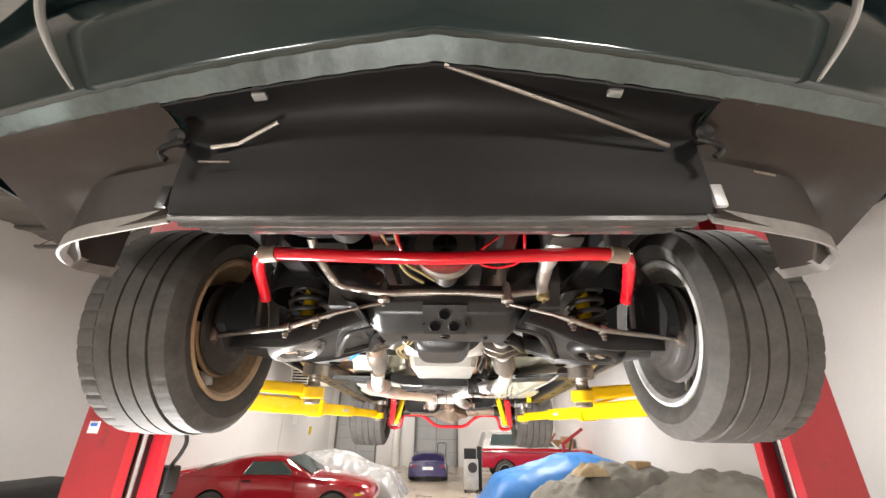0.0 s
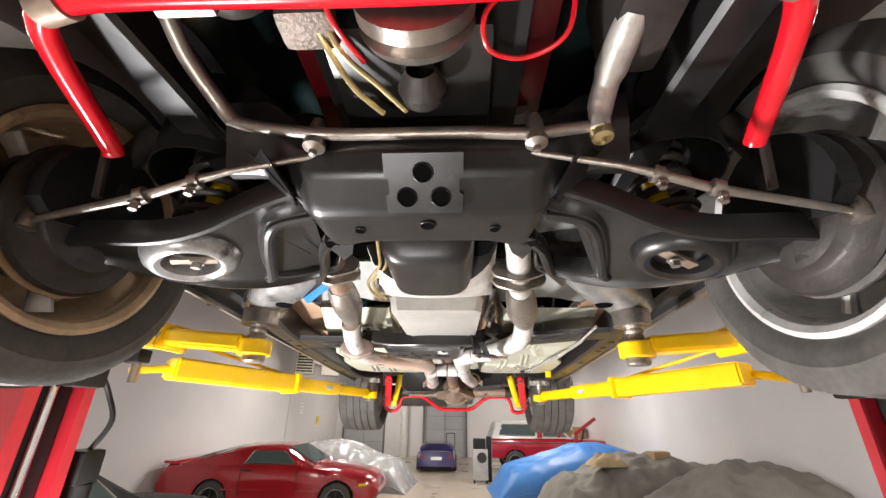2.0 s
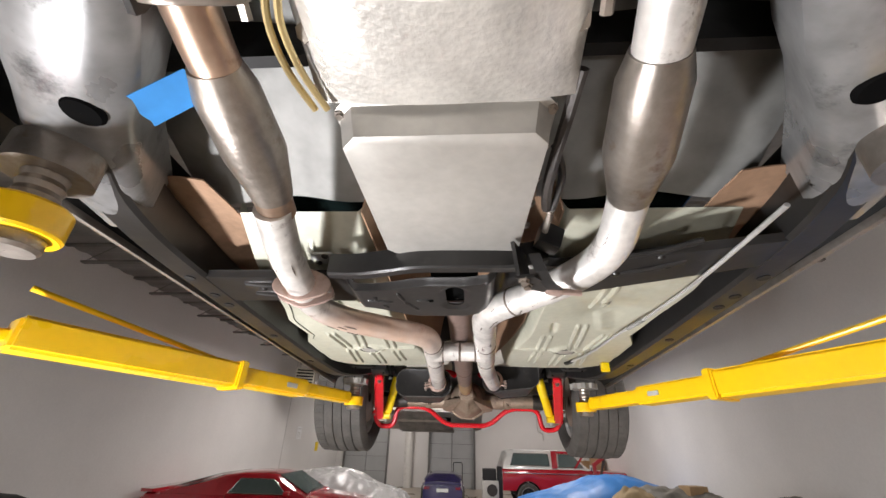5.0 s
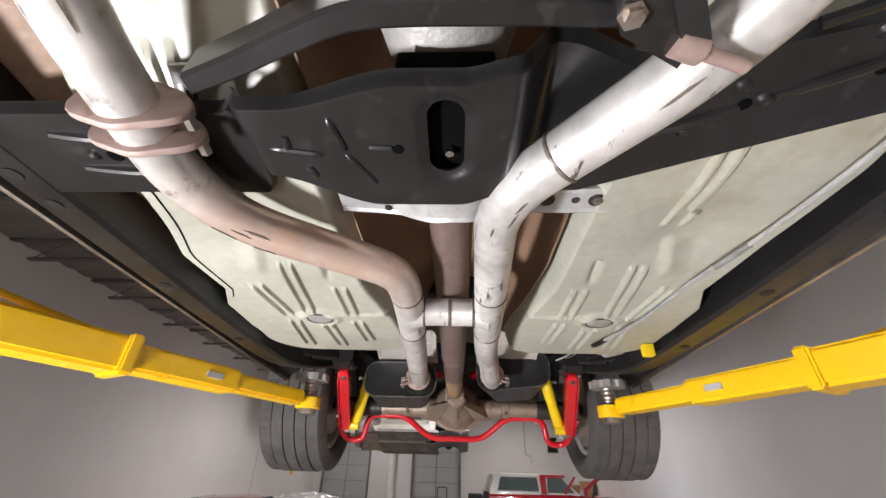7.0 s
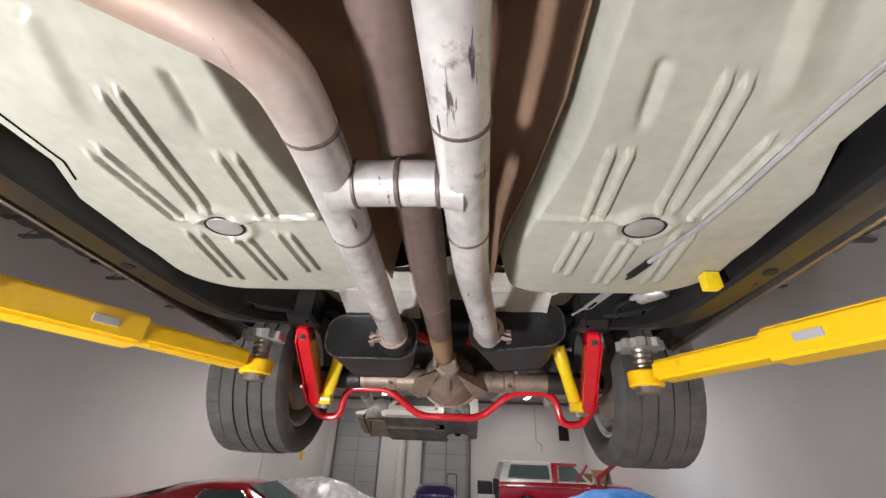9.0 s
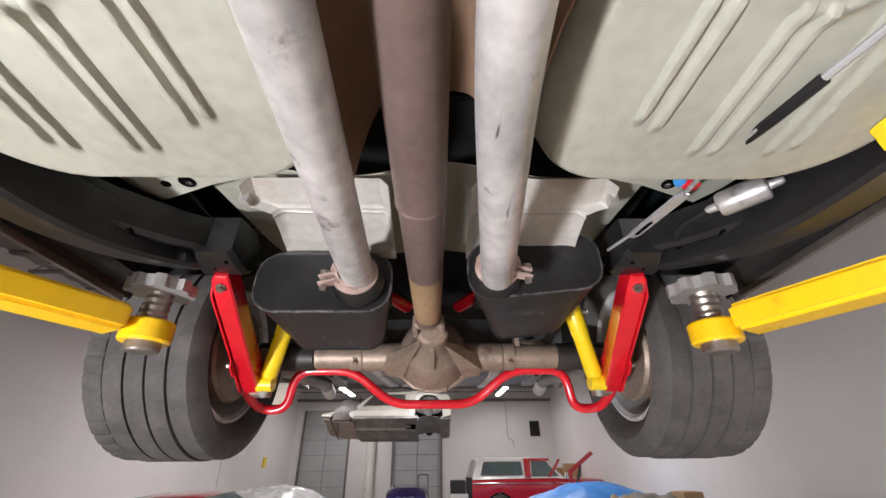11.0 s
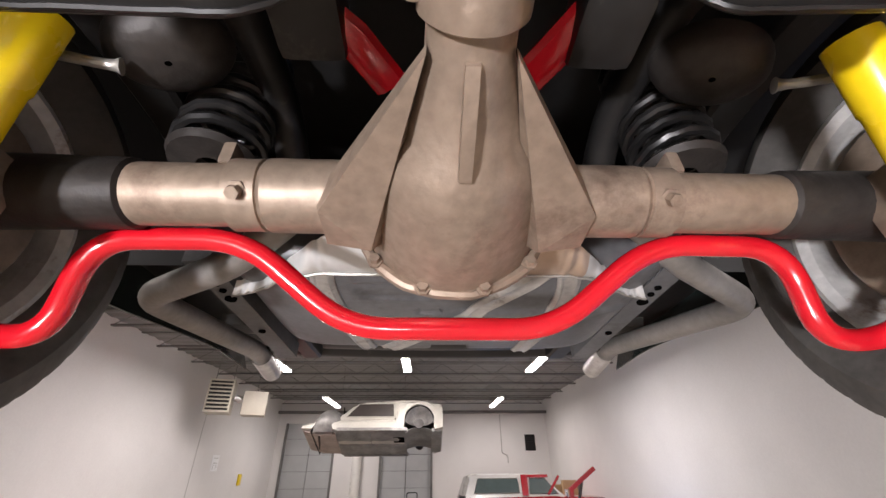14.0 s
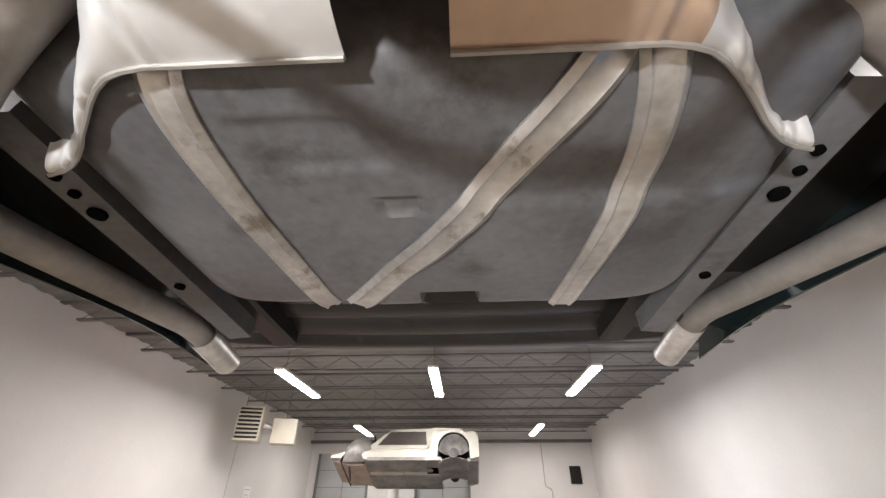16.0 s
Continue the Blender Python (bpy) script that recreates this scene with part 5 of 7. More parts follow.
part("strap", loft([[Vector((x, y, z)), Vector((x + 0.020, y - 0.004, z)), Vector((x + 0.020, y - 0.004, z + 0.004)), Vector((x, y, z + 0.004))] for x, y, z in ((0.120, 2.045, 1.500), (0.130, 2.054, 1.474), (0.142, 2.076, 1.462), (0.160, 2.104, 1.460), (0.170, 2.118, 1.464))]), M_SATIN, eh)
part("pin", tube([(0.160, 2.110, 1.466), (0.182, 2.117, 1.464), (0.184, 2.1175, 1.464), (0.225, 2.131, 1.466)], [0.011, 0.011, 0.006, 0.006], 14), M_RUSTF, eh, "rusty hanger pin")
for q in ((0.112, 2.068, 1.4635), (0.120, 2.089, 1.4635)):
    part("bolt", bolt(q, (0, -0.1, -1), 0.007, 0.008), M_STEEL, eh)
bp = part("bar_bracket", slab([(-0.350, 2.207), (-0.301, 2.205), (-0.303, 2.232), (-0.335, 2.262), (-0.372, 2.272)], 1.595, 1.600), M_SILVER, None, "pale bracket with two bolts")
for q in ((-0.320, 2.216, 1.5945), (-0.345, 2.248, 1.5945)):
    part("bolt", bolt(q, (0, 0, -1), 0.006, 0.005), M_DARKM, bp)

# ---------------------------------------------------------------- car: floor
def pan_inner(y):
    return 0.200 - 0.055 * smooth01((y - 2.70) / 0.35)


def line_rib(a, y, x0, y0, x1, y1, w=0.0062):
    """Height of a pressed rib from (x0, y0) to (x1, y1)."""
    if not y0 - 0.03 < y < y1 + 0.03:
        return 0.0
    rx = x0 + (x1 - x0) * (y - y0) / (y1 - y0)
    return math.exp(-((a - rx) / w) ** 6) * smooth01((y - y0 + 0.012) / 0.024) * smooth01((y1 + 0.012 - y) / 0.024)


RIBS = ((0.350, 2.20, 0.358, 2.505), (0.379, 2.20, 0.379, 2.455), (0.379, 2.455, 0.394, 2.468), (0.394, 2.468, 0.396, 2.512), (0.356, 2.640, 0.378, 2.885), (0.382, 2.645, 0.404, 2.880), (0.264, 2.75, 0.268, 2.90),
        (0.290, 2.75, 0.294, 2.90), (0.455, 2.73, 0.440, 2.90), (0.480, 2.74, 0.465, 2.91), (0.266, 2.955, 0.258, 3.10), (0.290, 2.955, 0.284, 3.11), (0.352, 2.965, 0.352, 3.15), (0.378, 2.965, 0.378, 3.15),
        (0.440, 2.95, 0.456, 3.15), (0.466, 2.95, 0.482, 3.14))


def floor_z(x, y):
    """The stamped floor: flat footwells with ribs, rising to the tunnel and to the edges."""
    a = abs(x)
    z = 1.573
    inner = pan_inner(y)
    z += 0.20 * smooth01((inner + 0.028 - a) / 0.07)
    cx, cy = max(0.0, a - 0.47, inner + 0.115 - a), max(0.0, y - 3.09)
    z += 0.10 * smooth01((math.hypot(cx, cy) - 0.115) / 0.05) * smooth01((y - 3.02) / 0.05 + 0.5 * (a > 0.4))
    z += 0.30 * smooth01((math.hypot(cx, cy) - 0.150) / 0.06) * smooth01((y - 3.10) / 0.06)
    z += 0.16 * smooth01((2.37 - y) / 0.5)
    z += 0.022 * math.exp(-((a - 0.43) / 0.09) ** 2 - ((y - 2.54) / 0.09) ** 2)
    d = (a - 0.395) * 0.96 - (y - 2.55) * 0.26
    z -= 0.012 * smooth01((d + 0.02) / 0.03) * smooth01((0.05 - d) / 0.06) * smooth01((y - 2.545) / 0.02) * smooth01((2.70 - y) / 0.06)
    z += 0.010 * math.exp(-((a - 0.28 - 0.1 * (y - 2.62)) / 0.008) ** 2) * smooth01((y - 2.61) / 0.02) * smooth01((2.73 - y) / 0.05)
    for rib in RIBS:
        z -= 0.0085 * line_rib(a, y, *rib)
    z -= 0.007 * math.exp(-((y - 2.905 - 0.004 * math.sin(a * 30)) / 0.008) ** 4) * smooth01((a - 0.165) / 0.02) * smooth01((0.47 - a) / 0.03)
    d = math.hypot(a - 0.372, (y - 2.925) / 0.92)
    z -= 0.008 * math.exp(-((d - 0.046) / 0.011) ** 2) - 0.002 * (d < 0.034)
    z += 0.0015 * noise.noise(Vector((x * 7, y * 7, 1.0)))
    return z


EDGE_L = ((2.12, 0.50), (2.42, 0.527), (2.53, 0.553), (2.61, 0.575), (2.76, 0.562), (2.85, 0.602), (3.34, 0.61))
EDGE_R = ((2.12, 0.585), (2.50, 0.575), (2.74, 0.556), (2.84, 0.60), (3.34, 0.61))


def interp(keys, x):
    for (a, va), (b, vb) in zip(keys, keys[1:]):
        if x <= b:
            t = 0 if b == a else max(0, (x - a) / (b - a))
            return va + (vb - va) * t
    return keys[-1][1]


def pan_point(s, u, v):
    y = 2.12 + 1.22 * v
    x = pan_inner(y) + (interp(EDGE_L if s < 0 else EDGE_R, y) - pan_inner(y)) * u
    return Vector((s * x, y, floor_z(x, y) + 0.05 * smooth01((u - 0.972) / 0.028)))


for s in (-1, 1):
    fp = part("floor_pan", sheet(lambda u, v: pan_point(s, u, v), 190, 240, 0.0), M_PRIMER, None, "pale grey-green primed floor pan with pressed ribs")
    part("drain_plug", lathe([(0, -0.002), (0.030, -0.002), (0.033, 0.0), (0.035, 0.004), (0.02, 0.006)], 32, Matrix.Translation((s * 0.372, 2.925, 1.567)) @ Matrix.Diagonal((1, 0.85, 1, 1))), M_SHIELD, fp, "bright round drain plug")
    part("drain_rim", tube([(s * 0.372 + 0.034 * math.cos(a), 2.925 + 0.029 * math.sin(a), 1.566) for a in [2 * math.pi * k / 32 for k in range(33)]], 0.002, 6, cap=False), M_FLAT, fp)
    part("toe_board", sheet(lambda u, v: Vector((s * (0.16 + 0.42 * u), 1.62 + 0.50 * v, 1.86 - 0.17 * v - 0.01 * math.sin(u * 9))), 20, 12, 0.004), M_UNDER, None, "dull grey toe board")
    part("rocker_panel", loft([[(s * x, y, z) for x, z in ((0.69, 1.62), (0.725, 1.600), (0.731, 1.58), (0.737, 1.600), (0.80, 1.615), (0.845, 1.67), (0.86, 1.80), (0.69, 1.80))] for y in (1.66, 2.0, 2.6, 3.2, 3.66)]), M_SATIN, None, "dark rocker panel with pinch weld")
    part("pinch_weld", box(s * 0.731, 2.66, 1.574, 0.012, 1.95, 0.016, 0.003), M_STEEL)
    part("body_side", sheet(lambda u, v: Vector((s * (0.50 + 0.22 * u), 2.0 + 1.12 * v, 1.648 + 0.012 * math.sin(9 * v + 4 * u) + 0.03 * smooth01((u - 0.6) / 0.2))), 12, 40, 0.003), M_BROWN, None, "brown body side beside the floor pan, warm shade in its colour")
part("tunnel", sheet(lambda u, v: Vector((math.copysign(abs(2 * u - 1) ** 0.35, u - 0.5) * (0.195 - 0.055 * smooth01((v - 0.5) / 0.3)), 2.05 + 1.27 * v, 1.60 + 0.06 * smooth01((v - 0.75) / 0.25) + 0.26 * math.sin(math.pi * u) ** 0.8)), 48, 8, 0.003), M_BROWN, None, "brown transmission tunnel, undercoat and warm shade in its colour")
part("floor_seam", tube([(-(interp(EDGE_L, y) - 0.028), y, floor_z(interp(EDGE_L, y) - 0.028, y) - 0.001) for y in [2.40 + 0.02 * k for k in range(21)]], 0.0014, 6), M_VOID, None, "dark open floor seam")
part("firewall", box(0, 1.80, 1.96, 1.5, 0.02, 0.50), M_FLAT)

cab = part("parking_brake_cable", tube(spline([(0.50, 1.95, 1.535), (0.52, 2.25, 1.548), (0.505, 2.50, 1.552), (0.475, 2.66, 1.552), (0.455, 2.86, 1.553), (0.43, 2.98, 1.556), (0.41, 3.10, 1.566), (0.43, 3.20, 1.605), (0.455, 3.31, 1.636)], 6), 0.0045, 8), M_SILVER, None, "thin bright parking brake cable")
part("sleeve", tube(spline([(0.503, 2.52, 1.552), (0.488, 2.60, 1.552)], 3), 0.006, 8), M_UNDER, cab, "grey cable sleeve")
part("sleeve", tube(spline([(0.42, 3.03, 1.558), (0.412, 3.10, 1.566), (0.43, 3.19, 1.602)], 6), 0.007, 8), M_FLAT, cab, "black cable sleeve")
a_, b_ = Vector((0.456, 3.316, 1.636)), Vector((0.424, 3.466, 1.640))
d_ = (b_ - a_).normalized().cross(Vector((0, 0, 1))).normalized()
adj = part("adjuster", loft([[a_.lerp(b_, t) + d_ * w + Vector((0, 0, z)) for w, z in ((-h, 0.003), (-h, -0.003), (h, -0.003), (h, 0.003))] for t, h in ((0, 0.006), (0.06, 0.011), (0.92, 0.011), (1.0, 0.005))]), M_SILVER, cab, "bright slotted cable adjuster")
part("slot", loft([[a_.lerp(b_, t) + d_ * w + Vector((0, 0, z)) for w, z in ((-h, -0.0025), (-h, -0.0045), (h, -0.0045), (h, -0.0025))] for t, h in ((0.58, 0.001), (0.62, 0.004), (0.88, 0.004), (0.92, 0.001))]), M_VOID, adj)
part("adjuster_end", tube([(0.425, 3.455, 1.643), (0.402, 3.535, 1.648)], 0.0035, 8), M_SILVER, cab)
part("equaliser", box(0.458, 3.300, 1.645, 0.026, 0.020, 0.016, 0.004, (0, 0, 20)), M_RED, cab, "red cable clip")
part("clip", box(0.440, 3.298, 1.648, 0.014, 0.018, 0.014, 0.004, (0, 0, 20)), M_TAPE, cab, "blue cable clip")
part("tag", box(0.567, 3.10, 1.553, 0.030, 0.025, 0.035, 0.003), M_YELSHK, None, "yellow paper tag on the rail")
part("masking_tape", sheet(lambda u, v: Vector((-0.405 + 0.055 * u, 1.735 + 0.05 * v, 1.558 + 0.05 * u + 0.003 * math.sin(9 * v))), 6, 6, 0.001), M_TAPE, None, "strip of blue masking tape")
ff = part("fuel_filter", lathe([(0.004, -0.060), (0.007, -0.055), (0.008, -0.040), (0.020, -0.037), (0.0225, -0.032), (0.0225, 0.032), (0.020, 0.037), (0.008, 0.040), (0.007, 0.055), (0.004, 0.060)], 24, along((0.546, 3.306, 1.622), (0.590, 3.250, 1.620))), M_STRAP, None, "dull silver canister fuel filter")
part("bracket", box(0.535, 3.40, 1.632, 0.012, 0.075, 0.012, 0.003, (0, 0, 35)), M_BLACK, ff)
part("fuel_hose", tube(spline([(0.512, 3.352, 1.622), (0.495, 3.40, 1.625), (0.50, 3.44, 1.622), (0.53, 3.46, 1.62)], 5), 0.007, 8), M_FLAT, ff)
for s in (-1, 1):
    kp = part("kick_up_plate", slab([(s * x, y) for x, y in ((0.355, 3.335), (0.36, 3.368), (0.43, 3.385), (0.565, 3.44), (0.60, 3.39), (0.62, 3.33), (0.50, 3.30))], 1.712, 1.718), M_PRIMER, None, "pale folded floor plate with punched holes")
    for x, y, r in ((0.482, 3.378, 0.016), (0.435, 3.350, 0.008), (0.528, 3.385, 0.009)):
        part("hole", rod((s * x, y, 1.7125), (s * x, y, 1.7095), r, 14), M_VOID, kp)
    part("bolt", bolt((s * 0.478, 3.380, 1.7095), (0, 0, -1), 0.005, 0.004), M_CHROME, kp)
    def side_section(xi, xo, y, z):
        m_ = (xi + xo) / 2
        return [(s * x, y, zz) for x, zz in ((xi, z + 0.07), (xi, z + 0.004), (xi + 0.012, z - 0.006), (m_ - 0.02, z - 0.002), (m_, z - 0.012), (m_ + 0.02, z - 0.002), (xo - 0.012, z), (xo, z + 0.008), (xo, z + 0.07))]
    sm = part("side_member", loft([side_section(*q) for q in ((0.61, 0.70, 3.10, 1.560), (0.61, 0.71, 3.22, 1.575), (0.572, 0.715, 3.34, 1.595), (0.505, 0.69, 3.44, 1.612), (0.45, 0.61, 3.52, 1.635), (0.43, 0.56, 3.60, 1.675))], close=True), M_BLACK, None, "black kick-up side member with slots")
    for x, y, z, r, k in ((0.655, 3.335, 1.5935, 0.014, 2.4), (0.565, 3.405, 1.600, 0.010, 3.0), (0.52, 3.47, 1.617, 0.006, 1.0), (0.60, 3.30, 1.588, 0.005, 1.0)):
        part("slot", lathe([(0, -0.003), (r, -0.003), (r, 0.02)], 18, Matrix.Translation((s * x, y, z)) @ Matrix.Rotation(radians(-28 * s), 4, "Z") @ Matrix.Diagonal((1, k, 1, 1))), M_VOID, sm)
    mb = part("arm_mount", loft([[(s * x, y, z) for x, z in ((xa, 1.70), (xa, zb + 0.01), (xa + 0.01, zb), (xb - 0.01, zb), (xb, zb + 0.01), (xb, 1.70))] for y, xa, xb, zb in ((3.485, 0.418, 0.50, 1.612), (3.515, 0.412, 0.505, 1.600), (3.56, 0.412, 0.515, 1.598), (3.60, 0.42, 0.52, 1.62))]), M_BLACK, None, "black folded trailing arm mount")
    for x, y in ((0.435, 3.510), (0.47, 3.535)):
        part("bolt_hole", rod((s * x, y, 1.6035), (s * x, y, 1.5985), 0.004, 10), M_VOID, mb)

SHIFT[0] = 0.04
# driveshaft
ds = part("driveshaft", tube([(-0.015, 2.30, 1.60), (-0.015, 2.36, 1.598), (-0.013, 2.9, 1.583), (-0.012, 3.20, 1.576), (-0.011, 3.25, 1.574), (-0.010, 3.70, 1.562)], [0.034, 0.040, 0.040, 0.040, 0.038, 0.033], 24), M_SHAFT, None, "brown rusty driveshaft")
part("weld_ring", lathe([(0.038, -0.008), (0.0415, 0), (0.038, 0.008)], 24, along((-0.012, 3.22, 1.5755), (-0.011, 3.4, 1.571))), M_SHAFT, ds)
bm = rod((-0.045, 3.735, 1.56), (0.026, 3.735, 1.56), 0.016, 14)
bm = tube([(-0.010, 3.69, 1.562), (-0.010, 3.73, 1.56)], [0.034, 0.022], 16, bm)
bm = box(-0.045, 3.755, 1.56, 0.014, 0.06, 0.045, 0.006, bm=bm)
bm = box(0.026, 3.755, 1.56, 0.014, 0.06, 0.045, 0.006, bm=bm)
part("bleached_end", tube([(-0.0102, 3.445, 1.5685), (-0.010, 3.66, 1.5628)], [0.0362, 0.0338], 24, cap=False), M_TANSH, ds, "tan bleached rear end of the shaft")
part("universal_joint", bm, M_AXLE, ds, "greasy universal joint")

SHIFT[0] = 0.055
# ---------------------------------------------------------------- car: rear axle
ax = part("rear_axle", tube([(-0.60, 4.0, 1.55), (-0.23, 4.0, 1.55), (-0.22, 4.0, 1.55), (0.22, 4.0, 1.55), (0.23, 4.0, 1.55), (0.60, 4.0, 1.55)], [0.038, 0.038, 0.045, 0.045, 0.038, 0.038], 24), M_AXLE, None, "grimy rear axle tube")


def diff_sections():
    secs = []
    for y, w, z0, z1 in ((3.745, 0.030, 1.520, 1.57), (3.755, 0.043, 1.512, 1.582), (3.778, 0.044, 1.510, 1.585), (3.784, 0.0365, 1.520, 1.578), (3.81, 0.038, 1.514, 1.585), (3.85, 0.052, 1.505, 1.60), (3.888, 0.062, 1.488, 1.62), (3.902, 0.084, 1.476, 1.64), (3.935, 0.100, 1.468, 1.66), (3.955, 0.104, 1.465, 1.66), (4.0, 0.111, 1.459, 1.67), (4.05, 0.118, 1.458, 1.672), (4.075, 0.122, 1.458, 1.672)):
        cz, h = (z0 + z1) / 2, (z1 - z0) / 2
        secs.append([Vector((w * math.cos(a) * (1 - 0.12 * abs(math.sin(a))), y, cz + h * math.sin(a))) for a in [2 * math.pi * k / 28 for k in range(28)]])
    return loft(secs)


part("differential", diff_sections(), M_AXLE, ax, "cast iron differential housing")
part("differential_rib", loft([[Vector((dx, y, z + dz)) for dx, dz in ((-0.007, 0.02), (-0.006, -0.008), (0.006, -0.008), (0.007, 0.02))] for y, z in ((3.800, 1.520), (3.83, 1.506), (3.875, 1.489), (3.892, 1.486))]), M_AXLE, ax)
part("cover_flange", tube([(0.124 * math.cos(a), 4.078, 1.565 + (0.106 + 0.002 * (k % 4 == 0)) * math.sin(a)) for k, a in [(k, 2 * math.pi * k / 36) for k in range(37)]], 0.008, 8, cap=False), M_AXLE, ax)
part("cover", loft([[Vector((w * math.cos(a), y, 1.565 + w * 0.84 * math.sin(a))) for a in [2 * math.pi * k / 28 for k in range(28)]] for y, w in ((4.078, 0.128), (4.088, 0.126), (4.104, 0.10), (4.112, 0.05))]), M_AXLE, ax, "round stamped cover")
for k in range(10):
    a = 2 * math.pi * k / 10
    part("bolt", bolt((0.126 * math.cos(a), 4.070, 1.565 + 0.108 * math.sin(a)), (0, -1, 0), 0.007, 0.010), M_AXLE, ax)
for s in (-1, 1):
    part("gusset", loft([[(s * 0.036, 3.80, 1.526), (s * 0.152, 3.965, 1.500), (s * 0.152, 4.02, 1.495), (s * 0.10, 4.02, 1.486)], [(s * 0.036, 3.80, 1.540), (s * 0.168, 3.99, 1.546), (s * 0.168, 4.045, 1.541), (s * 0.09, 4.045, 1.514)]]), M_AXLE, ax)
    part("axle_sleeve", lathe([(0.036, -0.10), (0.043, -0.095), (0.046, 0.08), (0.036, 0.09)], 24, along((s * (0.475 if s < 0 else 0.50), 4.0, 1.55), (s * 0.7, 4.0, 1.55))), M_DARKM, ax, "dark sleeve over the axle end")
    part("bolt", bolt((s * 0.245, 3.965, 1.528), (0, -0.6, -0.8), 0.008, 0.014), M_AXLE, ax)
    part("band", lathe([(0.038, -0.02), (0.044, -0.018), (0.044, 0.018), (0.038, 0.02)], 22, along((s * 0.245, 4.0, 1.55), (s * 0.4, 4.0, 1.55))), M_AXLE, ax)
    part("shock_bracket", box(s * 0.515, 3.955, 1.49, 0.05, 0.05, 0.14, 0.008), M_AXLE, ax)
    # lower control arm: a red U-section
    a0, a1 = Vector((s * 0.468, 3.525, 1.598)), Vector((s * 0.533, 3.925, 1.460))
    d = (a1 - a0)
    L = d.length
    side = d.normalized().cross(Vector((0, 0, 1))).normalized()
    up = side.cross(d.normalized())
    def P3(t, u, w):
        return a0 + d * t + side * u + up * w
    secs = []
    for t, hw, hh in ((-0.06, 0.014, 0.018), (-0.03, 0.020, 0.026), (0.10, 0.022, 0.030), (0.55, 0.022, 0.030), (0.95, 0.023, 0.034), (1.05, 0.020, 0.030)):
        secs.append([P3(t, -hw, hh), P3(t, -hw, -hh + 0.004), P3(t, -hw + 0.004, -hh), P3(t, hw - 0.004, -hh), P3(t, hw, -hh + 0.004), P3(t, hw, hh)])
    la = part("trailing_arm", loft(secs), M_RED, None, "gloss red boxed rear trailing arm")
    o = s * side.x / abs(side.x)
    secs = []
    for t, lo, hi in ((0.0, -0.006, 0.026), (0.06, -0.034, 0.030), (0.64, -0.036, 0.030), (0.66, -0.050, 0.030), (0.76, -0.052, 0.030), (0.80, -0.040, 0.030), (0.98, -0.044, 0.034), (1.06, -0.030, 0.034)):
        secs.append([P3(t, o * 0.0220, hi), P3(t, o * 0.0220, lo), P3(t, o * 0.0260, lo), P3(t, o * 0.0260, hi)])
    part("side_flange", loft(secs), M_RED, la)
    for t, w in ((0.70, -0.034), (0.93, -0.022)):
        part("bolt", bolt(P3(t, o * 0.0262, w), side * o, 0.008, 0.012), M_STEEL, la)
    part("bolt", bolt(P3(0.0, 0.0, -0.028), up * -1, 0.008, 0.010), M_STEEL, la)
    # yellow shock
    b0, b1 = Vector((s * 0.490, 3.918, 1.450)), Vector((s * 0.430, 3.850, 1.66))
    sh = part("shock_absorber", tube([b0.lerp(b1, t) for t in (0.07, 0.10, 0.62, 0.64, 1.0)], [0.020, 0.0245, 0.0245, 0.0265, 0.0265], 20), M_YELSHK, None, "bright yellow rear shock absorber")
    part("eye", tube([b0 + Vector((-0.022, 0, 0)), b0 + Vector((0.022, 0, 0))], 0.023, 18), M_YELSHK, sh)
    part("stud", rod(b0 + Vector((0, 0, -0.01)), b0 + Vector((s * 0.01, 0.02, -0.03)), 0.011, 10), M_SILVER, sh)
    n = 120
    part("coil_spring", tube([(s * 0.33 + 0.055 * math.cos(k * 0.45), 4.03 + 0.055 * math.sin(k * 0.45), 1.64 + 0.24 * k / n) for k in range(n)], 0.008, 8), M_BLACK, None, "black rear coil spring")
    part("upper_arm", tube([(s * 0.085, 3.945, 1.70), (s * 0.125, 3.89, 1.705), (s * (0.16 if s > 0 else 0.185), 3.84, 1.71)], 0.024, 10, flat=0.8), M_RED, None, "red upper trailing arm")

    part("upper_arm_mount", box(s * 0.17, 3.86, 1.71, 0.08, 0.09, 0.07, 0.015), M_SATIN)
    part("spring_seat", lathe([(0.004, -0.022), (0.030, -0.020), (0.052, -0.008), (0.066, 0.014), (0.070, 0.04), (0.064, 0.042), (0.05, 0.012)], 28, Matrix.Translation((s * 0.335 - 0.012, 3.912, 1.690)) @ Matrix.Rotation(radians(14 * s), 4, "Y") @ Matrix.Diagonal((1.05, 0.8, 0.6, 1))), M_DARKM, None, "dark stamped cup above the axle")
    part("shock_strap", tube(spline([(s * 0.385, 3.905, 1.658), (s * 0.42, 3.896, 1.655), (s * 0.49, 3.885, 1.662)], 4), [0.010, 0.007] + [0.006] * 6 + [0.011], 10), M_SHIELD, None, "bare shock mounting strap")
    part("spring_perch", lathe([(0.02, -0.012), (0.055, -0.010), (0.06, 0.0), (0.055, 0.006), (0.03, 0.010)], 26, Matrix.Translation((s * 0.33, 4.03, 1.635))), M_DARKM, ax, "dark spring perch")
    part("axle_strap", box(s * 0.275, 3.985, 1.592, 0.016, 0.034, 0.034, 0.005), M_AXLE, ax)

SHIFT[0] = 0.0
P = [(-0.565, 3.97, 1.465), (-0.572, 4.06, 1.428), (-0.558, 4.137, 1.402), (-0.474, 4.137, 1.402), (-0.452, 4.105, 1.5185), (-0.264, 4.100, 1.5165), (-0.134, 4.151, 1.419)]
P = filleted(P + [(-x * 0.975, y, z) for x, y, z in P[::-1]], 0.055, 8)
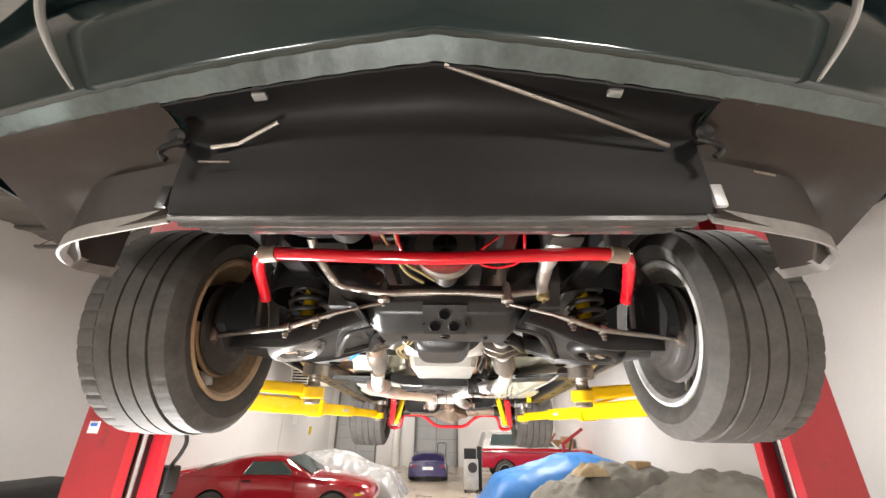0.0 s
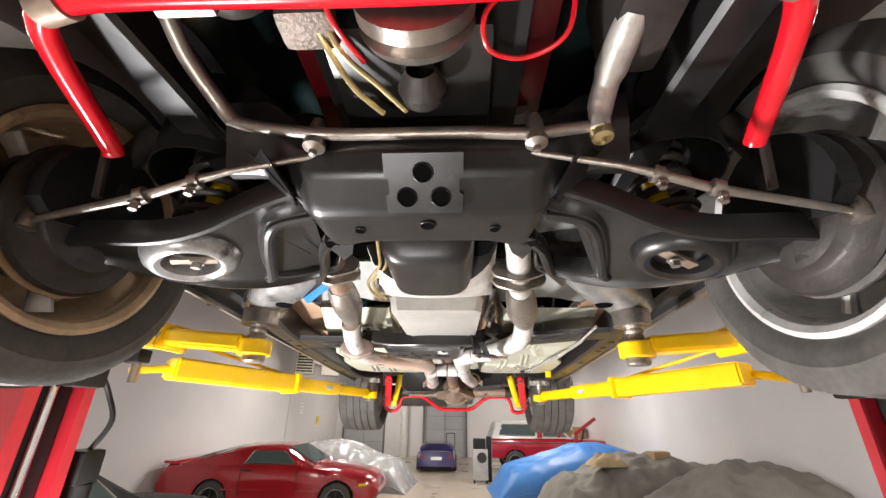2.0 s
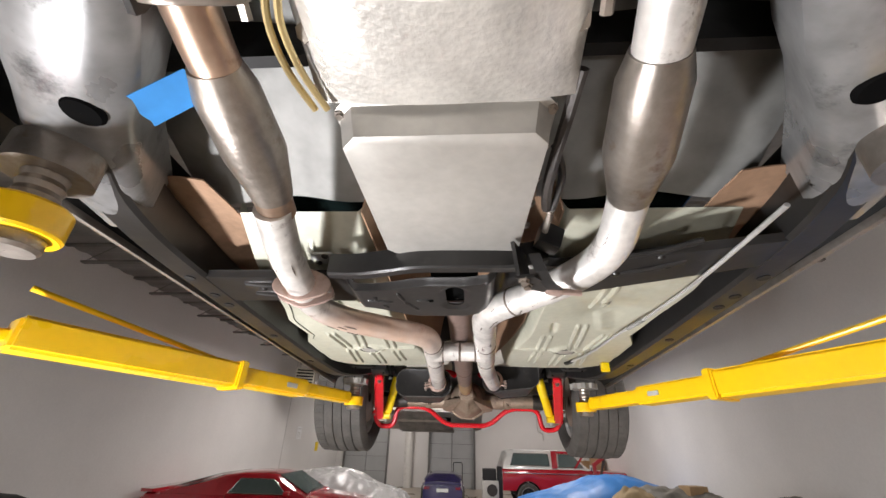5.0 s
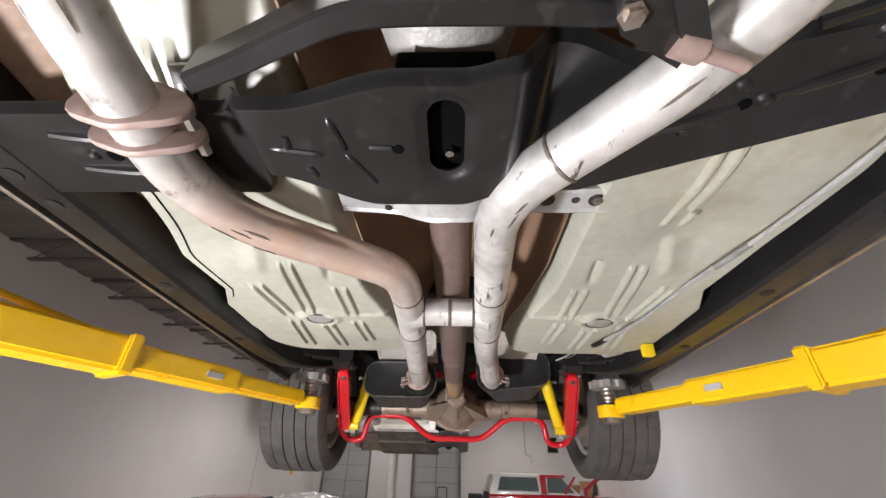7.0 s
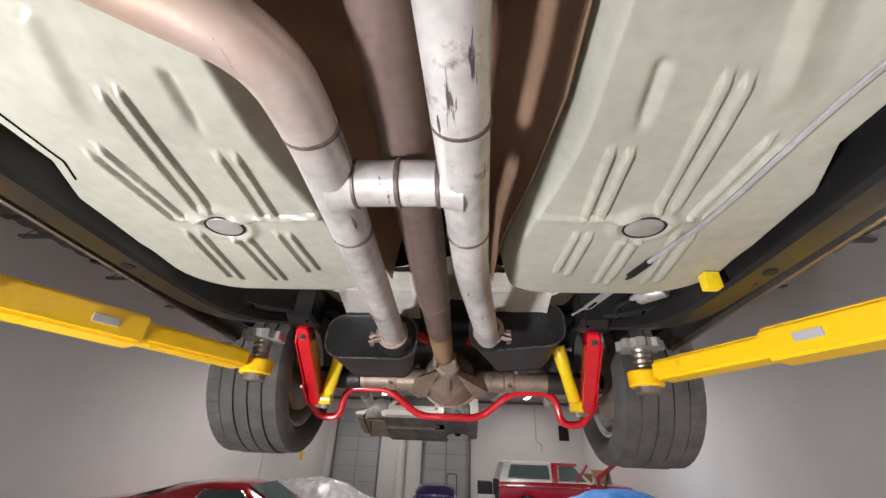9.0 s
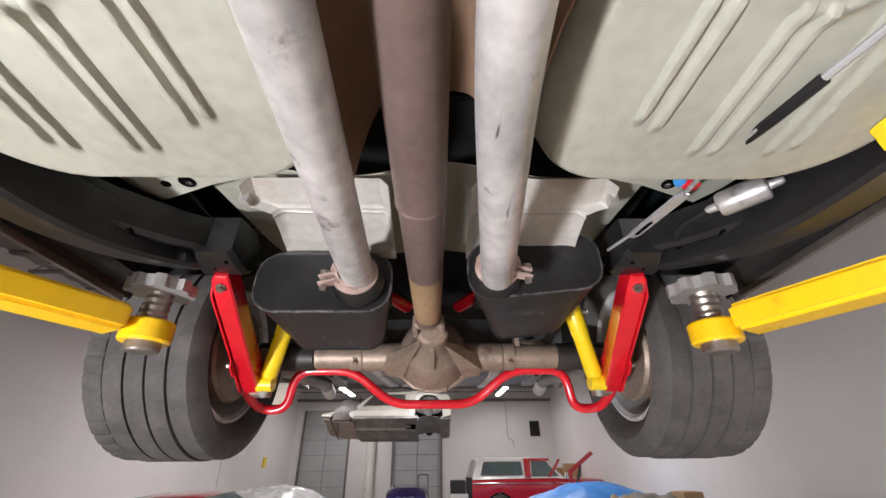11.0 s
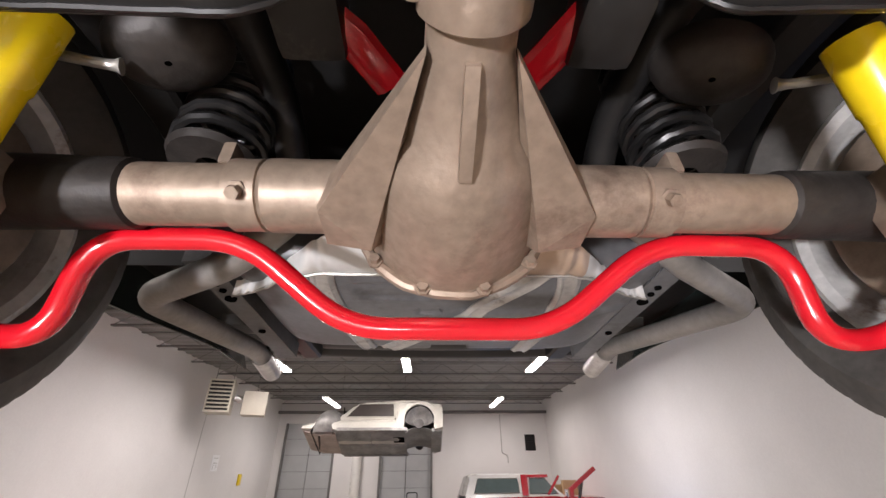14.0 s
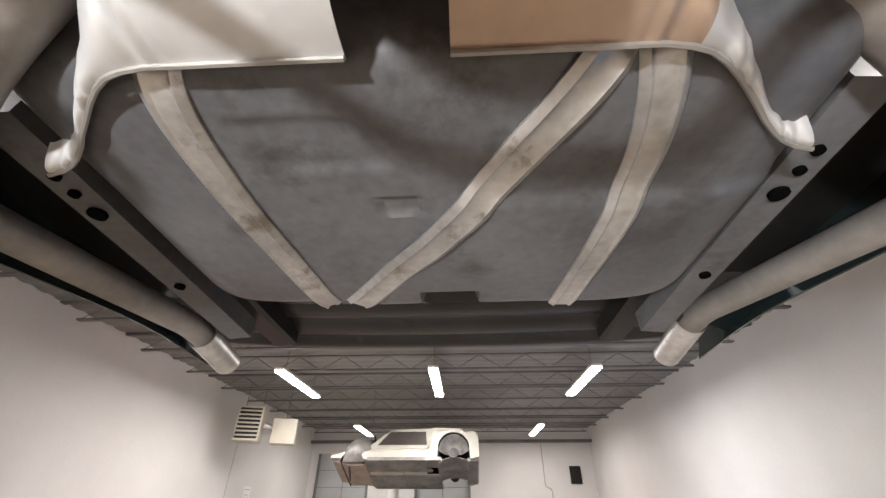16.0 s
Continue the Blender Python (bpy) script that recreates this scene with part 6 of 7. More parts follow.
part("rear_sway_bar", tube(P, 0.0145, 18), M_RED, None, "gloss red rear sway bar")

# ---------------------------------------------------------------- car: tank and tail
def tank(u, v):
    x = -0.475 + 0.975 * u
    y = 4.285 + 0.565 * v
    e = (1 - abs(2 * u - 1) ** 9) * (1 - abs(2 * v - 1) ** 12)
    z = 1.765 - 0.165 * max(e, 0) ** 0.5 + 0.012 * v
    z += 0.006 * smooth01((0.075 - abs(x + 0.11 - 0.5 * (y - 4.42))) / 0.010) * smooth01((0.040 - abs(y - 4.42)) / 0.012)
    z += 0.008 * smooth01((0.030 - abs(x + 0.03)) / 0.005) * smooth01((0.018 - abs(y - 4.525)) / 0.005)
    z -= 0.008 * smooth01((x - 0.0 + 0.5 * (y - 4.58)) / 0.012) * smooth01((y - 4.50) / 0.03)
    z += 0.05 * smooth01((0.055 - abs(x - 0.03)) / 0.015) * smooth01((y - 4.745) / 0.02)
    z += 0.0025 * noise.noise(Vector((x * 6, y * 6, 0)))
    return Vector((x, y, z))


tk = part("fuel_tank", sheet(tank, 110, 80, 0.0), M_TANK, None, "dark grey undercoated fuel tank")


def strap(pts, w, parent, lab):
    secs = []
    pts = spline(pts, 6)
    for i, p in enumerate(pts):
        d = (pts[min(i + 1, len(pts) - 1)] - pts[max(i - 1, 0)]).normalized()
        sd = d.cross(Vector((0, 0, 1))).normalized() * w
        up = Vector((0, 0, 1)) * 0.002
        secs.append([p - sd + up * 2, p - sd, p - sd * 0.8 - up * 2.0, p - sd * 0.62 - up * 3.4, p - sd * 0.45 - up * 2.0, p + sd * 0.45 - up * 2.0, p + sd * 0.62 - up * 3.4, p + sd * 0.8 - up * 2.0, p + sd, p + sd + up * 2])
    return part("strap", loft(secs), M_STRAP, parent, lab)


def on_tank(x, y):
    return (x, y, tank((x + 0.475) / 0.975, (y - 4.285) / 0.565).z - 0.004)


def strap_line(pts):
    p = spline([(x, y, 0) for x, y in pts], 4)
    return [on_tank(q.x, q.y) for q in p]


strap(strap_line([(-0.232, 4.315), (-0.240, 4.40), (-0.232, 4.55), (-0.203, 4.765), (-0.195, 4.80)]), 0.023, tk, "dull bare steel tank strap")
strap(strap_line([(0.205, 4.312), (0.125, 4.435), (0.042, 4.56), (-0.118, 4.765), (-0.145, 4.80)]), 0.026, tk, "diagonal bare steel strap")
strap(strap_line([(0.236, 4.312), (0.259, 4.427), (0.258, 4.57), (0.238, 4.755), (0.235, 4.80)]), 0.023, tk, "dull bare steel tank strap")
for s in (-1, 1):
    def shield(u, v, s=s):
        x = 0.046 + 0.404 * u
        k = smooth01((x - 0.24) / 0.21)
        d = 0.105 - 0.07 * smooth01((x - 0.18) / 0.12)
        crinkle = 0.0022 * math.sin(x * 190 + 2 * math.sin(x * 60)) * smooth01((x - 0.19) / 0.04)
        return Vector((s * (x - 0.02 * k * (1 - v)), 4.318 + 0.135 * k - d * (1 - v), 1.590 + 0.022 * k - 0.012 * math.sin(math.pi * v) + 0.016 * (1 - v) + crinkle))
    hs = part("heat_shield", sheet(lambda u, v: shield(0.52 * u, v), 60, 10, 0.002), M_SHIELDW if s < 0 else M_SHIELDC, None, "bare folded heat shield with a crinkled edge")
    part("shield_corner", sheet(lambda u, v: shield(0.52 + 0.48 * u, v), 60, 10, 0.002), M_SHIELDW, hs, "bright crinkled corner of the shield")
    part("shield_seam", tube([shield(k / 20, 0.97) + Vector((0, 0, -0.003)) for k in range(21)], 0.003, 6), M_SHIELD, hs)
    part("rear_frame", loft([[(s * x, y, z) for x, z in ((0.490, 1.665), (0.545, 1.660), (0.55, 1.80), (0.49, 1.80))] for y in (4.40, 4.9, 5.06)]), M_TANK, None, "splotched dark grey rear frame rail with holes")
    for y, r in ((4.50, 0.008), (4.535, 0.008), (4.58, 0.014), (4.80, 0.010)):
        part("hole", rod((s * 0.518, y, 1.664), (s * 0.518, y, 1.657), r, 14), M_VOID)
    part("quarter_panel", sheet(lambda u, v: Vector((s * (0.80 + 0.05 * math.sin(math.pi * v)), 3.60 + 1.78 * u, (1.63 + 0.33 * math.sqrt(max(0, 1 - ((3.60 + 1.78 * u - RW[1]) / 0.38) ** 2)) if abs(3.60 + 1.78 * u - RW[1]) < 0.38 else 1.63 + 0.08 * smooth01((3.60 + 1.78 * u - 4.4) / 0.8)) * (1 - v) + 2.12 * v)), 40, 8, 0.004), M_GREEN, None, "dark green rear quarter panel")
    part("quarter_liner", sheet(lambda u, v: Vector((s * (0.50 + 0.34 * v), 4.42 + 0.90 * u, 1.80 + 0.02 * math.sin(3 * v))), 6, 6, 0.003), M_BLACK, None, "black rear quarter liner")
    part("wheel_house", sheet(lambda u, v: Vector((s * (0.55 + 0.30 * v), RW[1] - 0.37 * math.cos(math.pi * u), RW[2] + 0.10 + 0.33 * math.sin(math.pi * u))), 20, 6, 0.003), M_FLAT, None, "black wheel house")
    def rshield(u, v, s=s):
        curl = 0.022 * smooth01((0.06 - u) / 0.06) + 0.022 * smooth01((u - 0.94) / 0.06)
        bead = 0.003 * math.exp(-((v - 0.33) / 0.018) ** 2) + 0.003 * math.exp(-((v - 0.385) / 0.018) ** 2) + 0.004 * smooth01((v - 0.90) / 0.04)
        x = 0.078 + (0.285 - 0.045 * smooth01((v - 0.25) / 0.1)) * u
        return Vector((s * x, 3.352 + 0.19 * v, 1.700 - 0.065 * v - bead - curl * (1 - v) + 0.0015 * noise.noise(Vector((x * 30, v * 9, s)))))
    rsh = part("rear_shield", sheet(rshield, 30, 60, 0.002), M_FSHIELD, None, "pale pressed floor shield over the muffler")
    part("clip", box(s * 0.36, 3.385, 1.675, 0.02, 0.02, 0.03, 0.006), M_SHIELD, rsh)
part("trunk_floor", box(0, 4.30, 1.93, 1.25, 1.9, 0.02), M_FLAT, None, "dark boot floor")
part("seat_floor", sheet(lambda u, v: Vector((-0.46 + 0.92 * u, 3.375 + 0.45 * v, 1.735 + 0.07 * v + 0.012 * math.sin(14 * u) * (1 - v) + 0.02 * math.exp(-((u - 0.5) / 0.12) ** 2))), 60, 24, 0.003), M_PRIMER, None, "primed floor over the mufflers")


def tail(u, v):
    x = -0.78 + 1.56 * u
    prof = ((5.06, 1.82), (5.10, 1.768), (5.16, 1.762), (5.19, 1.778), (5.22, 1.762), (5.27, 1.758), (5.30, 1.772), (5.33, 1.752), (5.36, 1.750), (5.375, 1.775), (5.375, 1.90), (5.35, 2.10))
    k = v * (len(prof) - 1)
    i = min(int(k), len(prof) - 2)
    p = Vector(prof[i]).lerp(Vector(prof[i + 1]), k - i)
    return Vector((x, p.x - 0.10 * abs(x) ** 3, p.y + 0.02 * abs(x) ** 2))


part("rear_valance", sheet(tail, 30, 24, 0.004), M_BLACK, None, "glossy black rear valance and bumper underside")

# upper shell, plain
def shell(u, v):
    y = 0.44 + 4.92 * u
    key = ((0.44, 2.12), (0.6, 2.16), (1.85, 2.24), (2.05, 2.27), (2.55, 2.62), (3.5, 2.62), (4.15, 2.28), (5.0, 2.22), (5.36, 2.14))
    for (a, za), (b, zb) in zip(key, key[1:]):
        if a <= y <= b + 1e-6:
            zt = za + (zb - za) * smooth01((y - a) / (b - a))
    a = math.pi * v
    c = math.cos(a)
    w = 0.86
    k = smooth01((zt - 2.28) / 0.3)
    x = -w * (1 if c > 0 else -1) * abs(c) ** (0.25 + 0.35 * k)
    return Vector((x, y, 2.10 + (zt - 2.10) * math.sin(a) ** 0.6))


part("body_shell", sheet(shell, 60, 28, 0.006), M_GREEN, None, "dark green upper body")

# ---------------------------------------------------------------- two-post lift
def W(x, y, z):
    """From the car's coordinates to the room's."""
    return CAR @ Vector((x, y, z))


lift = thing("two_post_lift", "red two-post car lift with yellow arms holding the car", "car lift", Matrix.Translation((0, 2.78, 0)))
LOFF = Matrix.Translation((0, -2.78, 0))


def lpart(name, bm, mat, parent=None, label="", smooth=True):
    return put(name, bm, mat, parent or lift, label, smooth, LOFF if parent is None else None)


def beam(a, b, w, h, bev=0.008, bm=None):
    a, b = Vector(a), Vector(b)
    d = b - a
    m = Matrix.Translation((a + b) / 2) @ Matrix.Rotation(math.atan2(d.y, d.x), 4, "Z") @ Matrix.Rotation(-math.atan2(d.z, math.hypot(d.x, d.y)), 4, "Y")
    t = bmesh.new()
    bmesh.ops.create_cube(t, size=1)
    bmesh.ops.scale(t, vec=(d.length, w, h), verts=t.verts)
    bmesh.ops.bevel(t, geom=t.edges[:], offset=bev, segments=2, affect="EDGES")
    bmesh.ops.transform(t, matrix=m, verts=t.verts)
    return join(bm, t)


HC = 3.75
POSTS = {-1: (Vector((-1.40, 2.05, 0)), Vector((-1.345, 2.257, 0)), Vector((-1.67, 2.10, 0)), (-1.377, 2.14)), 1: (Vector((1.575, 2.215, 0)), Vector((1.53, 2.40, 0)), Vector((1.86, 2.235, 0)), (1.575, 2.305))}
for s in (-1, 1):
    pb, pc, pa, ram = POSTS[s]
    e1, e2 = (pa - pb), (pc - pb)
    d1, d2 = e1.normalized(), e2.normalized()
    la, lb2 = e1.length, e2.length
    def at(u, v):
        """A point of the post's section: u outward, v along the open side."""
        p = pb + d1 * u + d2 * v
        return (p.x, p.y)
    w = 0.012
    poly = [at(0, 0), at(la, 0), at(la, lb2), at(0, lb2), at(0, lb2 - 0.035), at(w, lb2 - 0.035), at(w, lb2 - w), at(la - w, lb2 - w), at(la - w, w), at(w, w), at(w, 0.045), at(0, 0.045)]
    if s > 0:
        poly = poly[::-1]
    mid = (pb + pc) / 2
    ctr = mid + d1 * la / 2
    col = lpart("column", slab(poly, 0.02, HC), M_LIFT, None, "red enamelled lift column", smooth=False)
    lpart("base_plate", box(ctr.x, ctr.y, 0.012, 0.50, 0.45, 0.022, 0.004), M_LIFT, None)
    lpart("cylinder", rod((ram[0] + 0.02 * s, ram[1], 0.05), (ram[0] + 0.02 * s, ram[1], 2.25), 0.016, 18), M_CHROME, None, "bright hydraulic ram")
    gx, gy = at(0.07, lb2 / 2)
    lpart("cylinder_guard", box(gx, gy, 1.15, 0.02, lb2 - 0.05, 2.2, 0.004), M_FLAT, None)
    za = (W(s * 1.25, 2.2, 1.44)).z
    cc = mid - d1 * 0.03 + d2 * 0.04
    car_b = lpart("carriage", box(cc.x, cc.y, za + 0.06, 0.06, 0.13, 0.30, 0.015), M_FLAT, None, "black sliding carriage")
    lpart("guard", box(cc.x - s * 0.015, cc.y + 0.17, za + 0.045, 0.10, 0.07, 0.055, 0.008), M_FLAT, None, "black arm restraint housing")
    lpart("arm_bracket", beam(W(s * 1.26, 2.42, 1.46), Vector((cc.x, cc.y + 0.19, za - 0.01)), 0.05, 0.03, 0.006), M_YELLOW, None, "thin yellow arm bracket")
    lpart("pin", rod((cc.x - s * 0.02, cc.y + 0.19, za - 0.06), (cc.x - s * 0.02, cc.y + 0.19, za + 0.04), 0.018, 12), M_STEEL, None, "bare steel pivot pin")
    lpart("inner_arm", beam(Vector((cc.x, cc.y, za + 0.06)), W(s * 1.02, 1.81, 1.478), 0.12, 0.072, 0.010), M_YELLOW, None, "yellow inner lift arm")
    for pad, start, front in (((s * 0.56, 1.82, 1.442), (s * 1.04, 1.825, 1.478), True), ((-0.593 if s < 0 else 0.592, 3.575 if s < 0 else 3.555, 1.480 if s < 0 else 1.470), (s * 1.24, 2.40, 1.46), False)):
        p, q = W(*pad), W(*start)
        d = (p - q)
        k = 0.45 if front else 0.50
        h = 0.066 if front else 0.094
        arm = lpart("arm", beam(q, q + d * k, 0.115, h, 0.010), M_YELLOW, None, "yellow telescoping lift arm")
        if front:
            lpart("extension", beam(q + d * (k - 0.08), q + d * 0.95, 0.095, h * 0.70, 0.008), M_YELLOW, arm)
        else:
            lpart("extension", beam(q + d * (k - 0.08), q + d * 0.745, 0.098, h * 0.76, 0.008), M_YELLOW, arm)
            lpart("inner_extension", beam(q + d * 0.70, q + d * 0.96, 0.080, h * 0.56, 0.008), M_YELLOW, arm)
            lpart("worn_label", beam(q + d * 0.66 + Vector((0, -0.006, 0)), q + d * 0.70 + Vector((0, -0.006, 0)), 0.098, h * 0.2, 0.001), M_PAPERG, arm)
        collar = q + d * k
        lpart("collar", beam(collar - d.normalized() * 0.03, collar + d.normalized() * 0.005, 0.142, h + 0.012, 0.006), M_YELLOW, arm)
        for t in (0.50, 0.53):
            c = q + d * (k * t / 0.55)
            lpart("bolt", bolt(c + Vector((0, -0.068, 0.0)), (0, -1, 0), 0.010, 0.006), M_STEEL, arm)
        ring = Matrix.Translation(p + Vector((0, 0, -0.01)))
        lpart("pad_ring", lathe([(0.028, -0.022), (0.045, -0.022), (0.048, -0.018), (0.048, 0.018), (0.045, 0.022), (0.028, 0.022), (0.028, -0.022)], 28, ring), M_YELLOW, arm)
        top = 0.104 if front else 0.100
        lpart("screw", lathe([(0.001, -0.052), (0.029, -0.052), (0.033, -0.047), (0.033, -0.032), (0.025, -0.029)] + [(0.024 + 0.003 * (i % 2), -0.03 + 0.008 * i) for i in range(14)] + [(0.024, top - 0.02)], 24, Matrix.Translation(p)), M_STEEL, arm, "bare steel threaded screw")
        poly = []
        for i in range(48):
            a = 2 * math.pi * i / 48
            r = 0.062 * (1 + 0.08 * (1 if (i // 3) % 2 else -1)) if not front else 0.052
            poly.append((r * math.cos(a), r * math.sin(a)))
        lpart("pad", slab(poly, top - (0.045 if front else 0.026), top, m=Matrix.Translation(p)), M_STEEL if front else M_SHIELD, arm, "worn steel lift pad")
        if not front:
            lpart("stay", rod(q + Vector((0, 0, 0.13)), q + d * 0.52 + Vector((0, 0, 0.03)), 0.009, 10), M_YELLOW, arm, "thin yellow stay")
        else:
            lpart("pivot", rod(q + Vector((0, 0, -0.09)), q + Vector((0, 0, 0.09)), 0.035, 18), M_STEEL, arm)
    if s < 0:
        fm = Matrix.Translation(pb + d1 * 0.205 - d2 * 0.003 + Vector((0, 0, 2.135))) @ Matrix.Rotation(math.atan2(-d1.y, -d1.x), 4, "Z")
        lb = lpart("sticker", box(0, 0, 0, 0.055, 0.004, 0.05), M_PAPER, None, "white safety sticker", smooth=False)
        lb.data.transform(fm)
        lb2o = lpart("print", box(0, -0.003, 0.01, 0.035, 0.002, 0.014), M_LABELB, lb, smooth=False)
        lb2o.data.transform(fm)
        lpart("power_unit", box(-1.40, 2.36, 1.90, 0.10, 0.10, 0.12, 0.02), M_FLAT, None, "black hydraulic valve block")
        lpart("motor", rod((-1.40, 2.37, 1.60), (-1.40, 2.37, 1.84), 0.05, 20), M_FLAT, None, "black pump motor")
        lpart("hose", tube(spline([(-1.37, 2.34, 1.95), (-1.33, 2.36, 2.06), (-1.36, 2.34, 2.16), (-1.37, 2.30, 2.22)], 6), 0.010, 8), M_FLAT, None)
lpart("crossbar", box(0.09, 2.24, HC + 0.06, 3.40, 0.12, 0.12, 0.008), M_LIFT, None, "red overhead crossbar")

# ---------------------------------------------------------------- things round the room
def road_wheel(R, w):
    """A tyre and a deep five-spoke wheel with a bright lip, facing +z."""
    t = lathe([(R * 0.66, -w / 2), (R * 0.9, -w / 2 * 1.05), (R * 0.985, -w * 0.42), (R, -w * 0.30), (R, w * 0.30), (R * 0.985, w * 0.42), (R * 0.9, w / 2 * 1.05), (R * 0.66, w / 2)], 40)
    lip = lathe([(R * 0.58, w * 0.10), (R * 0.60, w * 0.40), (R * 0.64, w * 0.50), (R * 0.69, w * 0.50), (R * 0.69, -w * 0.4), (R * 0.58, -w * 0.4)], 40)
    dish = lathe([(0.01, w * 0.22), (R * 0.14, w * 0.22), (R * 0.18, w * 0.05), (R * 0.59, w * 0.02)], 32)
    spokes = bmesh.new()
    for k in range(5):
        a = radians(90 + 72 * k)
        c, s = math.cos(a), math.sin(a)
        quad = [(R * 0.10, -R * 0.07), (R * 0.585, -R * 0.10), (R * 0.585, R * 0.10), (R * 0.10, R * 0.07)]
        slab([(x * c - y * s, x * s + y * c) for x, y in quad], w * 0.16, w * 0.26, bm=spokes)
    return t, lip, dish, spokes


def vehicle(name, label, L, Wd, m, paint, top, belt, hw, glass, wheels=None, roof=None, sill=0.20, wr=0.33, group="", tumble=1.0, arches=()):
    """A car along +x, centred at its middle. top: hood and deck height along x; roof: greenhouse height; hw: half width along x; arches: (x, z, radius) of the wheel openings."""
    root = thing(name, label, "car", m, group)
    arches = arches or [(x, wr, wr * 1.13) for x, y in wheels or ()]
    n = 150
    secs = []
    for i in range(n + 1):
        x = -L / 2 + L * i / n
        w, zt = interp(hw, x), interp(top, x)
        zb = interp(sill, x) if isinstance(sill, (list, tuple)) else sill
        for ax, az, ar in arches:
            if abs(x - ax) < ar:
                zb = max(zb, az + math.sqrt(ar * ar - (x - ax) ** 2))
        zb = min(zb, zt - 0.12)
        mid = zb + (zt - zb) * 0.55
        lo = min(zb + 0.08, mid - 0.01)
        secs.append([Vector((x, y * w, z)) for y, z in ((-0.90, zb), (-0.985, zb + 0.002), (-0.988, lo), (-1.0, mid), (-0.975, max(zt - 0.10, mid + 0.01)), (-0.92, zt - 0.035), (-0.80, zt), (0, zt + 0.015), (0.80, zt), (0.92, zt - 0.035), (0.975, max(zt - 0.10, mid + 0.01)), (1.0, mid), (0.988, lo), (0.985, zb + 0.002), (0.90, zb))])
    put("body", loft(secs), paint, root)
    for ax, az, ar in arches:
        w = interp(hw, ax) * 0.955
        put("wheel_arch", sheet(lambda u, v: Vector((ax + (ar - 0.008) * math.cos(math.pi * u), -w + 2 * w * v, az + (ar - 0.008) * math.sin(math.pi * u))), 28, 2, 0.004), M_FLAT, root, "dark wheel arch")
    if roof:
        xs = [k[0] for k in roof]
        secs = []
        for i in range(41):
            x = xs[0] + (xs[-1] - xs[0]) * i / 40
            w, zr, z0 = interp(hw, x), interp(roof, x), interp(top, x) - 0.03
            zr = max(zr, z0 + 0.02)
            k = (zr - z0)
            secs.append([Vector((x, y * w, z)) for y, z in ((-0.93, z0), (-0.93 + 0.17 * tumble * k / 0.45, z0 + k * 0.80), (-0.90 + 0.24 * tumble * k / 0.45, zr - 0.02), (-0.40, zr + 0.01), (0.40, zr + 0.01), (0.90 - 0.24 * tumble * k / 0.45, zr - 0.02), (0.93 - 0.17 * tumble * k / 0.45, z0 + k * 0.80), (0.93, z0))])
        put("roof", loft(secs), glass[1], root)
        for (xa, xb, xc, xd, z0, z1) in glass[0]:
            for s in (-1, 1):
                w = interp(hw, xa)
                lo, hi = s * (w * 0.925 + 0.018), s * (w * (0.925 - 0.125 * tumble) + 0.022)
                b = bmesh.new()
                q = [Vector((xa, lo, z0)), Vector((xb, lo, z0)), Vector((xc, hi, z1)), Vector((xd, hi, z1))]
                o = [p + Vector((0, -s * 0.02, -0.004)) for p in q]
                loft([q, o], bm=b)
                wn = put("window", b, M_GLASS if name != "stripped_coupe" else M_BROWNP, root, smooth=False)
                for a, e in zip(q, q[1:] + q[:1]):
                    put("window_trim", rod(a, e, 0.010, 6), M_CHROME if name != "stripped_coupe" else M_CREAM, wn)
    for (x, y) in wheels or ():
        for s in (-1, 1):
            mm = Matrix.Translation((x, s * y, wr)) @ Matrix.Rotation(radians(-90 * s), 4, "X")
            t, lip, dish, spokes = road_wheel(wr, 0.22)
            for b in (t, lip, dish, spokes):
                bmesh.ops.transform(b, matrix=mm, verts=b.verts)
            wo = put("wheel", dish, M_FLAT, root, "dark dished wheel with a bright lip")
            put("tyre", t, M_RUBBER, wo)
            put("rim_lip", lip, M_SILVER, wo, "bright rim lip")
            put("spokes", spokes, M_DARKM, wo)
    return root


# red sports coupe, side on
RCM = pose(-4.26, 11.16, 0, 0, 0, 3) @ Matrix.Scale(1.07, 4)
rc = vehicle("sports_coupe", "parked glossy red sports coupe with dark windows", 4.5, 1.82, RCM, M_CARRED,
             [(-2.25, 0.70), (-2.21, 0.84), (-2.1, 0.93), (-1.3, 0.95), (0.4, 0.93), (0.9, 0.92), (1.5, 0.86), (2.0, 0.77), (2.18, 0.68), (2.25, 0.56)], None,
             [(-2.25, 0.76), (-2.0, 0.84), (-1.0, 0.90), (0.5, 0.90), (1.6, 0.87), (2.1, 0.76), (2.25, 0.62)],
             ([(-0.50, 0.58, 0.27, -0.36, 0.955, 1.185)], M_CARRED),
             [(-1.08, 0.79), (1.44, 0.79)], [(-1.80, 0.95), (-1.2, 1.10), (-0.75, 1.245), (-0.40, 1.285), (0.05, 1.285), (0.30, 1.255), (0.92, 0.93)],
             [(-2.25, 0.42), (-1.9, 0.24), (1.9, 0.21), (2.2, 0.36), (2.25, 0.42)], 0.32)
put("windscreen", sheet(lambda u, v: Vector((0.33 + 0.56 * v, -0.60 + 1.20 * u, 1.262 - 0.30 * v)), 8, 6, 0.01), M_GLASS, rc, "sloping windscreen")
put("hatch_glass", sheet(lambda u, v: Vector((-1.70 + 0.92 * v, (-0.70 + 1.40 * u) * (1 - 0.12 * v), 1.000 + 0.262 * v ** 0.9)), 8, 10, 0.008), M_HATCH, rc, "pale green hatch glass")
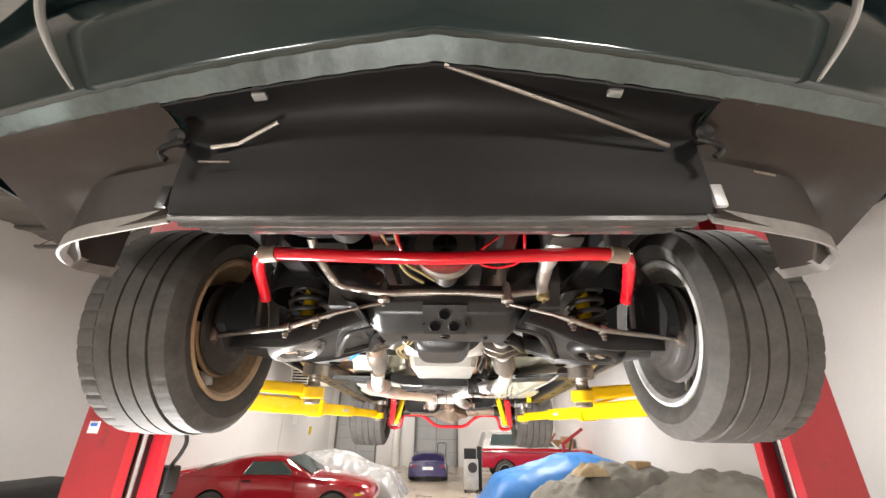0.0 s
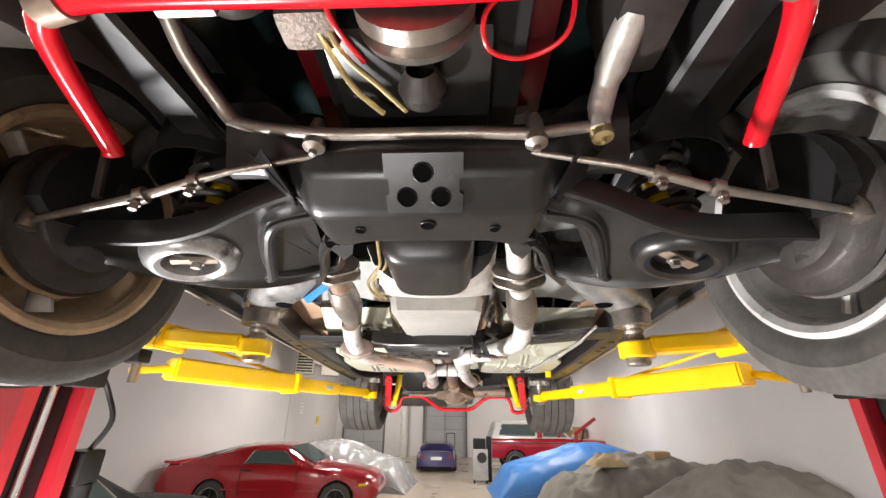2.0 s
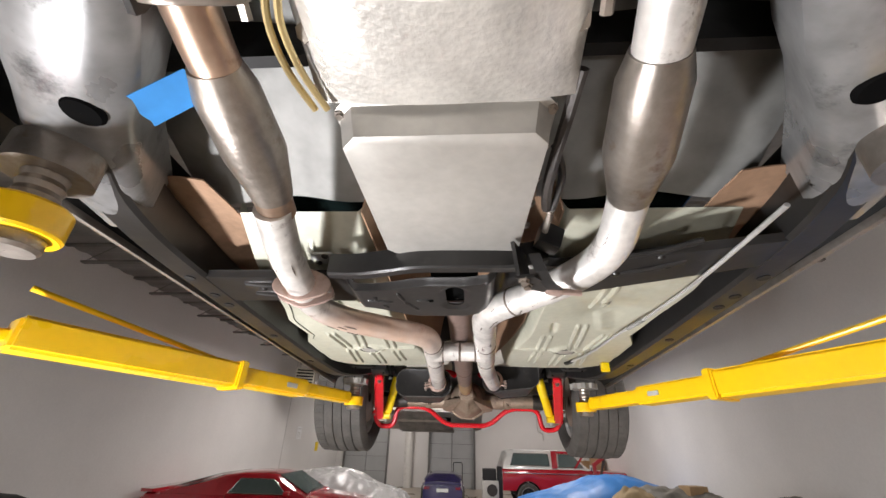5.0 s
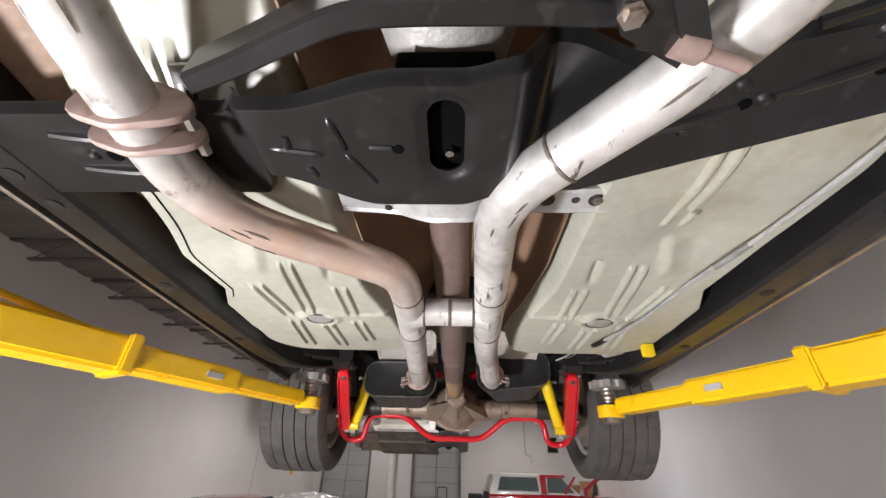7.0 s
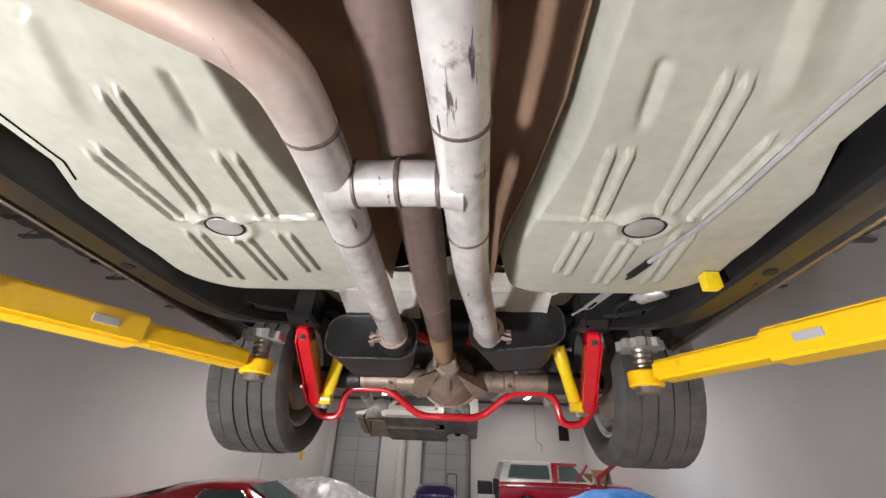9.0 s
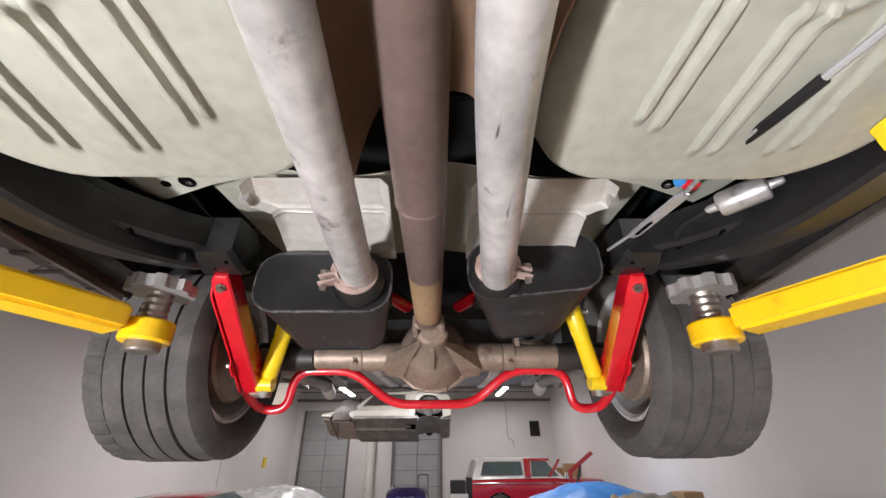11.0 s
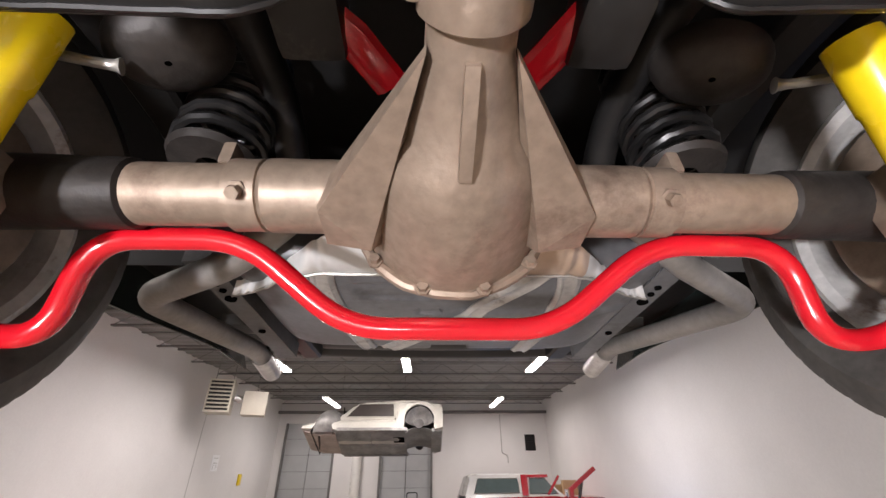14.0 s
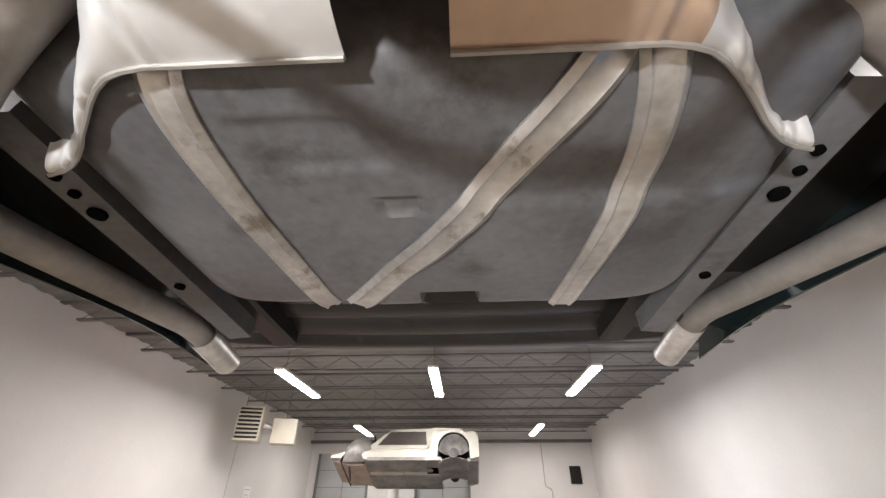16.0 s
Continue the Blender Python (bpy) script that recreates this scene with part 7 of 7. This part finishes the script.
put("spoiler", loft([[Vector((x, y * w, z)) for y, z in ((-1, 0.93), (-1, 0.985), (1, 0.985), (1, 0.93))] for x, w in ((-2.20, 0.74), (-2.10, 0.80), (-1.92, 0.82))]), M_CARRED, rc, "low red spoiler")
for s in (-1, 1):
    put("side_moulding", box(0.15, s * 0.905, 0.50, 2.0, 0.014, 0.03, 0.005), M_CARRED, rc)
    put("mirror", box(0.62, s * 0.93, 0.985, 0.12, 0.12, 0.075, 0.025), M_CARRED, rc)
    put("door_seam", box(0.62, s * 0.903, 0.66, 0.008, 0.010, 0.52), M_FLAT, rc, smooth=False)
    put("door_seam", box(-0.52, s * 0.905, 0.66, 0.008, 0.010, 0.52), M_FLAT, rc, smooth=False)
    put("door_handle", box(-0.38, s * 0.905, 0.84, 0.16, 0.016, 0.03, 0.006), M_FLAT, rc)
    put("marker_lamp", box(1.95, s * 0.80, 0.60, 0.16, 0.03, 0.045, 0.01, (0, 0, -20 * s)), M_YELSHK, rc, "amber marker lamp")
put("air_dam", box(2.05, 0, 0.29, 0.16, 1.30, 0.14, 0.03), M_FLAT, rc)
put("wiper", rod((0.90, -0.5, 0.975), (0.84, 0.1, 0.99), 0.012, 6), M_FLAT, rc)

# red and white utility vehicle, side on
uv = vehicle("utility_vehicle", "boxy red utility vehicle with white rear cap and large side window", 4.5, 1.95, pose(3.35, 18.6, 0, 0, 0, 3), M_CARRED,
             [(-2.25, 1.24), (0.55, 1.27), (0.75, 1.25), (2.2, 1.18), (2.25, 1.05)], None, [(-2.25, 0.94), (2.25, 0.94)],
             ([(-1.95, -0.55, -0.58, -1.82, 1.34, 1.72), (-0.24, 0.66, 0.30, -0.20, 1.31, 1.72)], M_WHITEP),
             [(-1.35, 0.80), (1.35, 0.80)], [(-2.22, 1.27), (-2.08, 1.76), (-1.9, 1.83), (0.26, 1.82), (0.85, 1.27)], 0.55, 0.40, tumble=0.7)
put("cab_pillar", box(-0.38, -0.885, 1.54, 0.20, 0.05, 0.56, 0.01, (-7, 0, 0)), M_CARRED, uv, "red door pillar")
put("door_frame", box(0.06, -0.83, 1.775, 0.66, 0.05, 0.08, 0.01, (-7, 0, 0)), M_CARRED, uv, "red door frame")
put("windscreen_post", box(0.54, -0.86, 1.53, 0.07, 0.05, 0.66, 0.01, (-7, 40, 0)), M_CARRED, uv, "red windscreen post")
put("body_line", box(-0.3, -0.952, 1.10, 4.2, 0.014, 0.02, 0.004), M_CHROME, uv, "thin bright side line")
put("mirror", box(0.85, -1.08, 1.32, 0.06, 0.16, 0.20, 0.02), M_CHROME, uv)

# small dark blue car seen from behind
bc = vehicle("small_car", "small dark blue car parked by the door", 3.9, 1.55, pose(-1.05, 19.6, 0, 0, 0, 92), M_CARBLUE,
             [(-1.95, 0.62), (-1.4, 0.70), (0.7, 0.68), (1.95, 0.50)], None, [(-1.95, 0.70), (-1.2, 0.77), (1.95, 0.66)],
             ([(-1.0, 0.5, 0.2, -0.8, 0.72, 0.88)], M_CARBLUE), [(-1.2, 0.68), (1.25, 0.68)], [(-1.7, 0.72), (-1.0, 0.94), (0.2, 0.96), (0.9, 0.70)], 0.20, 0.28)
put("number_plate", box(-1.965, 0, 0.48, 0.015, 0.42, 0.11, 0.003), M_PAPER, bc)
for s in (-1, 1):
    put("tail_lamp", box(-1.93, s * 0.55, 0.54, 0.04, 0.20, 0.10, 0.01), M_CARRED, bc)

# dark estate car at the left wall
vehicle("estate_car", "dark estate car with a silver window line by the side wall", 4.7, 1.8, pose(-5.1, 5.9, 0, 0, 0, 80), M_FLAT,
        [(-2.35, 0.92), (1.0, 0.92), (2.2, 0.80), (2.35, 0.62)], None, [(-2.35, 0.84), (0, 0.90), (2.35, 0.74)],
        ([(-2.0, 0.6, 0.2, -1.85, 0.95, 1.30)], M_FLAT), [(-1.4, 0.78), (1.4, 0.78)], [(-2.3, 1.30), (-1.9, 1.43), (0.2, 1.42), (1.0, 0.95)], 0.22, 0.33)

# white coupe shell on a second lift
WC = pose(-1.50, 16.3, 3.00) @ Matrix.Rotation(radians(-20), 4, "X") @ pose(0, 0, -0.66, 0, 0, 180)
wc = vehicle("stripped_coupe", "cream stripped coupe body without wheels hung tilted under the roof", 3.85, 1.72, WC, M_CREAM,
             [(-1.925, 0.98), (-1.86, 1.08), (-1.0, 1.10), (-0.70, 1.10), (-0.62, 0.60), (0.78, 0.60), (0.95, 0.62), (1.5, 0.60), (1.925, 0.52)], None, [(-1.925, 0.80), (-1.4, 0.86), (0.6, 0.86), (1.2, 0.80), (1.925, 0.70)],
             ([(-0.58, 0.74, 0.42, -0.54, 0.64, 1.02)], M_CREAM), None, [(-1.5, 1.10), (-1.0, 1.13), (-0.5, 1.15), (0.2, 1.12), (0.60, 0.98), (0.98, 0.62)],
             [(-1.925, 0.36), (-1.7, 0.30), (1.0, 0.30), (1.2, 0.34), (1.925, 0.38)], tumble=0.12, arches=[(-1.27, 0.56, 0.42), (1.36, 0.26, 0.30)])
put("seat_pan", sheet(lambda u, v: Vector((-1.72 + 0.86 * u, -0.60 + 1.20 * v, 0.34 + 0.10 * math.sin(math.pi * u) - 0.03 * smooth01((0.1 - abs(v - 0.5)) / 0.04))), 24, 16, 0.01), M_UNDER, wc, "grey rear seat pan")
put("underbody", sheet(lambda u, v: Vector((-0.92 + 1.92 * u, -0.76 + 1.52 * v, 0.278 + 0.008 * math.sin(u * 30) + 0.05 * smooth01((0.10 - abs(v - 0.5)) / 0.04) - 0.02 * smooth01((0.02 - abs(u - 0.52)) / 0.01))), 60, 40, 0.01), M_UNDER, wc, "grey undercoated floor")
put("exhaust_tunnel", sheet(lambda u, v: Vector((-0.86 + 0.30 * u, 0.06 + 0.34 * v, 0.262 + 0.01 * math.sin(math.pi * v))), 8, 8, 0.004), M_VOID, wc, "dark tunnel slot")
put("rear_floor", box(-1.76, 0, 0.34, 0.28, 1.36, 0.10, 0.03), M_UNDER, wc, "grey boot floor")
for s in (-1, 1):
    put("sill", box(0, s * 0.80, 0.29, 1.9, 0.10, 0.09, 0.02), M_LINER, wc)
    put("door_seam", box(-0.66, s * 0.862, 0.55, 0.012, 0.012, 0.44), M_UNDER, wc, smooth=False)
    put("wheel_housing", sheet(lambda u, v: Vector((-1.27 + 0.39 * (0.25 + 0.75 * v ** 0.5) * math.cos(math.pi * u), s * (0.55 + 0.26 * v), 0.50 + 0.44 * (0.25 + 0.75 * v ** 0.5) * math.sin(math.pi * u))), 24, 8, 0.006), M_LINER, wc, "grey rounded inner wheel housing")
    put("brake", lathe([(0.0, 0.0), (0.12, 0.0), (0.13, 0.05), (0.0, 0.06)], 20, Matrix.Translation((-1.27, s * 0.66, 0.50)) @ Matrix.Rotation(radians(-90 * s), 4, "X")), M_DARKM, wc)
    put("inner_fender", sheet(lambda u, v: Vector((1.20 + 0.40 * math.cos(math.pi * u), s * (0.70 + 0.14 * math.sin(math.pi * v) * math.sin(math.pi * u)), 0.28 + 0.62 * v * (0.25 + 0.75 * math.sin(math.pi * u)))), 24, 12, 0.006), M_LINER, wc, "grey bulging inner fender")
put("bare_fitting", lathe([(0.0, -0.05), (0.04, -0.04), (0.05, 0.0), (0.04, 0.04), (0.0, 0.05)], 18, Matrix.Translation((-0.92, 0.72, 0.30))), M_SHIELDW, wc, "bright bare fitting")
put("open_nose", loft([[Vector((x, y, z)) for y, z in ((-0.60, zb), (-0.60, 0.50), (0.60, 0.50), (0.60, zb))] for x, zb in ((1.0, 0.24), (1.4, 0.24), (1.88, 0.34))]), M_PINK, wc, "pinkish primed front floor")
put("nose_rail", beam((1.45, 0.50, 0.25), (1.60, -0.40, 0.30), 0.05, 0.05), M_DARKM, wc)
for x in (-0.9, 1.0):
    put("sling", rod((x, -0.3, 1.02), (x, 0.05, 1.30), 0.02, 8), M_FLAT, wc)
for x in (-2.60, -0.70):
    tagged(put("hoist_cable", rod((x, 16.45, 3.0), (x, 16.45, DECK - 0.02), 0.006, 6), M_JOIST), "thin steel hoist cable under the roof", "cable", group="hoist cables")


def draped(name, label, m, L, Wd, prof, mat, seed, fold=0.05, kind="car cover"):
    """A car-shaped heap under a loose cover, hanging in folds to the floor."""
    r = Vector((seed * 3.1, seed * 1.7, 0))
    nu, nv = 90, 56

    def f(u, v):
        x, yy = -L / 2 + L * u, -1 + 2 * v
        h = interp(prof, x)
        e = 1 - abs(yy) ** 3.2
        t = min(min(u, 1 - u) * 9, 1)
        z = h * max(e, 0) ** 0.42 * smooth01(t) ** 0.6
        q = Vector((x * 1.3, yy * 1.6, 0)) + r
        z += fold * noise.noise(q * 2.0) * min(1, z * 3) + fold * 0.5 * noise.noise(q * 5.0) * min(1, z * 3)
        skirt = 1 + 0.05 * math.sin(x * 7 + 3 * noise.noise(q)) * (1 - min(1, z / 0.5))
        return Vector((x, yy * Wd / 2 * skirt, max(z, 0.004)))

    ob = tagged(put(name, sheet(f, nu, nv, 0.006), mat, at=m), label, kind)
    for v in (0.004, 0.996):
        put("hem", tube([f(k / 60, v) + Vector((0, 0, 0.008)) for k in range(61)], 0.010, 6), mat, ob)
    return ob


draped("car_cover", "crumpled bright blue tarpaulin over a parked car", pose(3.32, 13.72, 0, 0, 0, 3) @ Matrix.Scale(1.09, 4), 4.6, 2.1, [(-2.3, 0.55), (-1.5, 0.80), (-0.6, 1.02), (0.0, 1.22), (0.7, 1.24), (1.4, 1.05), (2.3, 0.80)], M_TARPB, 1, 0.035)
draped("car_cover", "grey canvas cover over a low parked car", pose(4.10, 11.34, 0, 0, 0, 6) @ Matrix.Scale(1.075, 4), 4.3, 2.2, [(-2.15, 0.55), (-1.2, 0.80), (-0.4, 1.12), (0.5, 1.2), (1.4, 0.95), (2.15, 0.75)], M_TARPG, 2, 0.12)
draped("car_cover", "grey canvas cover over a parked car", pose(4.20, 8.01, 0, 0, 0, 10) @ Matrix.Scale(1.05, 4), 3.4, 2.2, [(-1.7, 0.6), (-0.8, 0.95), (0.2, 1.35), (1.0, 1.3), (1.7, 0.9)], M_TARPG, 3, 0.10)
draped("floor_cover", "blue sheet heaped over low stored parts", pose(3.9, 5.3, 0, 0, 0, 85), 2.6, 1.8, [(-1.3, 0.5), (-0.3, 0.72), (0.6, 0.66), (1.3, 0.4)], M_TARPB, 4, 0.08, "tarpaulin")
draped("car_cover", "clear crinkled plastic sheet over a parked car", pose(-3.80, 14.48, 0, 0, 0, -3) @ Matrix.Scale(1.10, 4), 4.2, 2.0, [(-2.1, 0.62), (-1.4, 0.9), (-0.6, 1.12), (0.3, 1.12), (1.1, 0.80), (2.1, 0.60)], M_FILM, 5, 0.08)


def carton(m, sx, sy, sz, lab="brown cardboard box with taped flaps"):
    ob = tagged(put("cardboard_box", box(0, 0, sz / 2, sx, sy, sz, 0.006), M_CARD, at=m), lab, "box")
    put("tape", box(0, 0, sz + 0.001, sx * 0.98, 0.05, 0.003), M_TAN, ob, smooth=False)
    return ob


carton(pose(4.7, 20.6, 0, 0, 0, 12), 0.7, 0.5, 1.45, "tall brown cardboard box against the wall")
carton(pose(5.2, 20.2, 0, 0, 0, -8), 0.5, 0.5, 1.6, "tall brown cardboard box in the corner")
carton(pose(4.75, 18.1, 0, 0, 0, 20), 0.55, 0.45, 1.1)
carton(pose(4.53, 11.07, 1.19, 0, 0, 15), 0.42, 0.30, 0.16, "flat cardboard box lying on the grey cover")
tagged(put("folded_blanket", sheet(lambda u, v: Vector(((u - 0.5) * 0.75, (v - 0.5) * 0.5, 0.24 * (math.sin(math.pi * u) * math.sin(math.pi * v)) ** 0.45 * (1 + 0.35 * noise.noise(Vector((u * 5, v * 5, 3)))))), 24, 20, 0.01), M_TAN, at=pose(3.24, 10.80, 1.06, 0, 0, 10)), "tan folded blanket on the grey cover", "cloth")

# workshop crane
cr = thing("engine_hoist", "red folding engine hoist beside stacked boxes", "engine hoist", pose(4.55, 16.9, 0))
put("mast", box(-0.35, 0, 0.75, 0.10, 0.10, 1.5, 0.008), M_LIFT, cr)
put("boom", beam((-0.40, 0, 1.42), (0.42, 0, 1.98), 0.09, 0.11), M_LIFT, cr)
put("ram", rod((-0.30, 0, 0.75), (0.0, 0, 1.66), 0.04, 14), M_DARKM, cr)
for s in (-1, 1):
    put("leg", beam((-0.45, s * 0.18, 0.10), (0.75, s * 0.38, 0.08), 0.08, 0.09), M_LIFT, cr)

# tall machine between the cars
mc = thing("tool_cabinet", "black and white workshop machine on castors", "machine", pose(0.62, 15.6, 0))
put("body", box(0, 0, 0.55, 0.5, 0.5, 0.9, 0.02), M_SHIELD, mc)
put("head", box(-0.02, 0, 1.15, 0.42, 0.4, 0.32, 0.03), M_FLAT, mc)
put("post", box(0.30, 0.05, 0.7, 0.16, 0.2, 1.35, 0.02), M_FLAT, mc)
put("drum", rod((0.05, -0.27, 0.75), (0.05, -0.24, 0.75), 0.16, 24), M_DARKM, mc)
for sx in (-0.2, 0.2):
    for sy in (-0.2, 0.2):
        put("castor", rod((sx - 0.03, sy, 0.05), (sx + 0.03, sy, 0.05), 0.05, 14), M_FLAT, mc)
jk = thing("hand_truck", "dark upright hand truck leaning by the machine", "hand truck", pose(-0.55, 21.5, 0))
put("frame", tube(filleted([(-0.2, 0, 0.1), (-0.2, 0.05, 1.2), (0.2, 0.05, 1.2), (0.2, 0, 0.1)], 0.08), 0.018, 10), M_FLAT, jk)
put("plate", box(0, -0.12, 0.03, 0.45, 0.25, 0.012), M_FLAT, jk)

# unit heater under the roof
hx, hy, hz = -5.35, 15.6, 3.35
ht = thing("unit_heater", "beige gas unit heater with louvres hung from the roof", "heater", pose(hx, hy, hz, 0, 0, 18))
put("case", box(-0.42, 0, 0.42, 0.62, 0.75, 0.85, 0.02), M_BEIGE, ht)
put("grille", box(-0.42, -0.378, 0.42, 0.54, 0.01, 0.74, 0.003), M_FLAT, ht)
for k in range(7):
    put("louvre", box(-0.42, -0.395, 0.12 + 0.10 * k, 0.54, 0.05, 0.028, 0.004, (30, 0, 0)), M_BEIGE, ht)
put("side_box", box(0.48, 0.1, 0.28, 0.62, 0.6, 0.62, 0.015), M_BEIGE, ht, "plain beige box")
put("flue", rod((-0.08, 0, 0.42), (0.2, 0.05, 0.35), 0.09, 18), M_SILVER, ht)
for x in (-0.65, -0.2, 0.48):
    put("rod", rod((x, 0, 0.55), (x, 0, DECK - hz + 0.01), 0.008, 6), M_JOIST, ht)

# wall vent, notices and pipes
tagged(put("wall_vent", box(4.72, ROOM_Y - 0.03, 3.02, 0.46, 0.06, 0.66, 0.008), M_FLAT), "dark louvred vent on the back wall", "vent")
v0 = bpy.data.objects["wall_vent"]
for k in range(8):
    put("slat", box(4.72, ROOM_Y - 0.065, 2.75 + 0.075 * k, 0.42, 0.03, 0.012, 0, (25, 0, 0)), M_DARKM, v0, smooth=False)
tagged(put("conduit", tube(filleted([(3.4, ROOM_Y - 0.03, 4.2), (3.4, ROOM_Y - 0.03, 2.6), (3.65, ROOM_Y - 0.03, 2.5), (3.65, ROOM_Y - 0.03, 2.2)], 0.08), 0.018, 8), M_SHIELD), "pale electrical conduit on the back wall", "pipe", kind="structure")
tagged(put("roof_drain", rod((-3.05, ROOM_Y - 0.22, 0.0), (-3.05, ROOM_Y - 0.22, 4.2), 0.20, 24), M_WHITEP), "white round column between the doors", "column", kind="structure")
tagged(put("notice", box(ROOM_L + 0.005, 18.2, 2.2, 0.01, 0.45, 0.45), M_PAPER, smooth=False), "faint white notice on the side wall", "notice")
for k, (dy, dz, w, h) in enumerate(((0.0, 0.14, 0.3, 0.02), (0.0, 0.0, 0.26, 0.02), (-0.1, -0.12, 0.02, 0.14), (0.1, -0.12, 0.02, 0.14))):
    put("print", box(ROOM_L + 0.012, 18.2 + dy, 2.2 + dz, 0.004, w, h), M_SHIELD, bpy.data.objects["notice"], smooth=False)
tagged(put("fire_tag", box(ROOM_L + 0.03, 20.3, 1.7, 0.05, 0.25, 0.35, 0.01), M_YELSHK), "small yellow box on the side wall", "box")
tagged(put("wall_joint", box(ROOM_L + 0.004, 16.9, DECK / 2, 0.006, 0.02, DECK), M_SHIELD, smooth=False), "vertical joint in the side wall", "joint", kind="structure")
